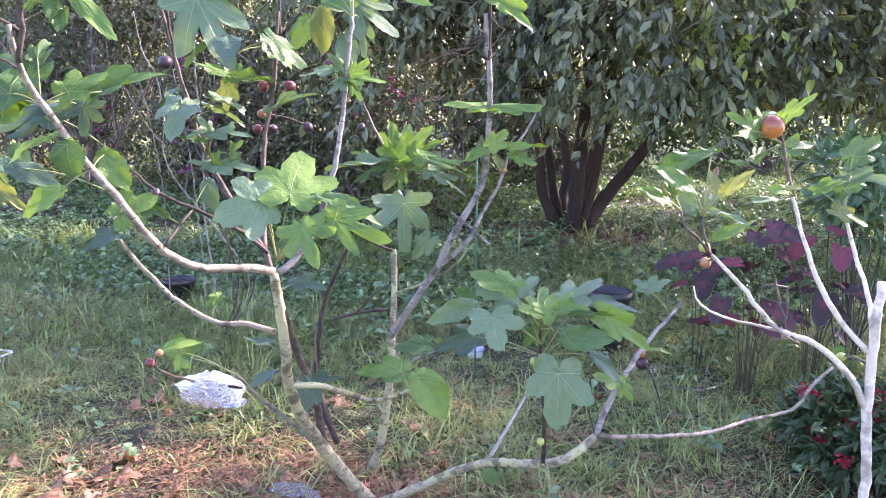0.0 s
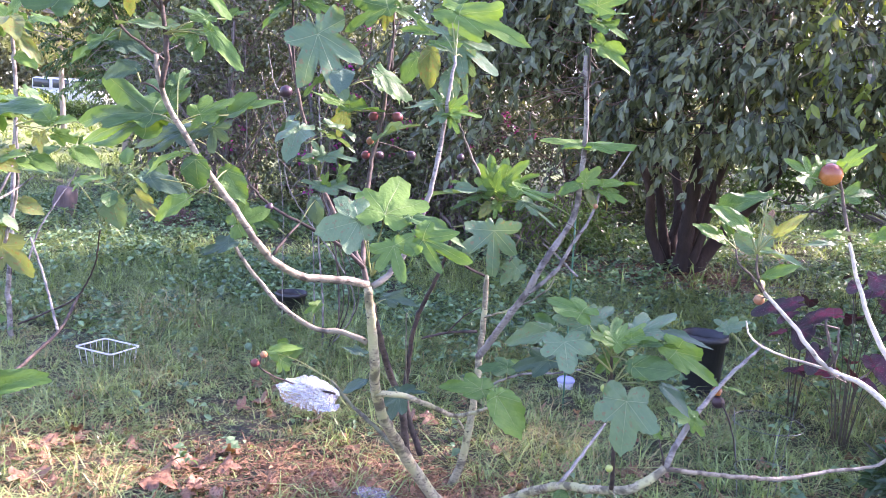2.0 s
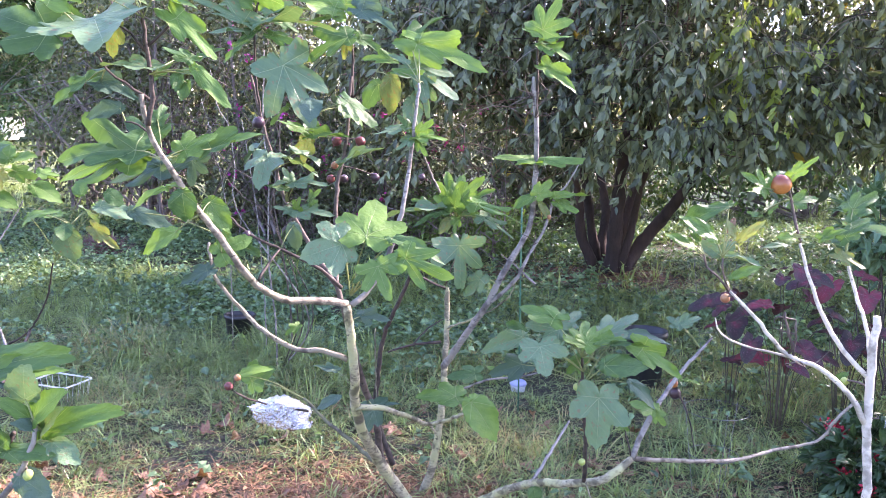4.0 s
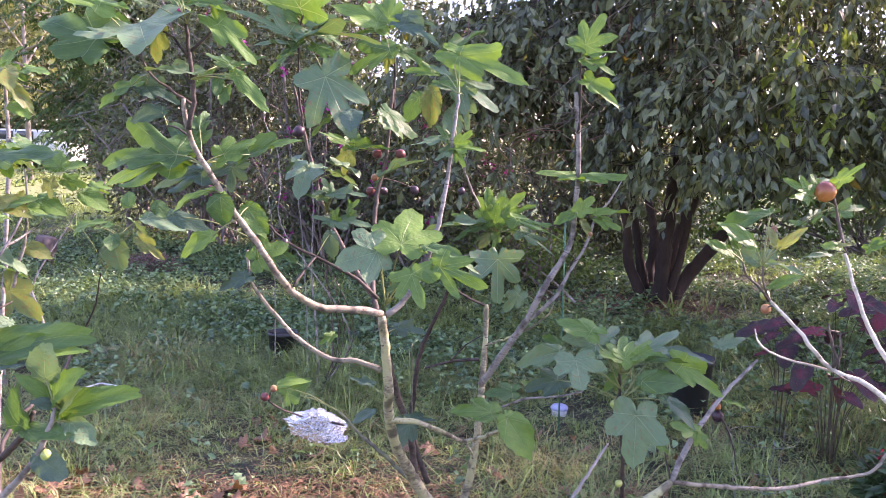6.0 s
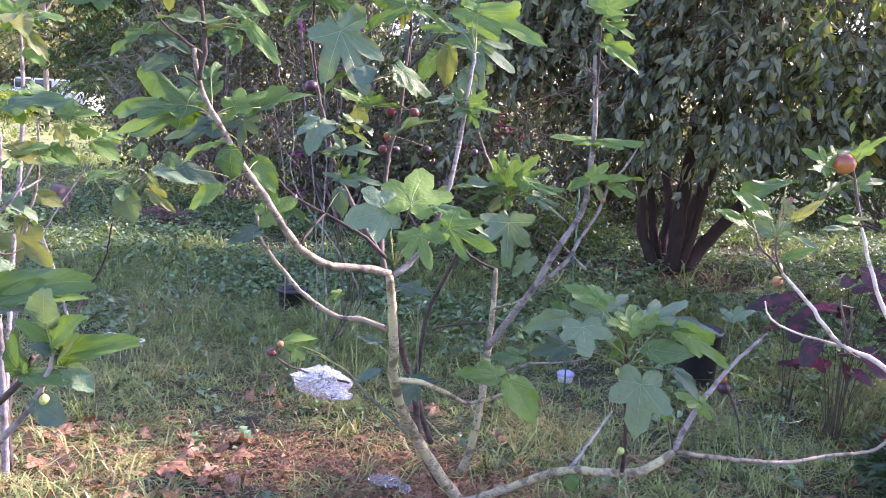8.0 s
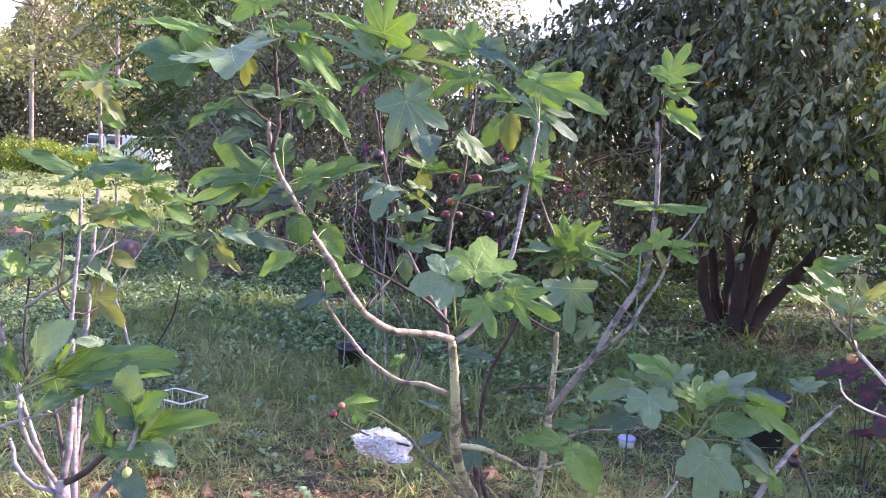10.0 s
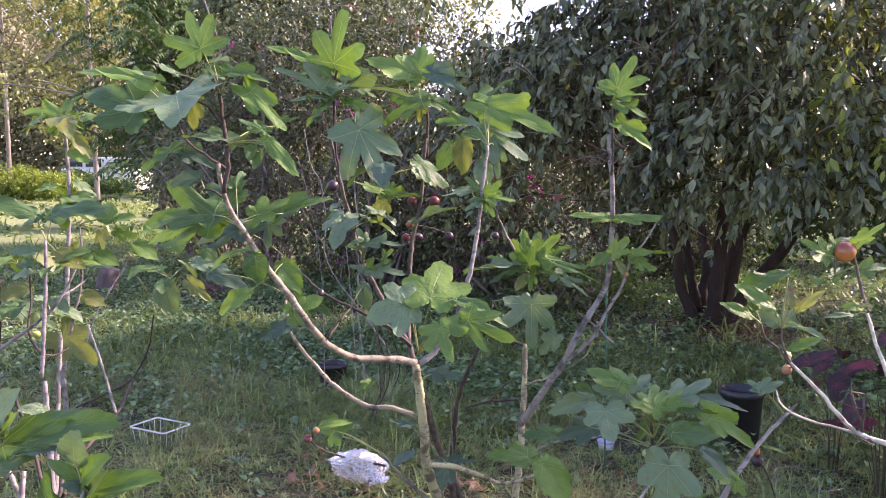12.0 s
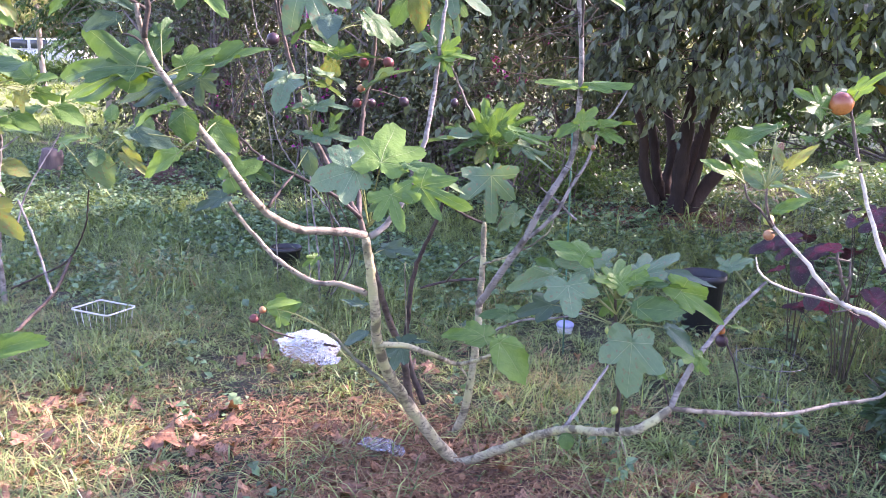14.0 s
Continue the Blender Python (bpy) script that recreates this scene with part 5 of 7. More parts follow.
leaves(figN, (-2.023, 3.5, 0.923), [
    ((-1.955, 3.45, 1.08), (-1.915, 3.42, 0.934), 1.05, 1, 0.98, 2),
    ((-1.781, 3.4, 1.19), (-1.566, 3.36, 1.146), 0.55, 1, 0.6, 2),
    ((-1.797, 3.4, 1.089), (-1.683, 3.38, 1.008), 0.6, 3, 0.8, 4),
    ((-1.846, 3.4, 1.232), (-1.874, 3.42, 1.309), 1.1, 1, 0.8, 1),
    ((-2.047, 3.3, 1.141), (-1.904, 3.3, 1.174), 0.6, 1, 0.5, 1),
    ((-1.732, 3.4, 1.254), (-1.658, 3.4, 1.199), 1, 1, 0.7, 0),
])
leaves(figN, (-2.09, 2.9, 0.97), [
    ((-2.116, 2.9, 0.919), (-1.941, 2.86, 0.823), 0.9, 3, 0.8, 4),
    ((-2.027, 2.9, 1.095), (-1.921, 2.88, 1.07), 0.8, 1, 0.7, 4),
    ((-2.255, 2.9, 1.099), (-2.377, 2.88, 1.102), 0.7, 1, 0.6, 4),
    ((-2.394, 2.9, 1.184), (-2.516, 2.88, 1.151), 0.7, 1, 0.6, 0),
    ((-2.5, 3, 1.071), (-2.399, 3, 1.03), 0.8, 1, 0.7, 4),
    ((-2.531, 3, 1.293), (-2.646, 3, 1.235), 0.7, 1, 0.6, 0),
])
tuft(figN, (-2.05, 2.8, 1.42), 6, 0.09, 0.11, 221, (1, 3), (0, 1, 2))
tuft(figN, (-2.0, 2.7, 1.2), 5, 0.10, 0.11, 223, (1, 3), (0, 1, 2))
tuft(figN, (-2.40, 3.0, 1.2), 6, 0.11, 0.11, 224, (1, 3), (0, 1, 4))
tuft(figN, (-1.98, 3.55, 1.08), 5, 0.11, 0.11, 226, (1, 3), (0, 1, 2))
tuft(figN, (-2.42, 3.9, 1.25), 5, 0.11, 0.12, 228, (1, 3), (0, 1, 2))
tuft(figN, (-2.44, 3.0, 0.95), 6, 0.11, 0.11, 231, (1, 3), (1, 2, 4))
tuft(figN, (-2.15, 2.8, 1.0), 6, 0.11, 0.11, 232, (1, 3), (0, 2, 4))
tuft(figN, (-2.4, 2.66, 1.1), 6, 0.11, 0.11, 233, (1, 3), (1, 2, 5))

figP = thing("fig_tree", (-3.124, 4.3, 0.05), "slender fig tree with a bare grey trunk and a leafy top", "fig tree")
limb(figP, "trunk", ((-3.124, 4.3, 0.03), (-3.134, 4.3, 0.3), (-3.144, 4.300, 0.308)), 0.022, 0.020, "grey")
limb(figP, "trunk", ((-3.144, 4.3, 0.308), (-3.104, 4.3, 0.692), (-3.084, 4.3, 1.069), (-3.06, 4.3, 1.46), (-3.074, 4.3, 1.849)), 0.020, 0.014, "grey")
leaves(figP, (-3.074, 4.3, 1.845), [
    ((-3.09, 4.3, 1.928), (-3.346, 4.28, 1.993), 0.45, 3, 0.5, 1),
    ((-3.068, 4.3, 1.929), (-2.943, 4.28, 1.877), 0.8, 3, 0.6, 1),
    ((-3.06, 4.3, 1.862), (-2.904, 4.28, 1.713), 0.5, 1, 0.6, 4),
    ((-3.059, 4.3, 1.729), (-2.919, 4.28, 1.683), 0.7, 1, 0.6, 1),
    ((-3.09, 4.3, 1.912), (-3.209, 4.3, 1.841), 0.7, 1, 0.6, 1),
    ((-3.068, 4.3, 1.962), (-2.987, 4.3, 2.063), 0.8, 3, 0.6, 0),
])
tuft(figP, (-3.074, 4.300, 1.845), 8, 0.12, 0.15, 222, (1, 3), (0, 1, 4))
tuft(figP, (-3.109, 4.3, 1.45), 5, 0.12, 0.13, 227, (1, 3), (0, 1, 2))


def dry_twigs(tree, at, count, reach, seed):
    """Short dead shoots bristling from a stem."""
    g = np.random.default_rng(seed)
    root = nearest(tree, np.array(at))
    for _ in range(count):
        s = nearest(tree, root + (0, 0, g.normal(0, 0.06)))
        d = g.normal(0, 1, 3) * (1, 0.6, 0.8)
        e = s + d / np.linalg.norm(d) * reach * g.uniform(0.5, 1.3)
        line = soft((s, (s + e) / 2 + g.normal(0, 0.012, 3), e), 0.02)
        part("dead_twig", tube(line, np.linspace(0.0022, 0.001, len(line)), 5), BARK["brown"], tree)


dry_twigs(fig, (0.15, 3.06, 1.68), 16, 0.11, 301)
dry_twigs(fig, (0.15, 3.06, 1.15), 7, 0.10, 302)
dry_twigs(figS, (0.65, 1.64, 0.98), 6, 0.05, 303)

# fruit on the trees
fruit(fig, (-0.498, 2.840, 1.510), 0.0185, "ripe")
fruit(fig, (-0.587, 2.840, 1.508), 0.0175, "ripe")
fruit(fig, (-0.446, 2.860, 1.379), 0.017, "dark")
fruit(fig, (-0.609, 2.840, 1.371), 0.016, "ripe")
fruit(fig, (-0.592, 2.830, 1.422), 0.014, "amber")
fruit(fig, (-0.562, 2.860, 1.372), 0.016, "dark")
fruit(fig, (-0.751, 2.410, 1.569), 0.019, "dark")
fruit(fig, (-0.792, 2.400, 1.211), 0.014, "dark")
fruit(fig, (-1.014, 2.870, 0.553), 0.017, "ripe")
fruit(fig, (-0.978, 2.870, 0.590), 0.014, "amber")
fruit(fig, (0.653, 2.680, 0.658), 0.021, "dark")
fruit(fig, (0.645, 2.680, 0.696), 0.016, "russet")
fruit(fig, (0.313, 2.460, 0.478), 0.012, "unripe")
fruit(fig, (0.268, 2.300, 0.784), 0.012, "unripe")
fruit(fig, (0.213, 3.100, 1.227), 0.010, "amber")
fruit(fig, (-0.277, 2.900, 1.381), 0.014, "dark")
fruit(figS, (0.629, 1.690, 1.455), 0.0225, "russet")
fruit(figS, (0.523, 1.680, 1.197), 0.011, "amber")
fruit(figS, (0.525, 1.700, 1.224), 0.011, "unripe")
fruit(figS, (0.809, 1.700, 1.010), 0.0095, "unripe")
fruit(figQ, (-0.669, 0.925, 1.042), 0.0085, "unripe")
fruit(figN, (-2.472, 3.200, 0.844), 0.018, "unripe")

# ---- large trees and hedge ----
def ball_points(g, n, centre, radii, hollow=0.45):
    """Places in an egg-shaped volume, more of them towards its skin."""
    d = g.normal(size=(n, 3))
    d /= np.linalg.norm(d, axis=1)[:, None]
    return np.array(centre) + d * (hollow + (1 - hollow) * g.random(n)[:, None] ** 0.5) * np.array(radii), d


def hanging_crown(g, lumps, sprays, per, size, low):
    """Drooping sprays: thin twigs that arch out and down, leaves hanging along them."""
    twigs, at, ahead, up = [], [], [], []
    total = sum(w for *_, w in lumps)
    for centre, radii, w in lumps:
        p, d = ball_points(g, int(sprays * w / total), centre, radii)
        for q, out in zip(p, d):
            L = g.uniform(0.35, 0.85)
            flat = np.array([out[0], out[1], 0.0]) + g.normal(0, 0.5, 3) * (1, 1, 0.3)
            flat /= np.linalg.norm(flat) + 1e-6
            t = np.linspace(0, 1, 6)[:, None]
            line = q + flat * L * 0.7 * t + np.array([0, 0, 1.0]) * L * (0.25 * t - 0.75 * t**2)
            if line[-1, 2] < low + 0.10 * min(max(q[0] - 0.5, 0), 2.2) - 0.15 * g.random() or noise.noise(Vector(q) * 1.5) < (-0.27 if q[2] > 1.9 else -0.12) or noise.noise(Vector(q) * 3.7) < -0.3:
                continue
            twigs.append((line[::2], 0.004))
            k = int(per * g.uniform(0.6, 1.3))
            s = g.uniform(0.15, 1.0, k)
            base = np.c_[[np.interp(s, t.ravel(), line[:, i]) for i in range(3)]].T
            at.append(base)
            fall = flat * 0.35 + np.array([0, 0, -0.9])
            ahead.append(fall + g.normal(0, 0.42, (k, 3)))
            up.append(flat + g.normal(0, 0.85, (k, 3)) + np.array([0, 0, 0.5]))
    at, ahead, up = np.vstack(at), np.vstack(ahead), np.vstack(up)
    n = len(at)
    L = size * g.choice((0.62, 0.8, 1.0, 1.25), n) * g.uniform(0.85, 1.15, n)
    return twigs, leaf_cloud(at, ahead, up, L, L * g.uniform(0.32, 0.47, n), 0.18, 0.12)


def twig_mesh(lines, sides=4):
    return join([tube(line, np.linspace(r, r * 0.4, len(line)), sides) for line, r in lines])


# wide leaf range: its near-black end paints the crown's deep shadows
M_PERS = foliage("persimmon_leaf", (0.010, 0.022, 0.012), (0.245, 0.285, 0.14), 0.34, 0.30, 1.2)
# lime green carries sunlight in its colour, for crown leaves and far hedge
M_LIME = foliage("sunlit_lime_leaf", (0.16, 0.24, 0.04), (0.38, 0.46, 0.10), 0.45, 0.4, 0.4)
M_SHOOT = plain("red_brown_shoot", (0.12, 0.07, 0.05), (0.30, 0.19, 0.14), 0.8, 40, 0.3, 0.003)
M_PERS_OLD = foliage("persimmon_leaf_yellow", (0.20, 0.17, 0.03), (0.42, 0.30, 0.05), 0.45, 0.35, 1.2)
M_TRUNK = plain("dark_rough_bark", (0.018, 0.012, 0.010), (0.078, 0.049, 0.039), 0.9, 22, 0.8, 0.02, stretch=(1, 1, 0.25))

M_STEM = plain("thin_grey_bark", (0.09, 0.07, 0.066), (0.25, 0.21, 0.195), 0.85, 40, 0.4, 0.004)

gp = np.random.default_rng(31)
pers = thing("persimmon_tree", (1.13, 7.9, 0.24), "dense dark green fruit tree with drooping leaves and several stems", "tree")
for foot, knee, top, r in (
    ((1.02, 7.82, 0.14), (0.86, 7.74, 0.60), (0.45, 7.35, 1.8), 0.075), ((1.05, 7.95, 0.14), (0.93, 7.95, 0.80), (0.66, 7.8, 2.6), 0.065),
    ((1.11, 7.76, 0.14), (1.16, 7.68, 0.70), (1.30, 7.5, 2.8), 0.095),
    ((1.14, 7.9, 0.14), (1.25, 7.95, 0.75), (1.65, 8.2, 2.8), 0.075), ((1.12, 7.80, 0.14), (1.27, 7.72, 0.66), (1.60, 7.5, 2.0), 0.06),
    ((1.15, 7.82, 0.14), (1.40, 7.76, 0.52), (2.2, 7.4, 1.78), 0.095),
    ((1.10, 8.0, 0.14), (1.10, 8.2, 0.8), (1.0, 8.8, 2.6), 0.07)):
    f, k, e = (np.array(v) for v in (foot, knee, top))
    bend = gp.normal(0, 0.035, (4, 3)) * (1, 1, 0.4)
    line = soft((f, (f + k) / 2 + bend[0], k + bend[1], k + (e - k) * 0.35 + bend[2] * 1.4, k + (e - k) * 0.7 + bend[3] * 1.6, e), 0.06)
    girth = 0.86 * r * np.interp(np.linspace(0, 1, len(line)), (0, 0.06, 0.25, 1), (1.35, 0.95, 0.76, 0.3)) * (1 + gp.normal(0, 0.035, len(line)))
    part("trunk", tube(line, girth, 12, 0.07, gp), M_TRUNK, pers)
# unseen lumps at (4.6, 4.58) and (6.5, 9.1) are added to shade the ground
LUMPS = (((-0.3, 6.75, 1.85), (0.9, 0.9, 0.95), 0.4), ((-0.75, 6.95, 2.35), (0.75, 0.6, 0.5), 0.6), ((-0.15, 7.0, 2.75), (0.5, 0.5, 0.4), 0.3), ((-1.25, 7.0, 3.4), (0.3, 0.3, 0.3), 0.05), ((-0.5, 7.0, 3.5), (0.5, 0.3, 0.3), 0.07), ((0.65, 6.9, 2.5), (1.1, 1.0, 1.0), 1.2), ((1.3, 7.3, 3.2), (1.3, 1.2, 0.9), 1.2), ((2.3, 7.2, 2.7), (2.2, 1.9, 1.75), 4.2),
         ((3.4, 6.6, 1.9), (1.6, 1.2, 0.85), 1.5), ((1.5, 6.1, 1.85), (1.2, 0.7, 0.55), 0.8), ((4.6, 7.8, 2.6), (1.7, 1.7, 1.2), 1.2), ((4.6, 4.58, 3.0), (1.4, 1.1, 1.35), 4.2), ((6.5, 9.1, 2.9), (1.7, 1.5, 1.4), 1.8))
twigs, crown = hanging_crown(gp, LUMPS, 12200, 13, 0.092, 1.06)
tagged(part("twig_mass", twig_mesh(twigs, 3), M_TRUNK, pers), kind="stuff")
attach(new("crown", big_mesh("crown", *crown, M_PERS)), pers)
_, crown = hanging_crown(gp, LUMPS, 130, 7, 0.11, 0.9)
M_PALETWIG = plain("pale_twig_bark", (0.16, 0.125, 0.09), (0.34, 0.28, 0.2), 0.8, 40, 0.3, 0.003)
for _ in range(150):
    c, r, _w = LUMPS[(5, 5, 6, 7, 7, 8, 9, 0)[gp.integers(8)]]
    d = gp.normal(0, 1, 3) * (1, 0.6, 0.7) - (0, 0.9, 0)
    d /= np.linalg.norm(d)
    s = np.array(c) + d * np.array(r) * 0.8
    run = np.array((gp.normal(0, 0.8), -0.35, gp.uniform(-0.1, 0.5)))
    run *= gp.uniform(0.45, 0.95) / np.linalg.norm(run)
    line = soft((s, s + run * 0.5 + (0, 0, 0.07), s + run - (0, 0, gp.uniform(0.02, 0.25))), 0.06)
    part("twig", tube(line, np.linspace(0.0036, 0.0014, len(line)), 5), M_PALETWIG, pers)
for _ in range(130):
    s = np.array((0.05, 6.45, 1.85)) + gp.normal(0, 1, 3) * (0.5, 0.3, 0.35)
    e = s + gp.normal(0, 1, 3) * (0.32, 0.15, 0.22)
    line = soft((s, (s + e) / 2 + gp.normal(0, 0.04, 3), e), 0.05)
    part("twig", tube(line, np.linspace(0.0045, 0.0018, len(line)), 4), M_SHOOT, pers)
# sunlit clusters of the crown, their light put into a yellower leaf colour
SUNLIT_LUMPS = (((2.0, 5.95, 2.4), (0.35, 0.25, 0.3), 1.0), ((2.1, 5.9, 2.0), (0.5, 0.25, 0.25), 0.8), ((1.45, 6.3, 3.0), (0.3, 0.25, 0.2), 0.5))
_, sunlit_cloud = hanging_crown(gp, SUNLIT_LUMPS, 90, 9, 0.10, 0.9)
tagged(attach(new("young_leaves", big_mesh("young_leaves", *sunlit_cloud, M_LIME)), pers), "yellow-green leaves coloured as if sunlit")
for k in range(14):
    s = np.array((gp.uniform(0.2, 1.6), 6.35 + gp.uniform(-0.2, 0.3), gp.uniform(2.2, 2.7)))
    line = soft((s, s + (gp.normal(0, 0.06), 0, 0.35), s + (gp.normal(0, 0.14), 0, gp.uniform(0.6, 0.95))), 0.08)
    part("shoot", tube(line, np.linspace(0.008, 0.003, len(line)), 6), M_SHOOT, pers, "upright reddish-brown shoot")
tagged(attach(new("yellow_leaves", big_mesh("yellow_leaves", *crown, M_PERS_OLD)), pers), "yellowing leaves scattered in the crown")

gh = np.random.default_rng(33)
tall = thing("tree", (-4.6, 13.0, 0.38), "tall tree with hanging grey-green leaves behind the hedge", "tree", "trees in the distance")
for e, r in (((-5.4, 13.0, 4.6), 0.05), ((-4.5, 13.1, 5.2), 0.06), ((-3.7, 12.9, 4.3), 0.045)):
    line = soft(((-4.6, 13.0, 0.28), (-4.6 + gh.normal(0, 0.1), 13.0, 1.8), ((e[0] - 4.6) / 2, 13.0, 3.2), e), 0.15)
    part("trunk", tube(line, np.linspace(r, r * 0.3, len(line)), 9, 0.05, gh), M_TRUNK, tall)
BACK = (((-4.6, 13.0, 4.4), (1.2, 0.8, 1.3), 1.6), ((-5.6, 13.1, 4.3), (0.8, 0.7, 1.2), 1.0), ((-3.6, 12.9, 3.9), (0.6, 0.6, 0.9), 0.7), ((-4.6, 13.0, 3.0), (1.3, 0.7, 0.8), 0.7))
twigs, crown = hanging_crown(gh, BACK, 2000, 11, 0.15, 1.9)
tagged(part("twig_mass", twig_mesh(twigs, 3), M_TRUNK, tall), kind="stuff")
attach(new("crown", big_mesh("crown", *crown, M_PERS)), tall)

M_FAR = foliage("far_leaf", (0.04, 0.085, 0.025), (0.20, 0.32, 0.10), 0.45, 0.4, 0.8)
# dark end deepens the hedge's inner shade through leaf colour
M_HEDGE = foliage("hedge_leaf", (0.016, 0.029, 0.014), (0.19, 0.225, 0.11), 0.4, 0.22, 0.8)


def shrub(at, lumps, stems, leaves_n, size, seed, label, flowers=0, mat_leaf=None):
    """A bush: bare stems below, a broken mass of small leaves above, some blossom."""
    g = np.random.default_rng(seed)
    ob = thing("shrub", at, label, "shrub", "shrubs along the back")
    lines = []
    for _ in range(stems):
        f = np.array(at) + g.normal(0, 0.18, 3) * (1, 1, 0) + (0, 0, -0.03)
        c, r, _ = lumps[g.integers(len(lumps))]
        e = np.array(c) + g.normal(0, 0.4, 3) * np.array(r)
        k = f + (e - f) * 0.45 + g.normal(0, 0.10, 3)
        line = soft((f, k, e), 0.15)
        r = g.uniform(0.012, 0.028)
        part("stem", tube(line, np.linspace(r, r * 0.4, len(line)), 6), M_STEM, ob)
        for _ in range(7):
            b = line[g.integers(len(line) // 4, len(line))]
            lines.append((soft((b, b + g.normal(0, 0.25, 3) + (0, 0, 0.15), b + g.normal(0, 0.45, 3) + (0, 0, 0.4)), 0.12), 0.006))
    tagged(part("twig_mass", twig_mesh(lines, 4), M_STEM, ob), kind="stuff")
    total = sum(w for *_, w in lumps)
    pts, out = [], []
    for c, r, w in lumps:
        k = int(leaves_n * w / total / 12)
        p, d = ball_points(g, k, c, r, 0.25)
        pts.append(np.repeat(p, 12, 0) + g.normal(0, 0.11, (k * 12, 3)))
        out.append(np.repeat(d, 12, 0))
    p, d = np.vstack(pts), np.vstack(out)
    n = len(p)
    L = size * g.uniform(0.6, 1.4, n)
    cloud = leaf_cloud(p, d * 0.6 + g.normal(0, 0.7, (n, 3)) - (0, 0, 0.2), g.normal(0, 0.6, (n, 3)) + (0, 0, 0.8), L, L * 0.5, far=True)
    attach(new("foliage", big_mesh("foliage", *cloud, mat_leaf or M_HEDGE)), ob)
    if flowers:
        q = p[g.integers(0, n, flowers)]
        q = np.repeat(q, 7, 0) + g.normal(0, 0.022, (flowers * 7, 3))
        m = len(q)
        cloud = leaf_cloud(q, g.normal(0, 1, (m, 3)), g.normal(0, 1, (m, 3)), np.full(m, 0.045), np.full(m, 0.04))
        tagged(attach(new("blossom", big_mesh("blossom", *cloud, M_MAGENTA)), ob), "magenta blossom")
    return ob


M_MAGENTA = foliage("magenta_petals", (0.35, 0.03, 0.22), (0.60, 0.10, 0.42), 0.6, 0.3, 3)
# pale green that puts the sunlight on distant trees into their leaf colour
M_SUNNY = foliage("sunlit_green_leaf", (0.12, 0.14, 0.055), (0.44, 0.44, 0.23), 0.5, 0.4, 0.5)
shrub((-5.1, 10.2, 0.37), (((-5.1, 10.2, 1.5), (0.85, 0.9, 1.1), 1.0), ((-4.7, 10.4, 2.7), (0.9, 0.9, 1.1), 0.8)), 18, 8000, 0.075, 41, "dark leafy shrub with bare stems below")
shrub((-4.0, 9.6, 0.35), (((-4.0, 9.6, 1.7), (1.0, 0.8, 1.0), 0.6), ((-3.6, 9.9, 2.9), (1.2, 0.9, 1.2), 1.0)), 28, 11500, 0.07, 42, "tall shrub with many thin grey stems", 12)
shrub((-2.4, 9.0, 0.33), (((-2.4, 9.0, 1.3), (0.9, 0.6, 0.8), 0.6), ((-2.2, 9.4, 2.5), (1.1, 0.8, 1.3), 1.0)), 26, 11000, 0.065, 43, "twiggy shrub with magenta blossom and grey stems", 60)
shrub((-1.2, 8.6, 0.30), (((-1.1, 8.7, 1.2), (0.9, 0.6, 0.8), 0.8), ((-0.9, 9.2, 2.2), (0.9, 0.8, 1.1), 1.0)), 18, 11000, 0.065, 44, "dark shrub with magenta blossom beside the fruit tree", 40)
shrub((0.3, 10.5, 0.37), (((0.3, 10.5, 1.6), (1.3, 0.7, 1.2), 1.0),), 10, 5000, 0.08, 45, "dark shrub behind the fruit tree")
shrub((0.0, 8.3, 0.25), (((0.1, 8.3, 0.55), (0.5, 0.3, 0.28), 1.0), ((-0.5, 8.4, 0.6), (0.45, 0.3, 0.3), 0.8)), 9, 2400, 0.06, 46, "low green shrub near the fruit tree's foot", 0, M_FAR)
shrub((1.2, 10.6, 0.38), (((1.0, 10.6, 1.0), (1.0, 0.5, 0.7), 1.0),), 8, 3500, 0.08, 47, "dark undergrowth behind the fruit tree")
shrub((4.6, 12.0, 0.38), (((3.7, 12.0, 1.2), (1.2, 0.7, 0.75), 1.0), ((5.4, 12.2, 1.3), (1.2, 0.7, 0.85), 1.0), ((4.6, 12.3, 2.2), (1.6, 0.7, 0.7), 0.8), ((2.3, 12.0, 1.1), (0.9, 0.6, 0.65), 0.8)), 18, 14000, 0.085, 62, "green shrub closing the lawn behind the fruit tree", 0, M_FAR)
shrub((-1.9, 9.1, 0.33), (((-2.2, 9.1, 0.75), (0.7, 0.4, 0.42), 1.0), ((-1.2, 9.0, 0.8), (0.7, 0.4, 0.42), 1.0), ((-3.1, 9.3, 0.75), (0.6, 0.4, 0.40), 0.8)), 14, 9000, 0.06, 63, "low dark undergrowth below the flowering shrubs", 14)

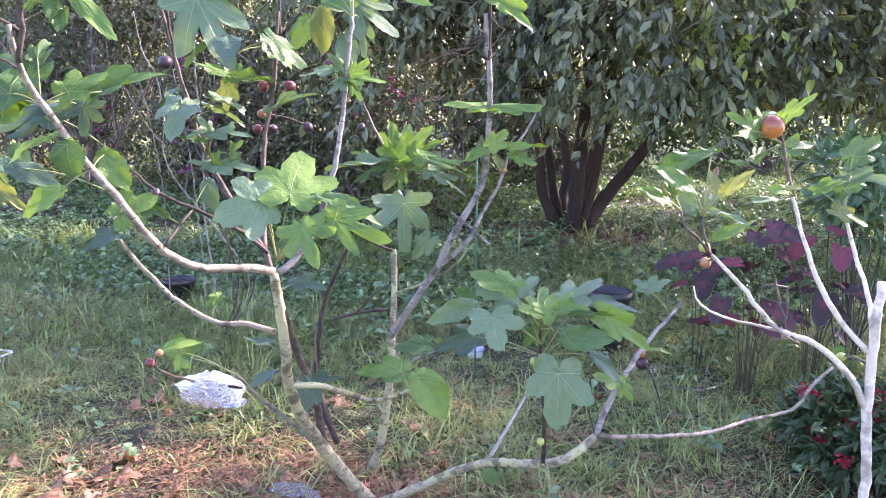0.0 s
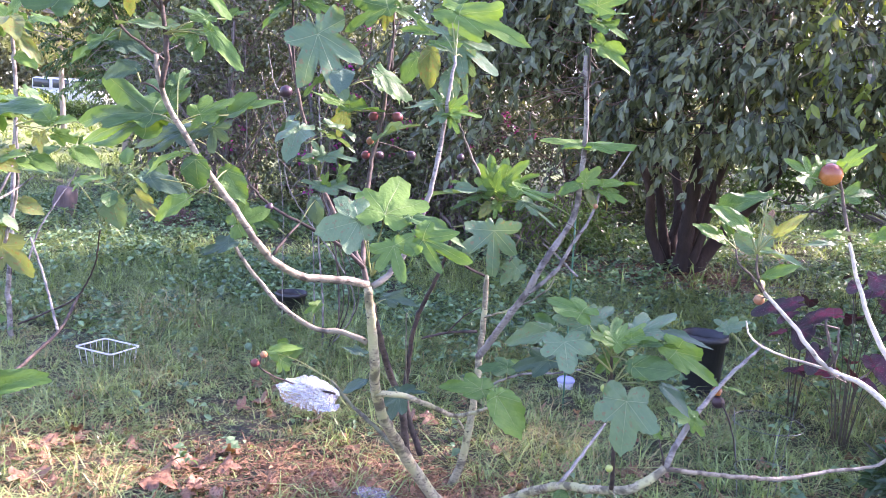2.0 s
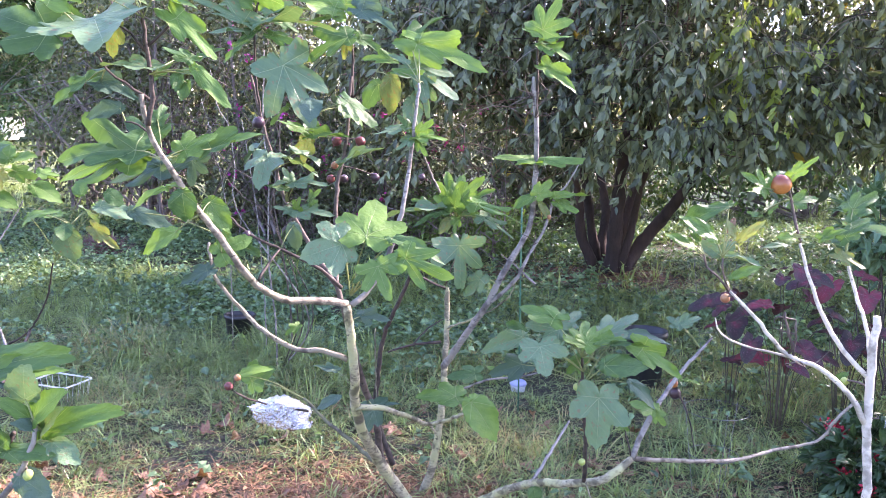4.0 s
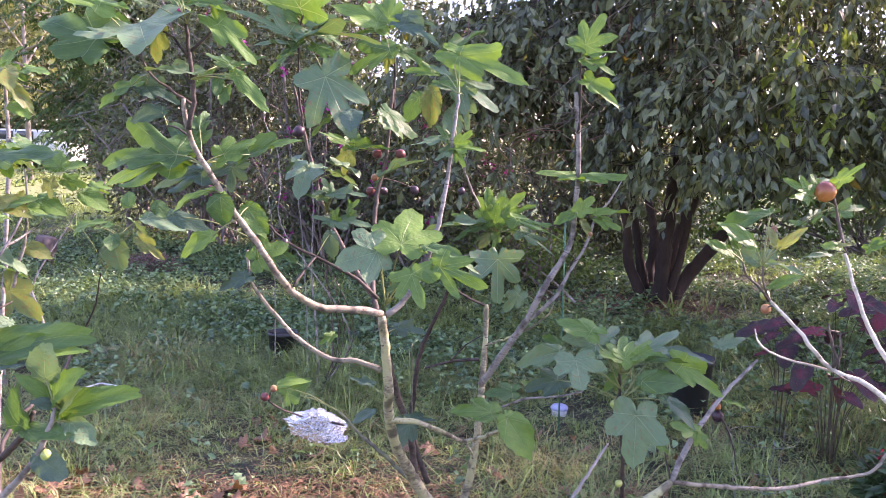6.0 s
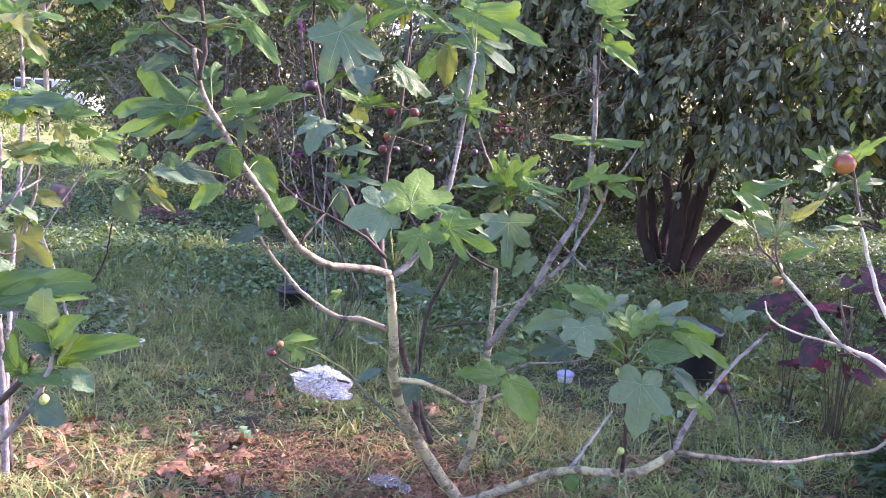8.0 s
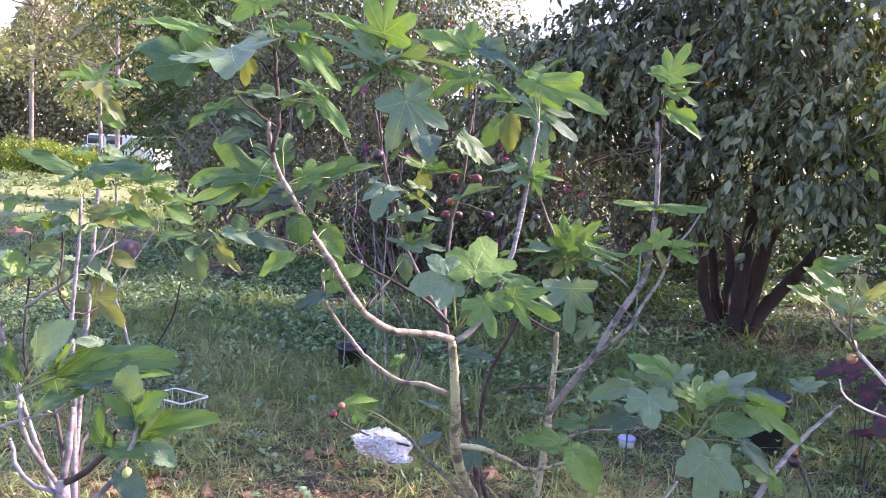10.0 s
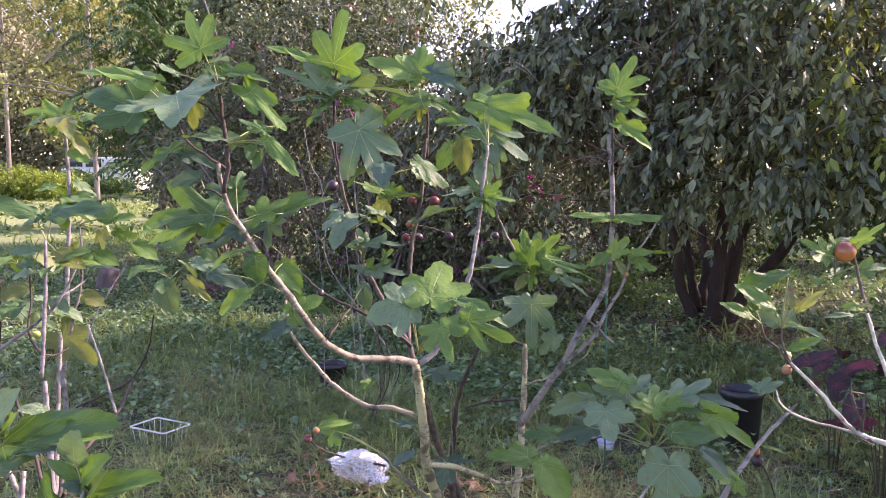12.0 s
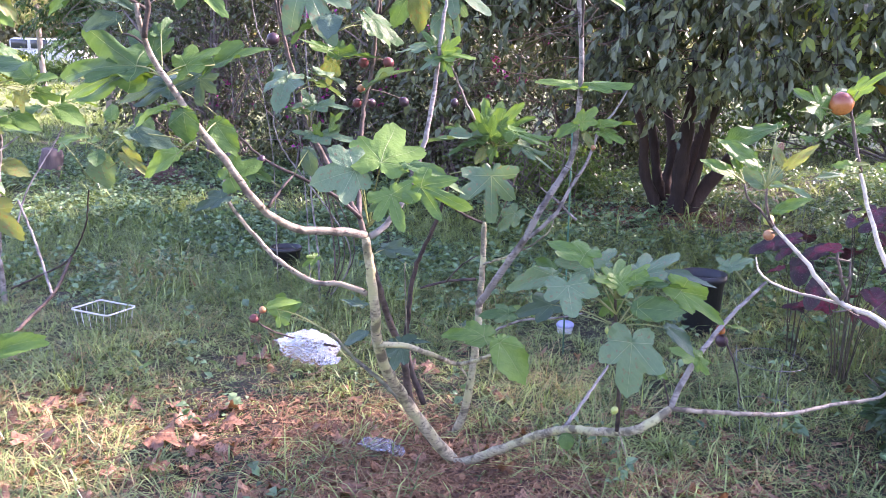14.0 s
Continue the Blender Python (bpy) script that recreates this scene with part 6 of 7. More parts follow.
# ---- distance ----
def far_tree(at, height, spread, seed, mat_leaf, label, n=13000, size=0.21):
    """A full-grown tree in the distance: trunk, limbs, a crown of clumps with gaps."""
    g = np.random.default_rng(seed)
    ob = thing("tree", at, label, "tree", "trees in the distance")
    base = np.array(at, float)
    top = base + (g.normal(0, 0.4), g.normal(0, 0.4), height * 0.75)
    trunk = soft((base - (0, 0, 0.1), base + (top - base) * 0.5 + g.normal(0, 0.15, 3), top), 0.5)
    part("trunk", tube(trunk, np.linspace(height * 0.0075, height * 0.003, len(trunk)), 9, 0.04, g), M_FARBARK, ob)
    pts, d = [], []
    for _ in range(16):
        s = trunk[g.integers(len(trunk) // 3, len(trunk))]
        e = s + g.normal(0, 1, 3) * spread * (0.5, 0.5, 0.25) + (0, 0, height * 0.12)
        line = soft((s, (s + e) / 2 + (0, 0, 0.2), e), 0.5)
        part("limb", tube(line, np.linspace(height * 0.003, height * 0.001, len(line)), 5), M_FARBARK, ob)
        p, q = ball_points(g, n // 16, e, np.array((0.34, 0.34, 0.2)) * spread * g.uniform(0.6, 1.2), 0.2)
        pts.append(p), d.append(q)
    p, d = np.vstack(pts), np.vstack(d)
    k = len(p)
    L = size * g.uniform(0.5, 1.4, k)
    cloud = leaf_cloud(p, d + g.normal(0, 0.7, (k, 3)), g.normal(0, 0.6, (k, 3)) + (0, 0, 0.6), L, L * 0.5, far=True)
    attach(new("crown", big_mesh("crown", *cloud, mat_leaf)), ob)
    return ob


M_FARBARK = plain("grey_tree_bark", (0.12, 0.10, 0.085), (0.36, 0.31, 0.27), 0.9, 6, 0.5, 0.02)


def feathery_tree(at, height, spread, seed, mat_leaf, label):
    """A tree of drooping pinnate fronds: each a thin rib with pairs of narrow leaflets."""
    g = np.random.default_rng(seed)
    ob = thing("tree", at, label, "tree", "trees in the distance")
    base = np.array(at, float)
    ribs, pos, run, nrm, size = [], [], [], [], []
    top = base + (0.2, 0, height * 0.85)
    trunk = soft((base - (0, 0, 0.1), (base + top) / 2 + (0.15, 0, 0), top), 0.4)
    part("trunk", tube(trunk, np.linspace(0.10, 0.04, len(trunk)), 9, 0.04, g), M_FARBARK, ob)
    for _ in range(26):
        s = trunk[g.integers(len(trunk) // 4, len(trunk))]
        d = g.normal(0, 1, 3) * (1, 1, 0.35)
        e = s + d / np.linalg.norm(d) * spread * g.uniform(0.35, 1.0) + (0, 0, height * 0.08)
        line = soft((s, (s + e) / 2 + (0, 0, 0.2), e), 0.4)
        part("limb", tube(line, np.linspace(0.035, 0.012, len(line)), 5), M_FARBARK, ob)
        for _ in range(36):
            r = line[g.integers(len(line) // 3, len(line))] + g.normal(0, 0.25, 3)
            a = g.uniform(0, 2 * np.pi)
            out, L = np.array((math.cos(a), math.sin(a), 0)), g.uniform(0.5, 0.95)
            t = np.linspace(0, 1, 11)[:, None]
            rib = r + out * L * t + np.array((0, 0, 1.0)) * L * (0.25 * t - 0.6 * t**2)
            ribs.append((rib[::5], 0.004))
            ahead = np.gradient(rib, axis=0)
            side = np.cross(ahead, (0, 0, 1.0))
            side /= np.linalg.norm(side, axis=1)[:, None] + 1e-9
            for k in (-1, 1):
                pos.append(rib[1:])
                run.append(side[1:] * k + ahead[1:] / np.linalg.norm(ahead[1:], axis=1)[:, None] * 0.7 - (0, 0, 0.25))
                nrm.append(np.tile((0, 0, 1.0), (10, 1)) + g.normal(0, 0.25, (10, 3)))
                size.append(np.full(10, 0.19) * g.uniform(0.7, 1.15, 10))
    pos, run, nrm, size = np.vstack(pos), np.vstack(run), np.vstack(nrm), np.concatenate(size)
    tagged(part("twig_mass", twig_mesh(ribs, 3), M_FARBARK, ob), kind="stuff")
    attach(new("crown", big_mesh("crown", *leaf_cloud(pos, run, nrm, size, size * 0.3, far=True), mat_leaf)), ob)
    return ob


M_FEATHER = foliage("feathery_leaf", (0.015, 0.045, 0.018), (0.12, 0.22, 0.075), 0.4, 0.3, 0.8)
feathery_tree((-9.2, 16, 0.4), 6.4, 2.3, 51, M_FEATHER, "dark green feathery tree beyond the hedge")
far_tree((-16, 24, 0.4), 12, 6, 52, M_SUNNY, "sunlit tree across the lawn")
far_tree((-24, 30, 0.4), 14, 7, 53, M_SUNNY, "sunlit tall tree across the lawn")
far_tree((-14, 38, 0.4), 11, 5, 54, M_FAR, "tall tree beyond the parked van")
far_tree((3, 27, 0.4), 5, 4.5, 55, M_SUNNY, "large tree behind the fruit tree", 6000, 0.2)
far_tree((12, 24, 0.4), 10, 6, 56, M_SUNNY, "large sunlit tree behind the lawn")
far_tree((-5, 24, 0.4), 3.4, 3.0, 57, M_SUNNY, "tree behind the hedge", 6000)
# stands out of view at the right, added only to shade the lawn
far_tree((11.5, 14.5, 0.4), 8.5, 5, 59, M_FAR, "unseen tree added to shade the lawn", 8000, 0.32)
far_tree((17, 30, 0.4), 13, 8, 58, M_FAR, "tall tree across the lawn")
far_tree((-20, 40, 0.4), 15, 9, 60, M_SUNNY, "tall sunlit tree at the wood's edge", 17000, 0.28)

# woods closing the view
gw = np.random.default_rng(61)
# leaf colours run from shade beneath the trees to sunlit tan
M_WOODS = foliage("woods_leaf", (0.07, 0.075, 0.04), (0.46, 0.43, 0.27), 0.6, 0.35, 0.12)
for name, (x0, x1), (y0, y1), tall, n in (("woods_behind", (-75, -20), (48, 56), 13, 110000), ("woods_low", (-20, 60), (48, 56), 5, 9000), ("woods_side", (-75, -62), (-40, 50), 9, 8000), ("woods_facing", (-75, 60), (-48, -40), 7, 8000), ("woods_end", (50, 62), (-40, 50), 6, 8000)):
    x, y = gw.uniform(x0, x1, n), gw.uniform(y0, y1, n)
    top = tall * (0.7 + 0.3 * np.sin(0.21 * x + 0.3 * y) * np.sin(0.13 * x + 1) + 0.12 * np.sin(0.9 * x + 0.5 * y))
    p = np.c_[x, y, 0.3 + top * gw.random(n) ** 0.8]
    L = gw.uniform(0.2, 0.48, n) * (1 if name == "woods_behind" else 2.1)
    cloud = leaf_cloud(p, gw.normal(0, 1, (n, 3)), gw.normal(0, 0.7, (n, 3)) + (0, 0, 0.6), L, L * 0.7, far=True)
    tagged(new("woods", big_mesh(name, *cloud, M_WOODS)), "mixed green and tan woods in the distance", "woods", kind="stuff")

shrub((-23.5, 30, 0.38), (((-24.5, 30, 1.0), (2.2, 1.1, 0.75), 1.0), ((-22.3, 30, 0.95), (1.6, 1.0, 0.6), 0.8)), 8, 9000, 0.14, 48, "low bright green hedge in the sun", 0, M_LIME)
shrub((-26.6, 39, 0.38), (((-27.4, 39, 1.0), (1.5, 0.8, 0.6), 1.0), ((-25.2, 39, 0.8), (1.3, 0.8, 0.4), 0.7)), 8, 8000, 0.13, 49, "green shrub before a parked van", 0, M_FAR)

# overhead cable between the trees
M_CABLE = plain("pale_cable_sheath", (0.5, 0.5, 0.5), (0.7, 0.7, 0.7), 0.4, 5, 0.05, 0.001)
line = soft(((-26.03, 30.00, 8.73), (-18.62, 23.50, 7.14), (-11.20, 17.00, 5.65)), 0.8)
cable = thing("overhead_cable", tuple(line[0]), "pale overhead cable strung between tall trees", "cable")
part("strand", tube(line, np.full(len(line), 0.02), 6), M_CABLE, cable)

# ---- things ----
M_BLACK = plain("black_plastic", (0.012, 0.012, 0.013), (0.03, 0.03, 0.032), 0.45, 30, 0.1, 0.001)
M_WHITE_WIRE = plain("white_coated_wire", (0.62, 0.60, 0.56), (0.82, 0.81, 0.78), 0.4, 40, 0.05, 0.001)
M_WIRE = plain("galvanised_wire", (0.10, 0.10, 0.10), (0.22, 0.22, 0.22), 0.5, 60, 0.1, 0.001, 0.6)
M_GREEN_STAKE = plain("green_coated_stake", (0.02, 0.09, 0.05), (0.05, 0.17, 0.10), 0.45, 40, 0.1, 0.001)
M_EARTH = plain("potting_soil", (0.02, 0.014, 0.010), (0.06, 0.04, 0.03), 0.95, 50, 0.6, 0.01)


def ring(r, at, wire, tilt=(0, 0), n=40):
    a = np.linspace(0, 2 * np.pi, n)
    line = np.c_[r * np.cos(a), r * np.sin(a), tilt[0] * np.cos(a) + tilt[1] * np.sin(a)] + np.array(at)
    return tube(line, np.full(n, wire), 6)


def rod(a, b, r, sides=6):
    line = np.linspace(np.array(a, float), np.array(b, float), 5)
    return tube(line, np.full(5, r), sides)


def plant_pot(at, r, h, label):
    """Nursery pot: tapered wall, rolled rim, soil inside."""
    ob = thing("plant_pot", at, label, "plant pot", "nursery pots on the lawn")
    prof = [(0.0, 0.0), (r * 0.78, 0.0), (r * 0.8, 0.01), (r * 0.97, h * 0.9), (r * 1.05, h * 0.9), (r * 1.07, h * 0.94), (r * 1.05, h), (r * 0.98, h), (r * 0.95, h * 0.85)]
    part("wall", lathe(prof, 28, at), M_BLACK, ob)
    part("soil", lathe([(r * 0.95, h * 0.86), (r * 0.5, h * 0.89), (0.0, h * 0.88)], 28, at), M_EARTH, ob, "dark potting soil")
    return ob


plant_pot((0.905, 4.62, 0.06), 0.118, 0.37, "black plastic nursery pot under the fig leaves")
plant_pot((-1.70, 5.2, 0.08), 0.10, 0.22, "small black plastic pot in the grass")

# wire basket
basket = thing("wire_basket", (-2.37, 4.095, 0.05), "shallow white wire basket lying in the grass", "basket")
BX, BY, BA = 0.135, 0.105, radians(-16)


def corner(u, v, z):
    return (-2.37 + math.cos(BA) * u * BX - math.sin(BA) * v * BY, 4.095 + math.sin(BA) * u * BX + math.cos(BA) * v * BY, z)


rim = [corner(u, v, 0.145) for u, v in ((-1, -0.9), (-0.9, -1), (0, -1), (0.9, -1), (1, -0.9), (1, 0), (1, 0.9), (0.9, 1), (0, 1), (-0.9, 1), (-1, 0.9), (-1, 0), (-1, -0.9))]
part("rim", tube(np.array(rim), np.full(len(rim), 0.005), 8), M_WHITE_WIRE, basket, "white coated rim")
for k in range(20):
    u = -1 + 2 * (k % 5 + 0.5) / 5
    uv = [(u, -1), (1, u), (u, 1), (-1, u)][k // 5]
    part("wire", rod(corner(*uv, 0.145), corner(uv[0] * 0.9, uv[1] * 0.9, 0.05), 0.0012), M_WHITE_WIRE, basket)

# garden stake and wire cages
stake = thing("garden_stake", (0.16, 4.2, 0.05), "thin green coated garden stake", "stake")
part("rod", rod((0.16, 4.2, 0.0), (0.14, 4.2, 1.2), 0.005), M_GREEN_STAKE, stake)


def cage(at, radii, heights, label):
    """Cone of wire for a young plant: hoops on three legs."""
    ob = thing("wire_cage", at, label, "plant support", "wire cages")
    for r, h in zip(radii, heights):
        part("hoop", ring(r, (at[0], at[1], at[2] + h), 0.0011), M_WIRE, ob)
    for k in range(3):
        a = 0.6 + k * 2.1
        part("leg", rod((at[0] + radii[0] * 0.6 * math.cos(a), at[1] + radii[0] * 0.6 * math.sin(a), at[2] - 0.02), (at[0] + radii[-1] * math.cos(a), at[1] + radii[-1] * math.sin(a), at[2] + heights[-1] + 0.03), 0.0011), M_WIRE, ob)
    return ob


cage((0.93, 3.15, 0.0), (0.10, 0.13), (0.26, 0.45), "thin galvanised wire cage in the grass")
cage((1.35, 4.7, 0.08), (0.12, 0.16, 0.2), (0.3, 0.6, 0.9), "galvanised wire cage beside the purple leaves")

# crumpled foil round a branch tip
def crumpled(size, at, seed, detail=4, amount=0.22, turn=0.0):
    """A crushed sheet wrapped into a bundle: sharp facets and folds."""
    g = np.random.default_rng(seed)
    bm = bmesh.new()
    bmesh.ops.create_icosphere(bm, subdivisions=detail, radius=1)
    folds = g.normal(size=(26, 3))
    folds /= np.linalg.norm(folds, axis=1)[:, None]
    cut = g.uniform(0.55, 0.95, 26)
    fine = g.normal(size=(60, 3)) * 11
    for v in bm.verts:
        d = np.array(v.co)
        r = min(1.0, float(np.min(np.where(folds @ d > 0.05, cut / np.maximum(folds @ d, 0.05), 9))))
        r *= 1 + amount * 0.28 * sum(abs(math.sin(float(k @ d) + i)) - 0.6 for i, k in enumerate(fine[:14])) / 3.5
        v.co = Vector(d * r)
    q = np.array(Matrix.Rotation(turn, 3, "Y"))
    out = np.array([v.co[:] for v in bm.verts]) * np.array(size) @ q.T + np.array(at), [tuple(v.index for v in f.verts) for f in bm.faces]
    bm.free()
    return out


M_FOIL = plain("aluminium_foil", (0.70, 0.70, 0.72), (0.95, 0.95, 0.96), 0.17, 55, 1.0, 0.03, 1.0)
foil = thing("foil_wrap", (-0.83, 3.0, 0.34), "crumpled shiny aluminium foil wrapped round a fig branch", "foil")
part("wrap", crumpled((0.135, 0.085, 0.082), (-0.84, 3.0, 0.41), 4, 5, 0.66, -0.05), M_FOIL, foil, smooth=False)
part("torn_edge", crumpled((0.06, 0.035, 0.016), (-0.755, 2.98, 0.365), 9, 4, 0.9, -0.1), M_FOIL, foil, smooth=False)


def clear_plastic():
    m, n, l, b = shader("clear_plastic_film")
    b.inputs["Base Color"].default_value = (0.86, 0.86, 0.9, 1)
    b.inputs["Roughness"].default_value, b.inputs["Transmission Weight"].default_value, b.inputs["IOR"].default_value = 0.18, 0.9, 1.15
    bump(n, l, b, grain(n, l, 50, 5), 0.8, 0.01)
    return m


M_CLEAR = clear_plastic()
bag = thing("plastic_bag", (-0.55, 2.98, 0.0), "crumpled clear plastic bag on the mulch", "plastic bag")
part("film", crumpled((0.075, 0.05, 0.03), (-0.56, 2.98, 0.035), 14, 4, 0.9), M_CLEAR, bag, smooth=False)
part("film", crumpled((0.04, 0.035, 0.02), (-0.475, 2.96, 0.025), 15, 4, 0.9), M_CLEAR, bag, smooth=False)
tag = thing("plastic_label", (0.872, 1.63, 0.90), "white plastic strip tied to the young fig's trunk", "label")
part("strip", crumpled((0.011, 0.003, 0.034), (0.873, 1.606, 0.955), 17, 3, 0.5), M_CLEAR, tag, smooth=False)

# small tub in the grass
M_BLUE = plain("blue_plastic", (0.24, 0.26, 0.44), (0.42, 0.44, 0.6), 0.4, 30, 0.1, 0.001)
M_MILK = plain("white_plastic", (0.5, 0.5, 0.54), (0.66, 0.66, 0.7), 0.4, 30, 0.1, 0.001)
tub = thing("plastic_tub", (0.165, 4.5, 0.06), "small white plastic tub with a blue domed lid", "tub")
part("wall", lathe([(0.0, 0.0), (0.036, 0.0), (0.04, 0.01), (0.045, 0.065), (0.046, 0.07)], 24, (0.165, 4.5, 0.045)), M_MILK, tub)
part("lid", lathe([(0.047, 0.058), (0.05, 0.062), (0.049, 0.072), (0.04, 0.082), (0.024, 0.087), (0.0, 0.088)], 24, (0.165, 4.5, 0.045)), M_BLUE, tub, "blue domed lid")


# purple leaves
def spotted():
    m, n, l, b = shader("caladium_leaf")
    out = n["Material Output"]
    uv = n.new("ShaderNodeTexCoord").outputs["UV"]
    vo = n.new("ShaderNodeTexVoronoi")
    vo.inputs["Scale"].default_value = 26
    l.new(uv, vo.inputs["Vector"])
    pick = n.new("ShaderNodeObjectInfo").outputs["Random"]
    c = ramp(n, l, pick, [(0.0, (0.026, 0.016, 0.014)), (0.5, (0.055, 0.016, 0.022)), (0.8, (0.11, 0.016, 0.03)), (1.0, (0.26, 0.028, 0.045))])
    spots = ramp(n, l, vo.outputs["Distance"], [(0.16, (1, 1, 1)), (0.3, (0, 0, 0))])
    dist = n.new("ShaderNodeVectorMath")
    dist.operation = "DISTANCE"
    dist.inputs[1].default_value = (0.5, 0.36, 0)
    l.new(uv, dist.inputs[0])
    c = mixed(n, l, ramp(n, l, dist.outputs["Value"], [(0.05, (0.6, 0.6, 0.6)), (0.24, (0, 0, 0))]), c, (0.22, 0.02, 0.045))
    c = mixed(n, l, mixed(n, l, 0.5, (0, 0, 0), spots), c, (0.40, 0.20, 0.24))
    edge = ramp(n, l, grain(n, l, 5, 3, "UV"), [(0.4, (0, 0, 0)), (0.7, (0.6, 0.6, 0.6))])
    c = mixed(n, l, edge, c, (0.035, 0.05, 0.03))
    l.new(c, b.inputs["Base Color"])
    b.inputs["Roughness"].default_value = 0.55
    tr = n.new("ShaderNodeBsdfTranslucent")
    l.new(c, tr.inputs[0])
    mx = n.new("ShaderNodeMixShader")
    mx.inputs[0].default_value = 0.3
    l.new(b.outputs[0], mx.inputs[1]), l.new(tr.outputs[0], mx.inputs[2]), l.new(mx.outputs[0], out.inputs[0])
    return m


M_CALA = spotted()
M_CALA_STALK = plain("dark_red_stalk", (0.03, 0.03, 0.016), (0.08, 0.06, 0.035), 0.5, 40, 0.1, 0.001)


def heart_mesh(v):
    """An arrow-shaped leaf 1 long: two rear lobes, a pointed tip, cupped along the rib."""
    a = np.linspace(-np.pi, np.pi, 49)[:-1]
    r = 0.34 + 0.36 * np.exp(-(a / 0.55) ** 2) + 0.10 * np.exp(-((np.abs(a) - 2.5) / 0.35) ** 2)
    r *= 1 - 0.75 * np.exp(-((np.abs(a) - np.pi) / 0.16) ** 2)
    verts = [(0.0, 0.3, 0.0)]
    for f in (0.35, 0.7, 1.0):
        for q, rad in zip(a, r):
            x, y = math.sin(q) * rad * f, 0.3 + math.cos(q) * rad * f
            verts.append((x, y, 0.25 * abs(x) - 0.22 * y * y + 0.03 * f * math.sin(6 * q + v)))
    m = len(a)
    faces = [(0, 1 + (j + 1) % m, 1 + j) for j in range(m)]
    for i in range(2):
        for j in range(m):
            k = (j + 1) % m
            faces.append((1 + i * m + j, 1 + i * m + k, 1 + (i + 1) * m + k, 1 + (i + 1) * m + j))
    me = mesh_of("leaf", verts, faces, M_CALA)
    uv = me.uv_layers.new(name="UVMap")
    co = np.array(verts)
    loops = np.empty(len(me.loops), np.int32)
    me.loops.foreach_get("vertex_index", loops)
    uv.data.foreach_set("uv", (co[loops][:, :2] + (0.5, 0.0)).ravel())
    return me


HEART = [heart_mesh(v) for v in range(3)]


def caladium(at, count, spread, height, seed):
    g = np.random.default_rng(seed)
    ob = thing("caladium", at, "purple and red spotted arrow-leaved garden plant", "plant", "purple-leaved plants")
    for i in range(count):
        a = i * 2.4 + g.uniform(-0.4, 0.4)
        out = np.array((math.cos(a), math.sin(a), 0.0))
        h = height * g.uniform(0.35, 1.0)
        end = np.array(at) + out * spread * g.uniform(0.3, 1.0) + (0, 0, h)
        line = soft((np.array(at) + out * 0.02, np.array(at) + (end - np.array(at)) * (0.4, 0.4, 0.7), end), 0.05)
        v = Vector((*(out[:2] * g.uniform(0.5, 1.0) + g.normal(0, 0.2, 2)), g.uniform(-0.65, 0.15))).normalized()
        n = (Vector((0, -0.45, 1)) - v * Vector((0, -0.45, 1)).dot(v)).normalized()
        L = g.uniform(0.10, 0.18)
        leaf = attach(new("leaf", HEART[i % 3]), ob)
        leaf.matrix_basis = Matrix.Translation(Vector(end) - v * L * 0.28) @ Matrix((v.cross(n), v, n)).transposed().to_4x4() @ Matrix.Diagonal((L, L, L, 1))
        part("leaf_stalk", tube(line, np.linspace(0.0026, 0.0016, len(line)), 6), M_CALA_STALK, leaf)
    return ob


caladium((1.47, 4.0, 0.04), 20, 0.27, 0.94, 71)
caladium((1.82, 4.1, 0.05), 17, 0.30, 0.84, 72)
caladium((1.33, 4.35, 0.06), 8, 0.18, 0.7, 73)

# red-flowered bush and broad bush
M_PENTAS = foliage("dark_bush_leaf", (0.022, 0.055, 0.022), (0.07, 0.13, 0.05), 0.4, 0.25, 4)
M_RED = foliage("red_petals", (0.28, 0.012, 0.03), (0.50, 0.03, 0.06), 0.6, 0.25, 9)
M_LANCE = foliage("blue_green_leaf", (0.055, 0.125, 0.07), (0.19, 0.31, 0.17), 0.36, 0.3, 3)


def bushlet(name, at, lumps, n, size, slim, mat_leaf, seed, label, heads=0):
    """A garden bush: stems, a mass of narrow leaves, small flower heads."""
    g = np.random.default_rng(seed)
    ob = thing(name, at, label, "bush")
    lines, pts, out = [], [], []
    for c, r in lumps:
        for _ in range(7):
            e = np.array(c) + g.normal(0, 0.5, 3) * np.array(r)
            lines.append((soft((np.array(at) + g.normal(0, 0.04, 3) * (1, 1, 0), (np.array(at) + e) / 2 + g.normal(0, 0.03, 3), e), 0.06), 0.005))
        p, d = ball_points(g, n // len(lumps) // 6, c, r, 0.35)
        pts.append(np.repeat(p, 6, 0)), out.append(np.repeat(d, 6, 0))
    p, d = np.vstack(pts), np.vstack(out)
    k = len(p)
    L = size * g.uniform(0.6, 1.3, k)
    for line, r in lines:
        part("stem", tube(line, np.linspace(r, r * 0.5, len(line)), 5), BARK["dark"], ob)
    attach(new("foliage", big_mesh("foliage", *leaf_cloud(p, d + g.normal(0, 0.8, (k, 3)), g.normal(0, 0.5, (k, 3)) + (0, 0, 0.9), L, L * slim), mat_leaf)), ob)
    for i in range(heads):
        c = p[g.integers(k)] + d[g.integers(k)] * 0.02 + (0, -0.03, 0.03)
        q = np.repeat(c[None], 34, 0) + g.normal(0, 0.017, (34, 3)) * (1, 1, 0.5)
        cloud = leaf_cloud(q, g.normal(0, 1, (34, 3)) + (0, 0, 0.8), g.normal(0, 1, (34, 3)), np.full(34, 0.019), np.full(34, 0.014))
        tagged(attach(new("flower_head", big_mesh("flower_head", *cloud, M_RED)), ob), "small red flower head")
    return ob


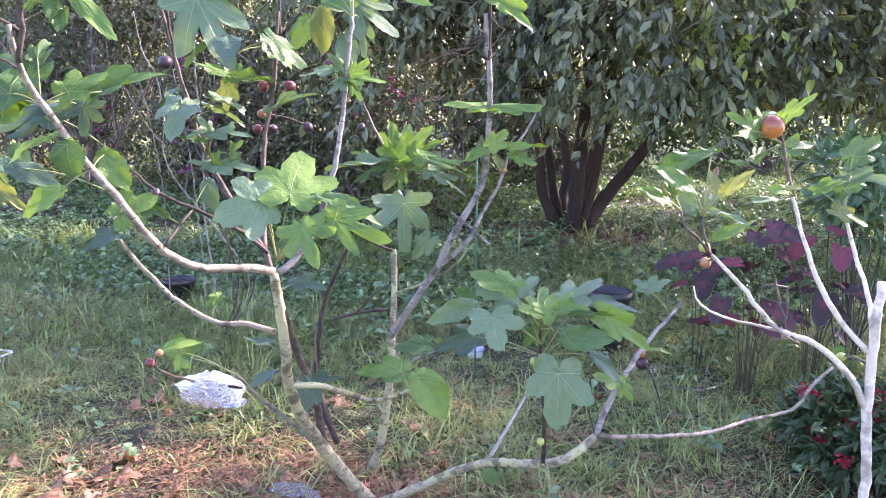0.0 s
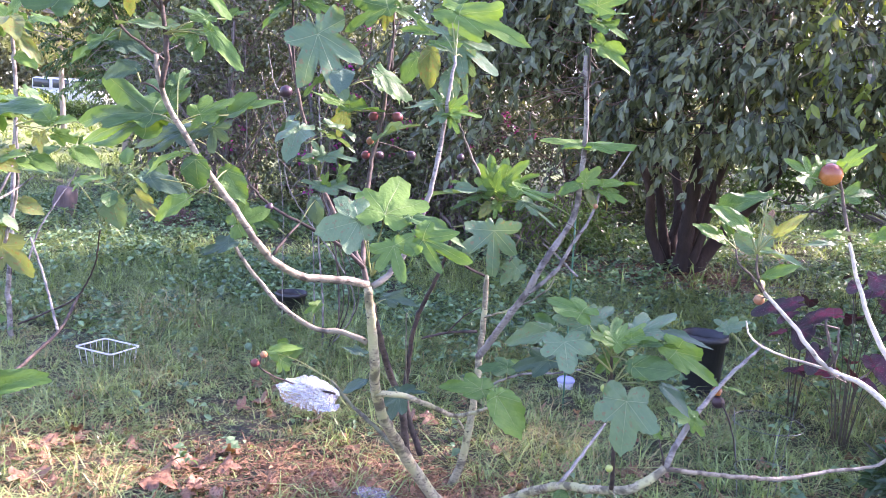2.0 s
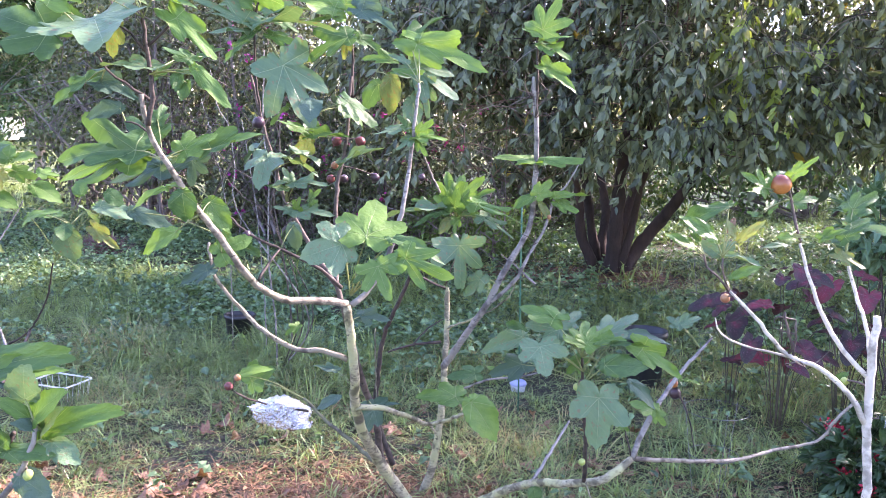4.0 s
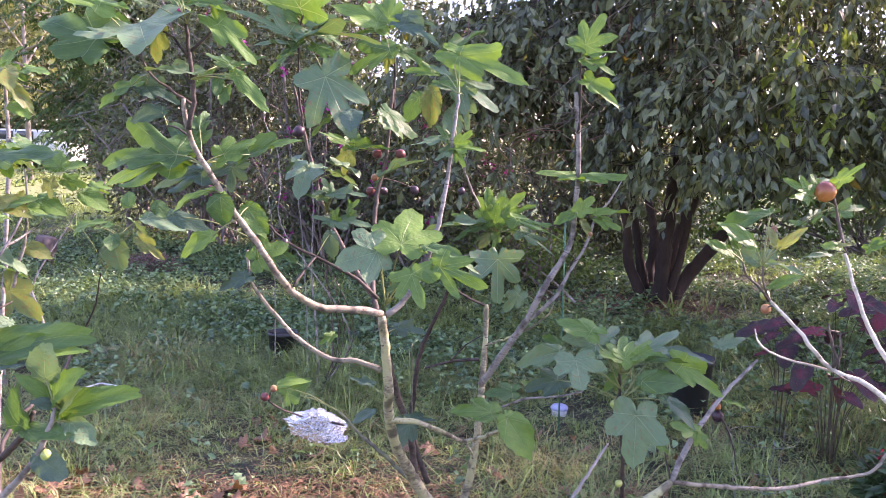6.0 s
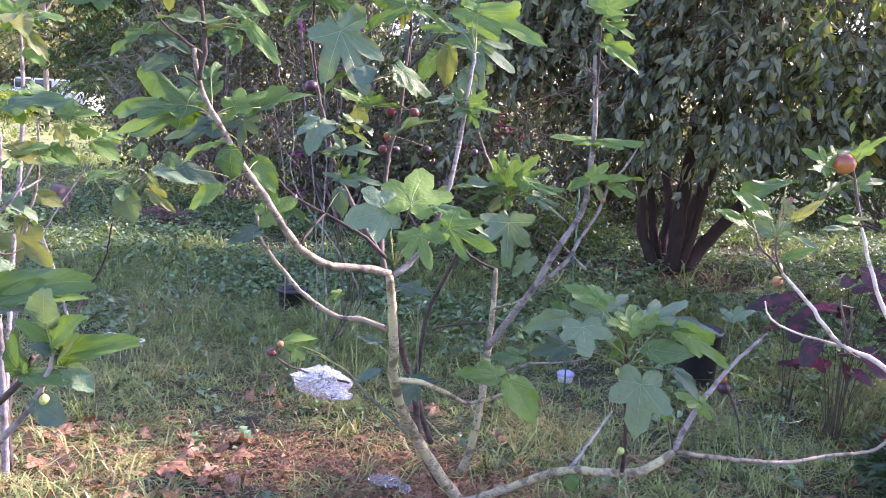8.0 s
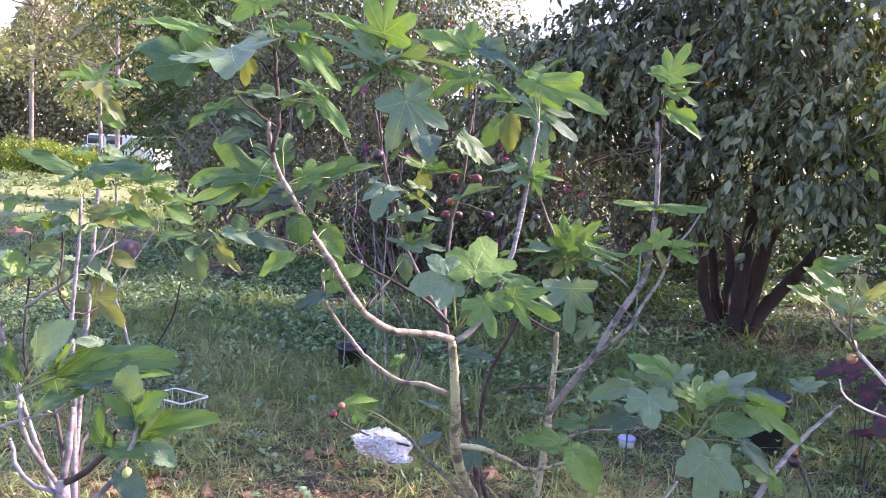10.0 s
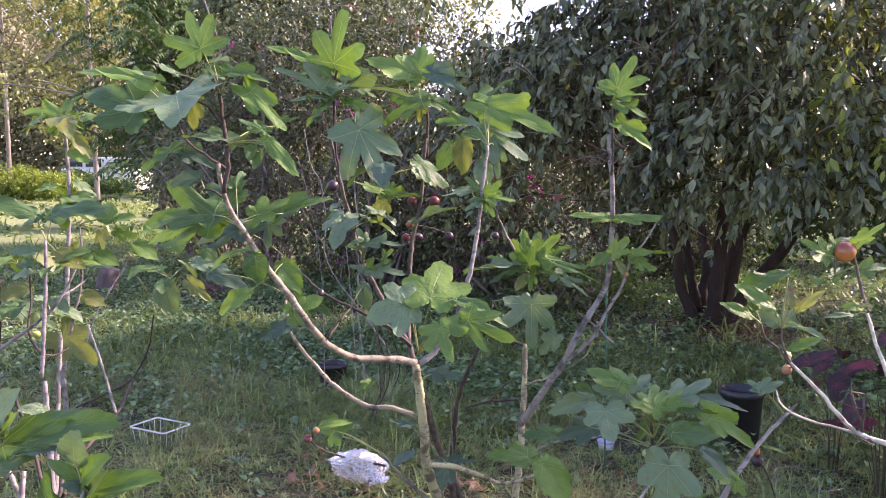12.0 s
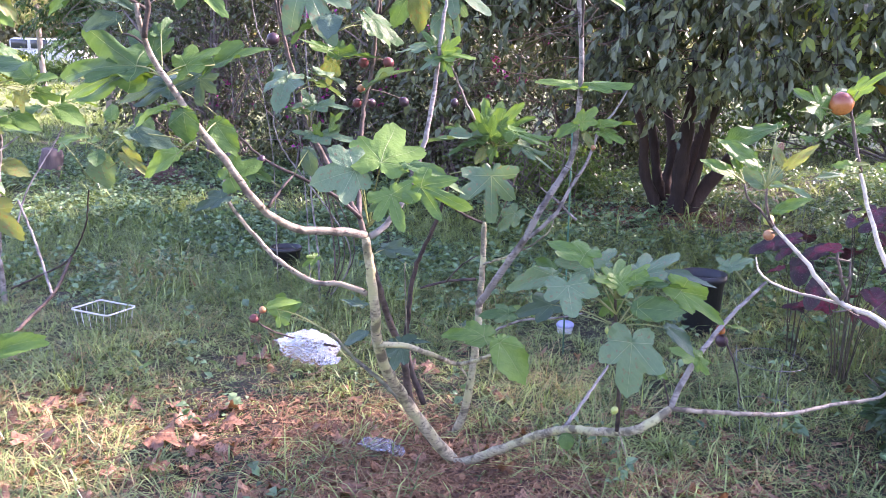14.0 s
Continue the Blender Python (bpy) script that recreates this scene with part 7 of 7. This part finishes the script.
bushlet("flower_bush", (1.72, 3.1, 0.0), (((1.74, 3.1, 0.24), (0.33, 0.32, 0.22)), ((1.97, 3.0, 0.34), (0.36, 0.34, 0.30)), ((1.62, 3.3, 0.2), (0.22, 0.25, 0.2))), 4200, 0.065, 0.36, M_PENTAS, 81, "dark green bush with small red flower heads", 38)
bushlet("garden_bush", (2.2, 4.5, 0.06), (((2.12, 4.5, 1.08), (0.20, 0.2, 0.2)), ((2.42, 4.6, 0.95), (0.26, 0.25, 0.34))), 620, 0.13, 0.3, M_LANCE, 82, "tall bush with long blue-green leaves")

# pale-stemmed sapling behind the fig
sapling = thing("sapling", (-1.3, 4.6, 0.07), "bare sapling with thin pale grey stems", "sapling")
limb(sapling, "stem", ((-1.283, 4.600, 0.050), (-1.293, 4.600, 0.404), (-1.334, 4.600, 0.783), (-1.331, 4.600, 1.227), (-1.359, 4.600, 1.561), (-1.351, 4.600, 1.991)), 0.010, 0.006, "grey")
limb(sapling, "stem", ((-1.216, 4.700, 0.050), (-1.226, 4.700, 0.445), (-1.275, 4.700, 0.811), (-1.324, 4.700, 1.120), (-1.289, 4.700, 1.467), (-1.293, 4.700, 1.737)), 0.009, 0.005, "brown")
limb(sapling, "stem", ((-1.404, 4.800, 0.050), (-1.414, 4.800, 0.460), (-1.453, 4.800, 0.961), (-1.494, 4.800, 1.278), (-1.547, 4.800, 1.590)), 0.007, 0.004, "grey")
limb(sapling, "stem", ((-1.270, 4.600, 0.070), (-1.110, 4.400, 0.500), (-1.155, 3.900, 1.099), (-1.259, 3.900, 1.203), (-1.362, 3.900, 1.312), (-1.468, 3.900, 1.501)), 0.006, 0.003, "brown")
limb(sapling, "stem", ((-1.270, 4.600, 0.070), (-1.080, 4.400, 0.500), (-1.236, 4.200, 1.177), (-1.281, 4.200, 1.260), (-1.449, 4.200, 1.364), (-1.542, 4.200, 1.507)), 0.006, 0.003, "brown")
limb(sapling, "stem", ((-1.270, 4.600, 0.070), (-1.050, 4.400, 0.500), (-1.444, 4.400, 1.062), (-1.467, 4.400, 1.330), (-1.497, 4.400, 1.551), (-1.559, 4.400, 1.660), (-1.597, 4.400, 1.861)), 0.008, 0.004, "grey")
limb(sapling, "stem", ((-1.270, 4.600, 0.070), (-1.020, 4.400, 0.500), (-1.176, 4.200, 0.997), (-1.205, 4.200, 1.148), (-1.153, 4.200, 1.417), (-1.195, 4.200, 1.678)), 0.006, 0.003, "brown")
limb(sapling, "stem", ((-1.651, 4.900, 0.050), (-1.661, 4.900, 0.750), (-1.688, 4.900, 1.079), (-1.755, 4.900, 1.437), (-1.832, 4.900, 1.719)), 0.006, 0.003, "grey")

# dead twigs arching over the ground below the fruit tree
gt = np.random.default_rng(95)
for x, y in ((1.25, 6.9), (1.4, 6.8), (1.1, 6.7), (0.7, 6.4), (1.75, 6.6), (0.45, 6.0)):
    run = gt.uniform(-0.45, 0.45), gt.uniform(-0.25, 0.2)
    rise = gt.uniform(0.06, 0.16)
    ends = [np.array((x + run[0] * t, y + run[1] * t, float(ground_z(x + run[0] * t, y + run[1] * t)) + 0.005 + rise * 4 * max(0.0, t - t * t))) for t in (0, 0.3, 0.65, 1)]
    twig = thing("fallen_twig", tuple(ends[0]), "thin grey dead twig arching over the ground", "twig", "fallen twigs")
    line = soft(ends, 0.05)
    part("stick", tube(line, np.linspace(0.005, 0.0025, len(line)), 6), M_STEM, twig)

# heap of clippings, stump
M_CLIP = foliage("dry_clippings", (0.08, 0.042, 0.035), (0.24, 0.14, 0.11), 0.85, 0.05, 3)
gc = np.random.default_rng(91)
n = 2200
p, d = ball_points(gc, n, (-4.02, 7.95, 0.25), (0.30, 0.26, 0.17), 0.5)
p[:, 2] = np.maximum(p[:, 2], 0.25)
heap = thing("clippings_heap", (-4.02, 7.95, 0.24), "low heap of reddish dry garden clippings", "clippings", kind="stuff")
attach(new("clippings", big_mesh("clippings", *leaf_cloud(p, gc.normal(0, 1, (n, 3)) * (1, 1, 0.3), d + (0, 0, 0.5), gc.uniform(0.06, 0.2, n), np.full(n, 0.008)), M_CLIP)), heap)
stump = thing("tree_stump", (-5.25, 8.0, 0.24), "weathered grey-brown tree stump in the grass", "stump")
M_STUMP = plain("weathered_wood", (0.08, 0.055, 0.05), (0.23, 0.17, 0.15), 0.9, 25, 0.7, 0.01, stretch=(1, 1, 0.2))
line = soft(((-5.25, 8.0, 0.18), (-5.24, 8.0, 0.4), (-5.22, 8.0, 0.54)), 0.05)
part("wood", tube(line, np.linspace(0.15, 0.10, len(line)) * (1 + gc.normal(0, 0.03, len(line))), 14, 0.08, gc), M_STUMP, stump)

# fallen leaves
DEAD = [leaf_mesh(k, v, LEAF[5], 3) for k, v in ((5, 0), (3, 1), (5, 2), (3, 2))]


def fallen(x, y, size, turn, curl):
    ob = tagged(new("fallen_leaf", DEAD[int(rf.integers(4))]), "curled dry orange-brown leaf on the grass", "leaf", "fallen leaves")
    z = float(ground_z(x, y)) + 0.02
    ob.matrix_basis = pose(x, y, z, curl * 25, curl * 40 - 15, turn) @ Matrix.Diagonal((size, size, size * 2.2, 1))


for x, y, size in ((-2.19, 3.58, 0.11), (-0.92, 2.57, 0.10), (-0.6, 2.6, 0.11), (-1.28, 3.07, 0.09), (0.69, 3.29, 0.08), (-1.89, 2.75, 0.12), (-1.43, 2.84, 0.12), (-2.1, 4.72, 0.12), (-1.95, 4.3, 0.08)):
    fallen(x, y, size, rf.uniform(0, 360), rf.uniform(-1, 1))
for k in range(200):
    x, y = (rf.normal(-0.5, 1.1), rf.uniform(2.2, 4.2)) if k < 80 else (rf.uniform(-0.3, 1.5), rf.uniform(2.2, 3.6)) if k < 125 else (rf.uniform(-2.4, -0.3), rf.uniform(2.2, 3.2))
    fallen(x, y, rf.uniform(0.04, 0.088), rf.uniform(0, 360), rf.uniform(-1, 1))

# parked van
M_VAN = plain("white_van_paint", (0.72, 0.72, 0.72), (0.82, 0.82, 0.82), 0.3, 4, 0.02, 0.001)
M_GLASS = plain("dark_car_glass", (0.02, 0.025, 0.03), (0.05, 0.06, 0.07), 0.1, 4, 0.02, 0.001)
van = thing("van", (-27.4, 42.0, 0.38), "white van parked far across the sunlit lawn", "van")
part("body", slab((4.6, 1.9, 1.15), (-27.4, 42, 1.15), 0.12), M_VAN, van)
part("cabin", slab((3.3, 1.75, 0.75), (-27.8, 42, 2.0), 0.2), M_VAN, van)
for dx in (-1.0, 0.15):
    part("window", slab((0.95, 0.04, 0.45), (-27.8 + dx, 41.11, 2.05), 0.03), M_GLASS, van, "dark side window")
part("windscreen", slab((0.06, 1.5, 0.5), (-26.13, 42, 2.05), 0.02), M_GLASS, van, "dark windscreen")
for dx in (-1.5, 1.5):
    for dy in (-0.85, 0.85):
        a = np.arange(24) * 2 * np.pi / 24
        turn = np.array(Matrix.Rotation(radians(90), 3, "X")).T
        hub = np.array((-27.4 + dx, 42 + dy, 0.7))
        v, f = lathe([(0.2, -0.11), (0.32, -0.1), (0.34, -0.06), (0.34, 0.06), (0.32, 0.1), (0.2, 0.11)], 24)
        wheel = part("wheel", (v @ turn + hub, f), M_BLACK, van)
        v, f = lathe([(0.0, -0.1), (0.12, -0.09), (0.2, -0.1), (0.2, 0.1), (0.12, 0.09), (0.0, 0.1)], 24)
        part("rim", (v @ turn + hub, f), M_VAN, wheel, "pale wheel rim")
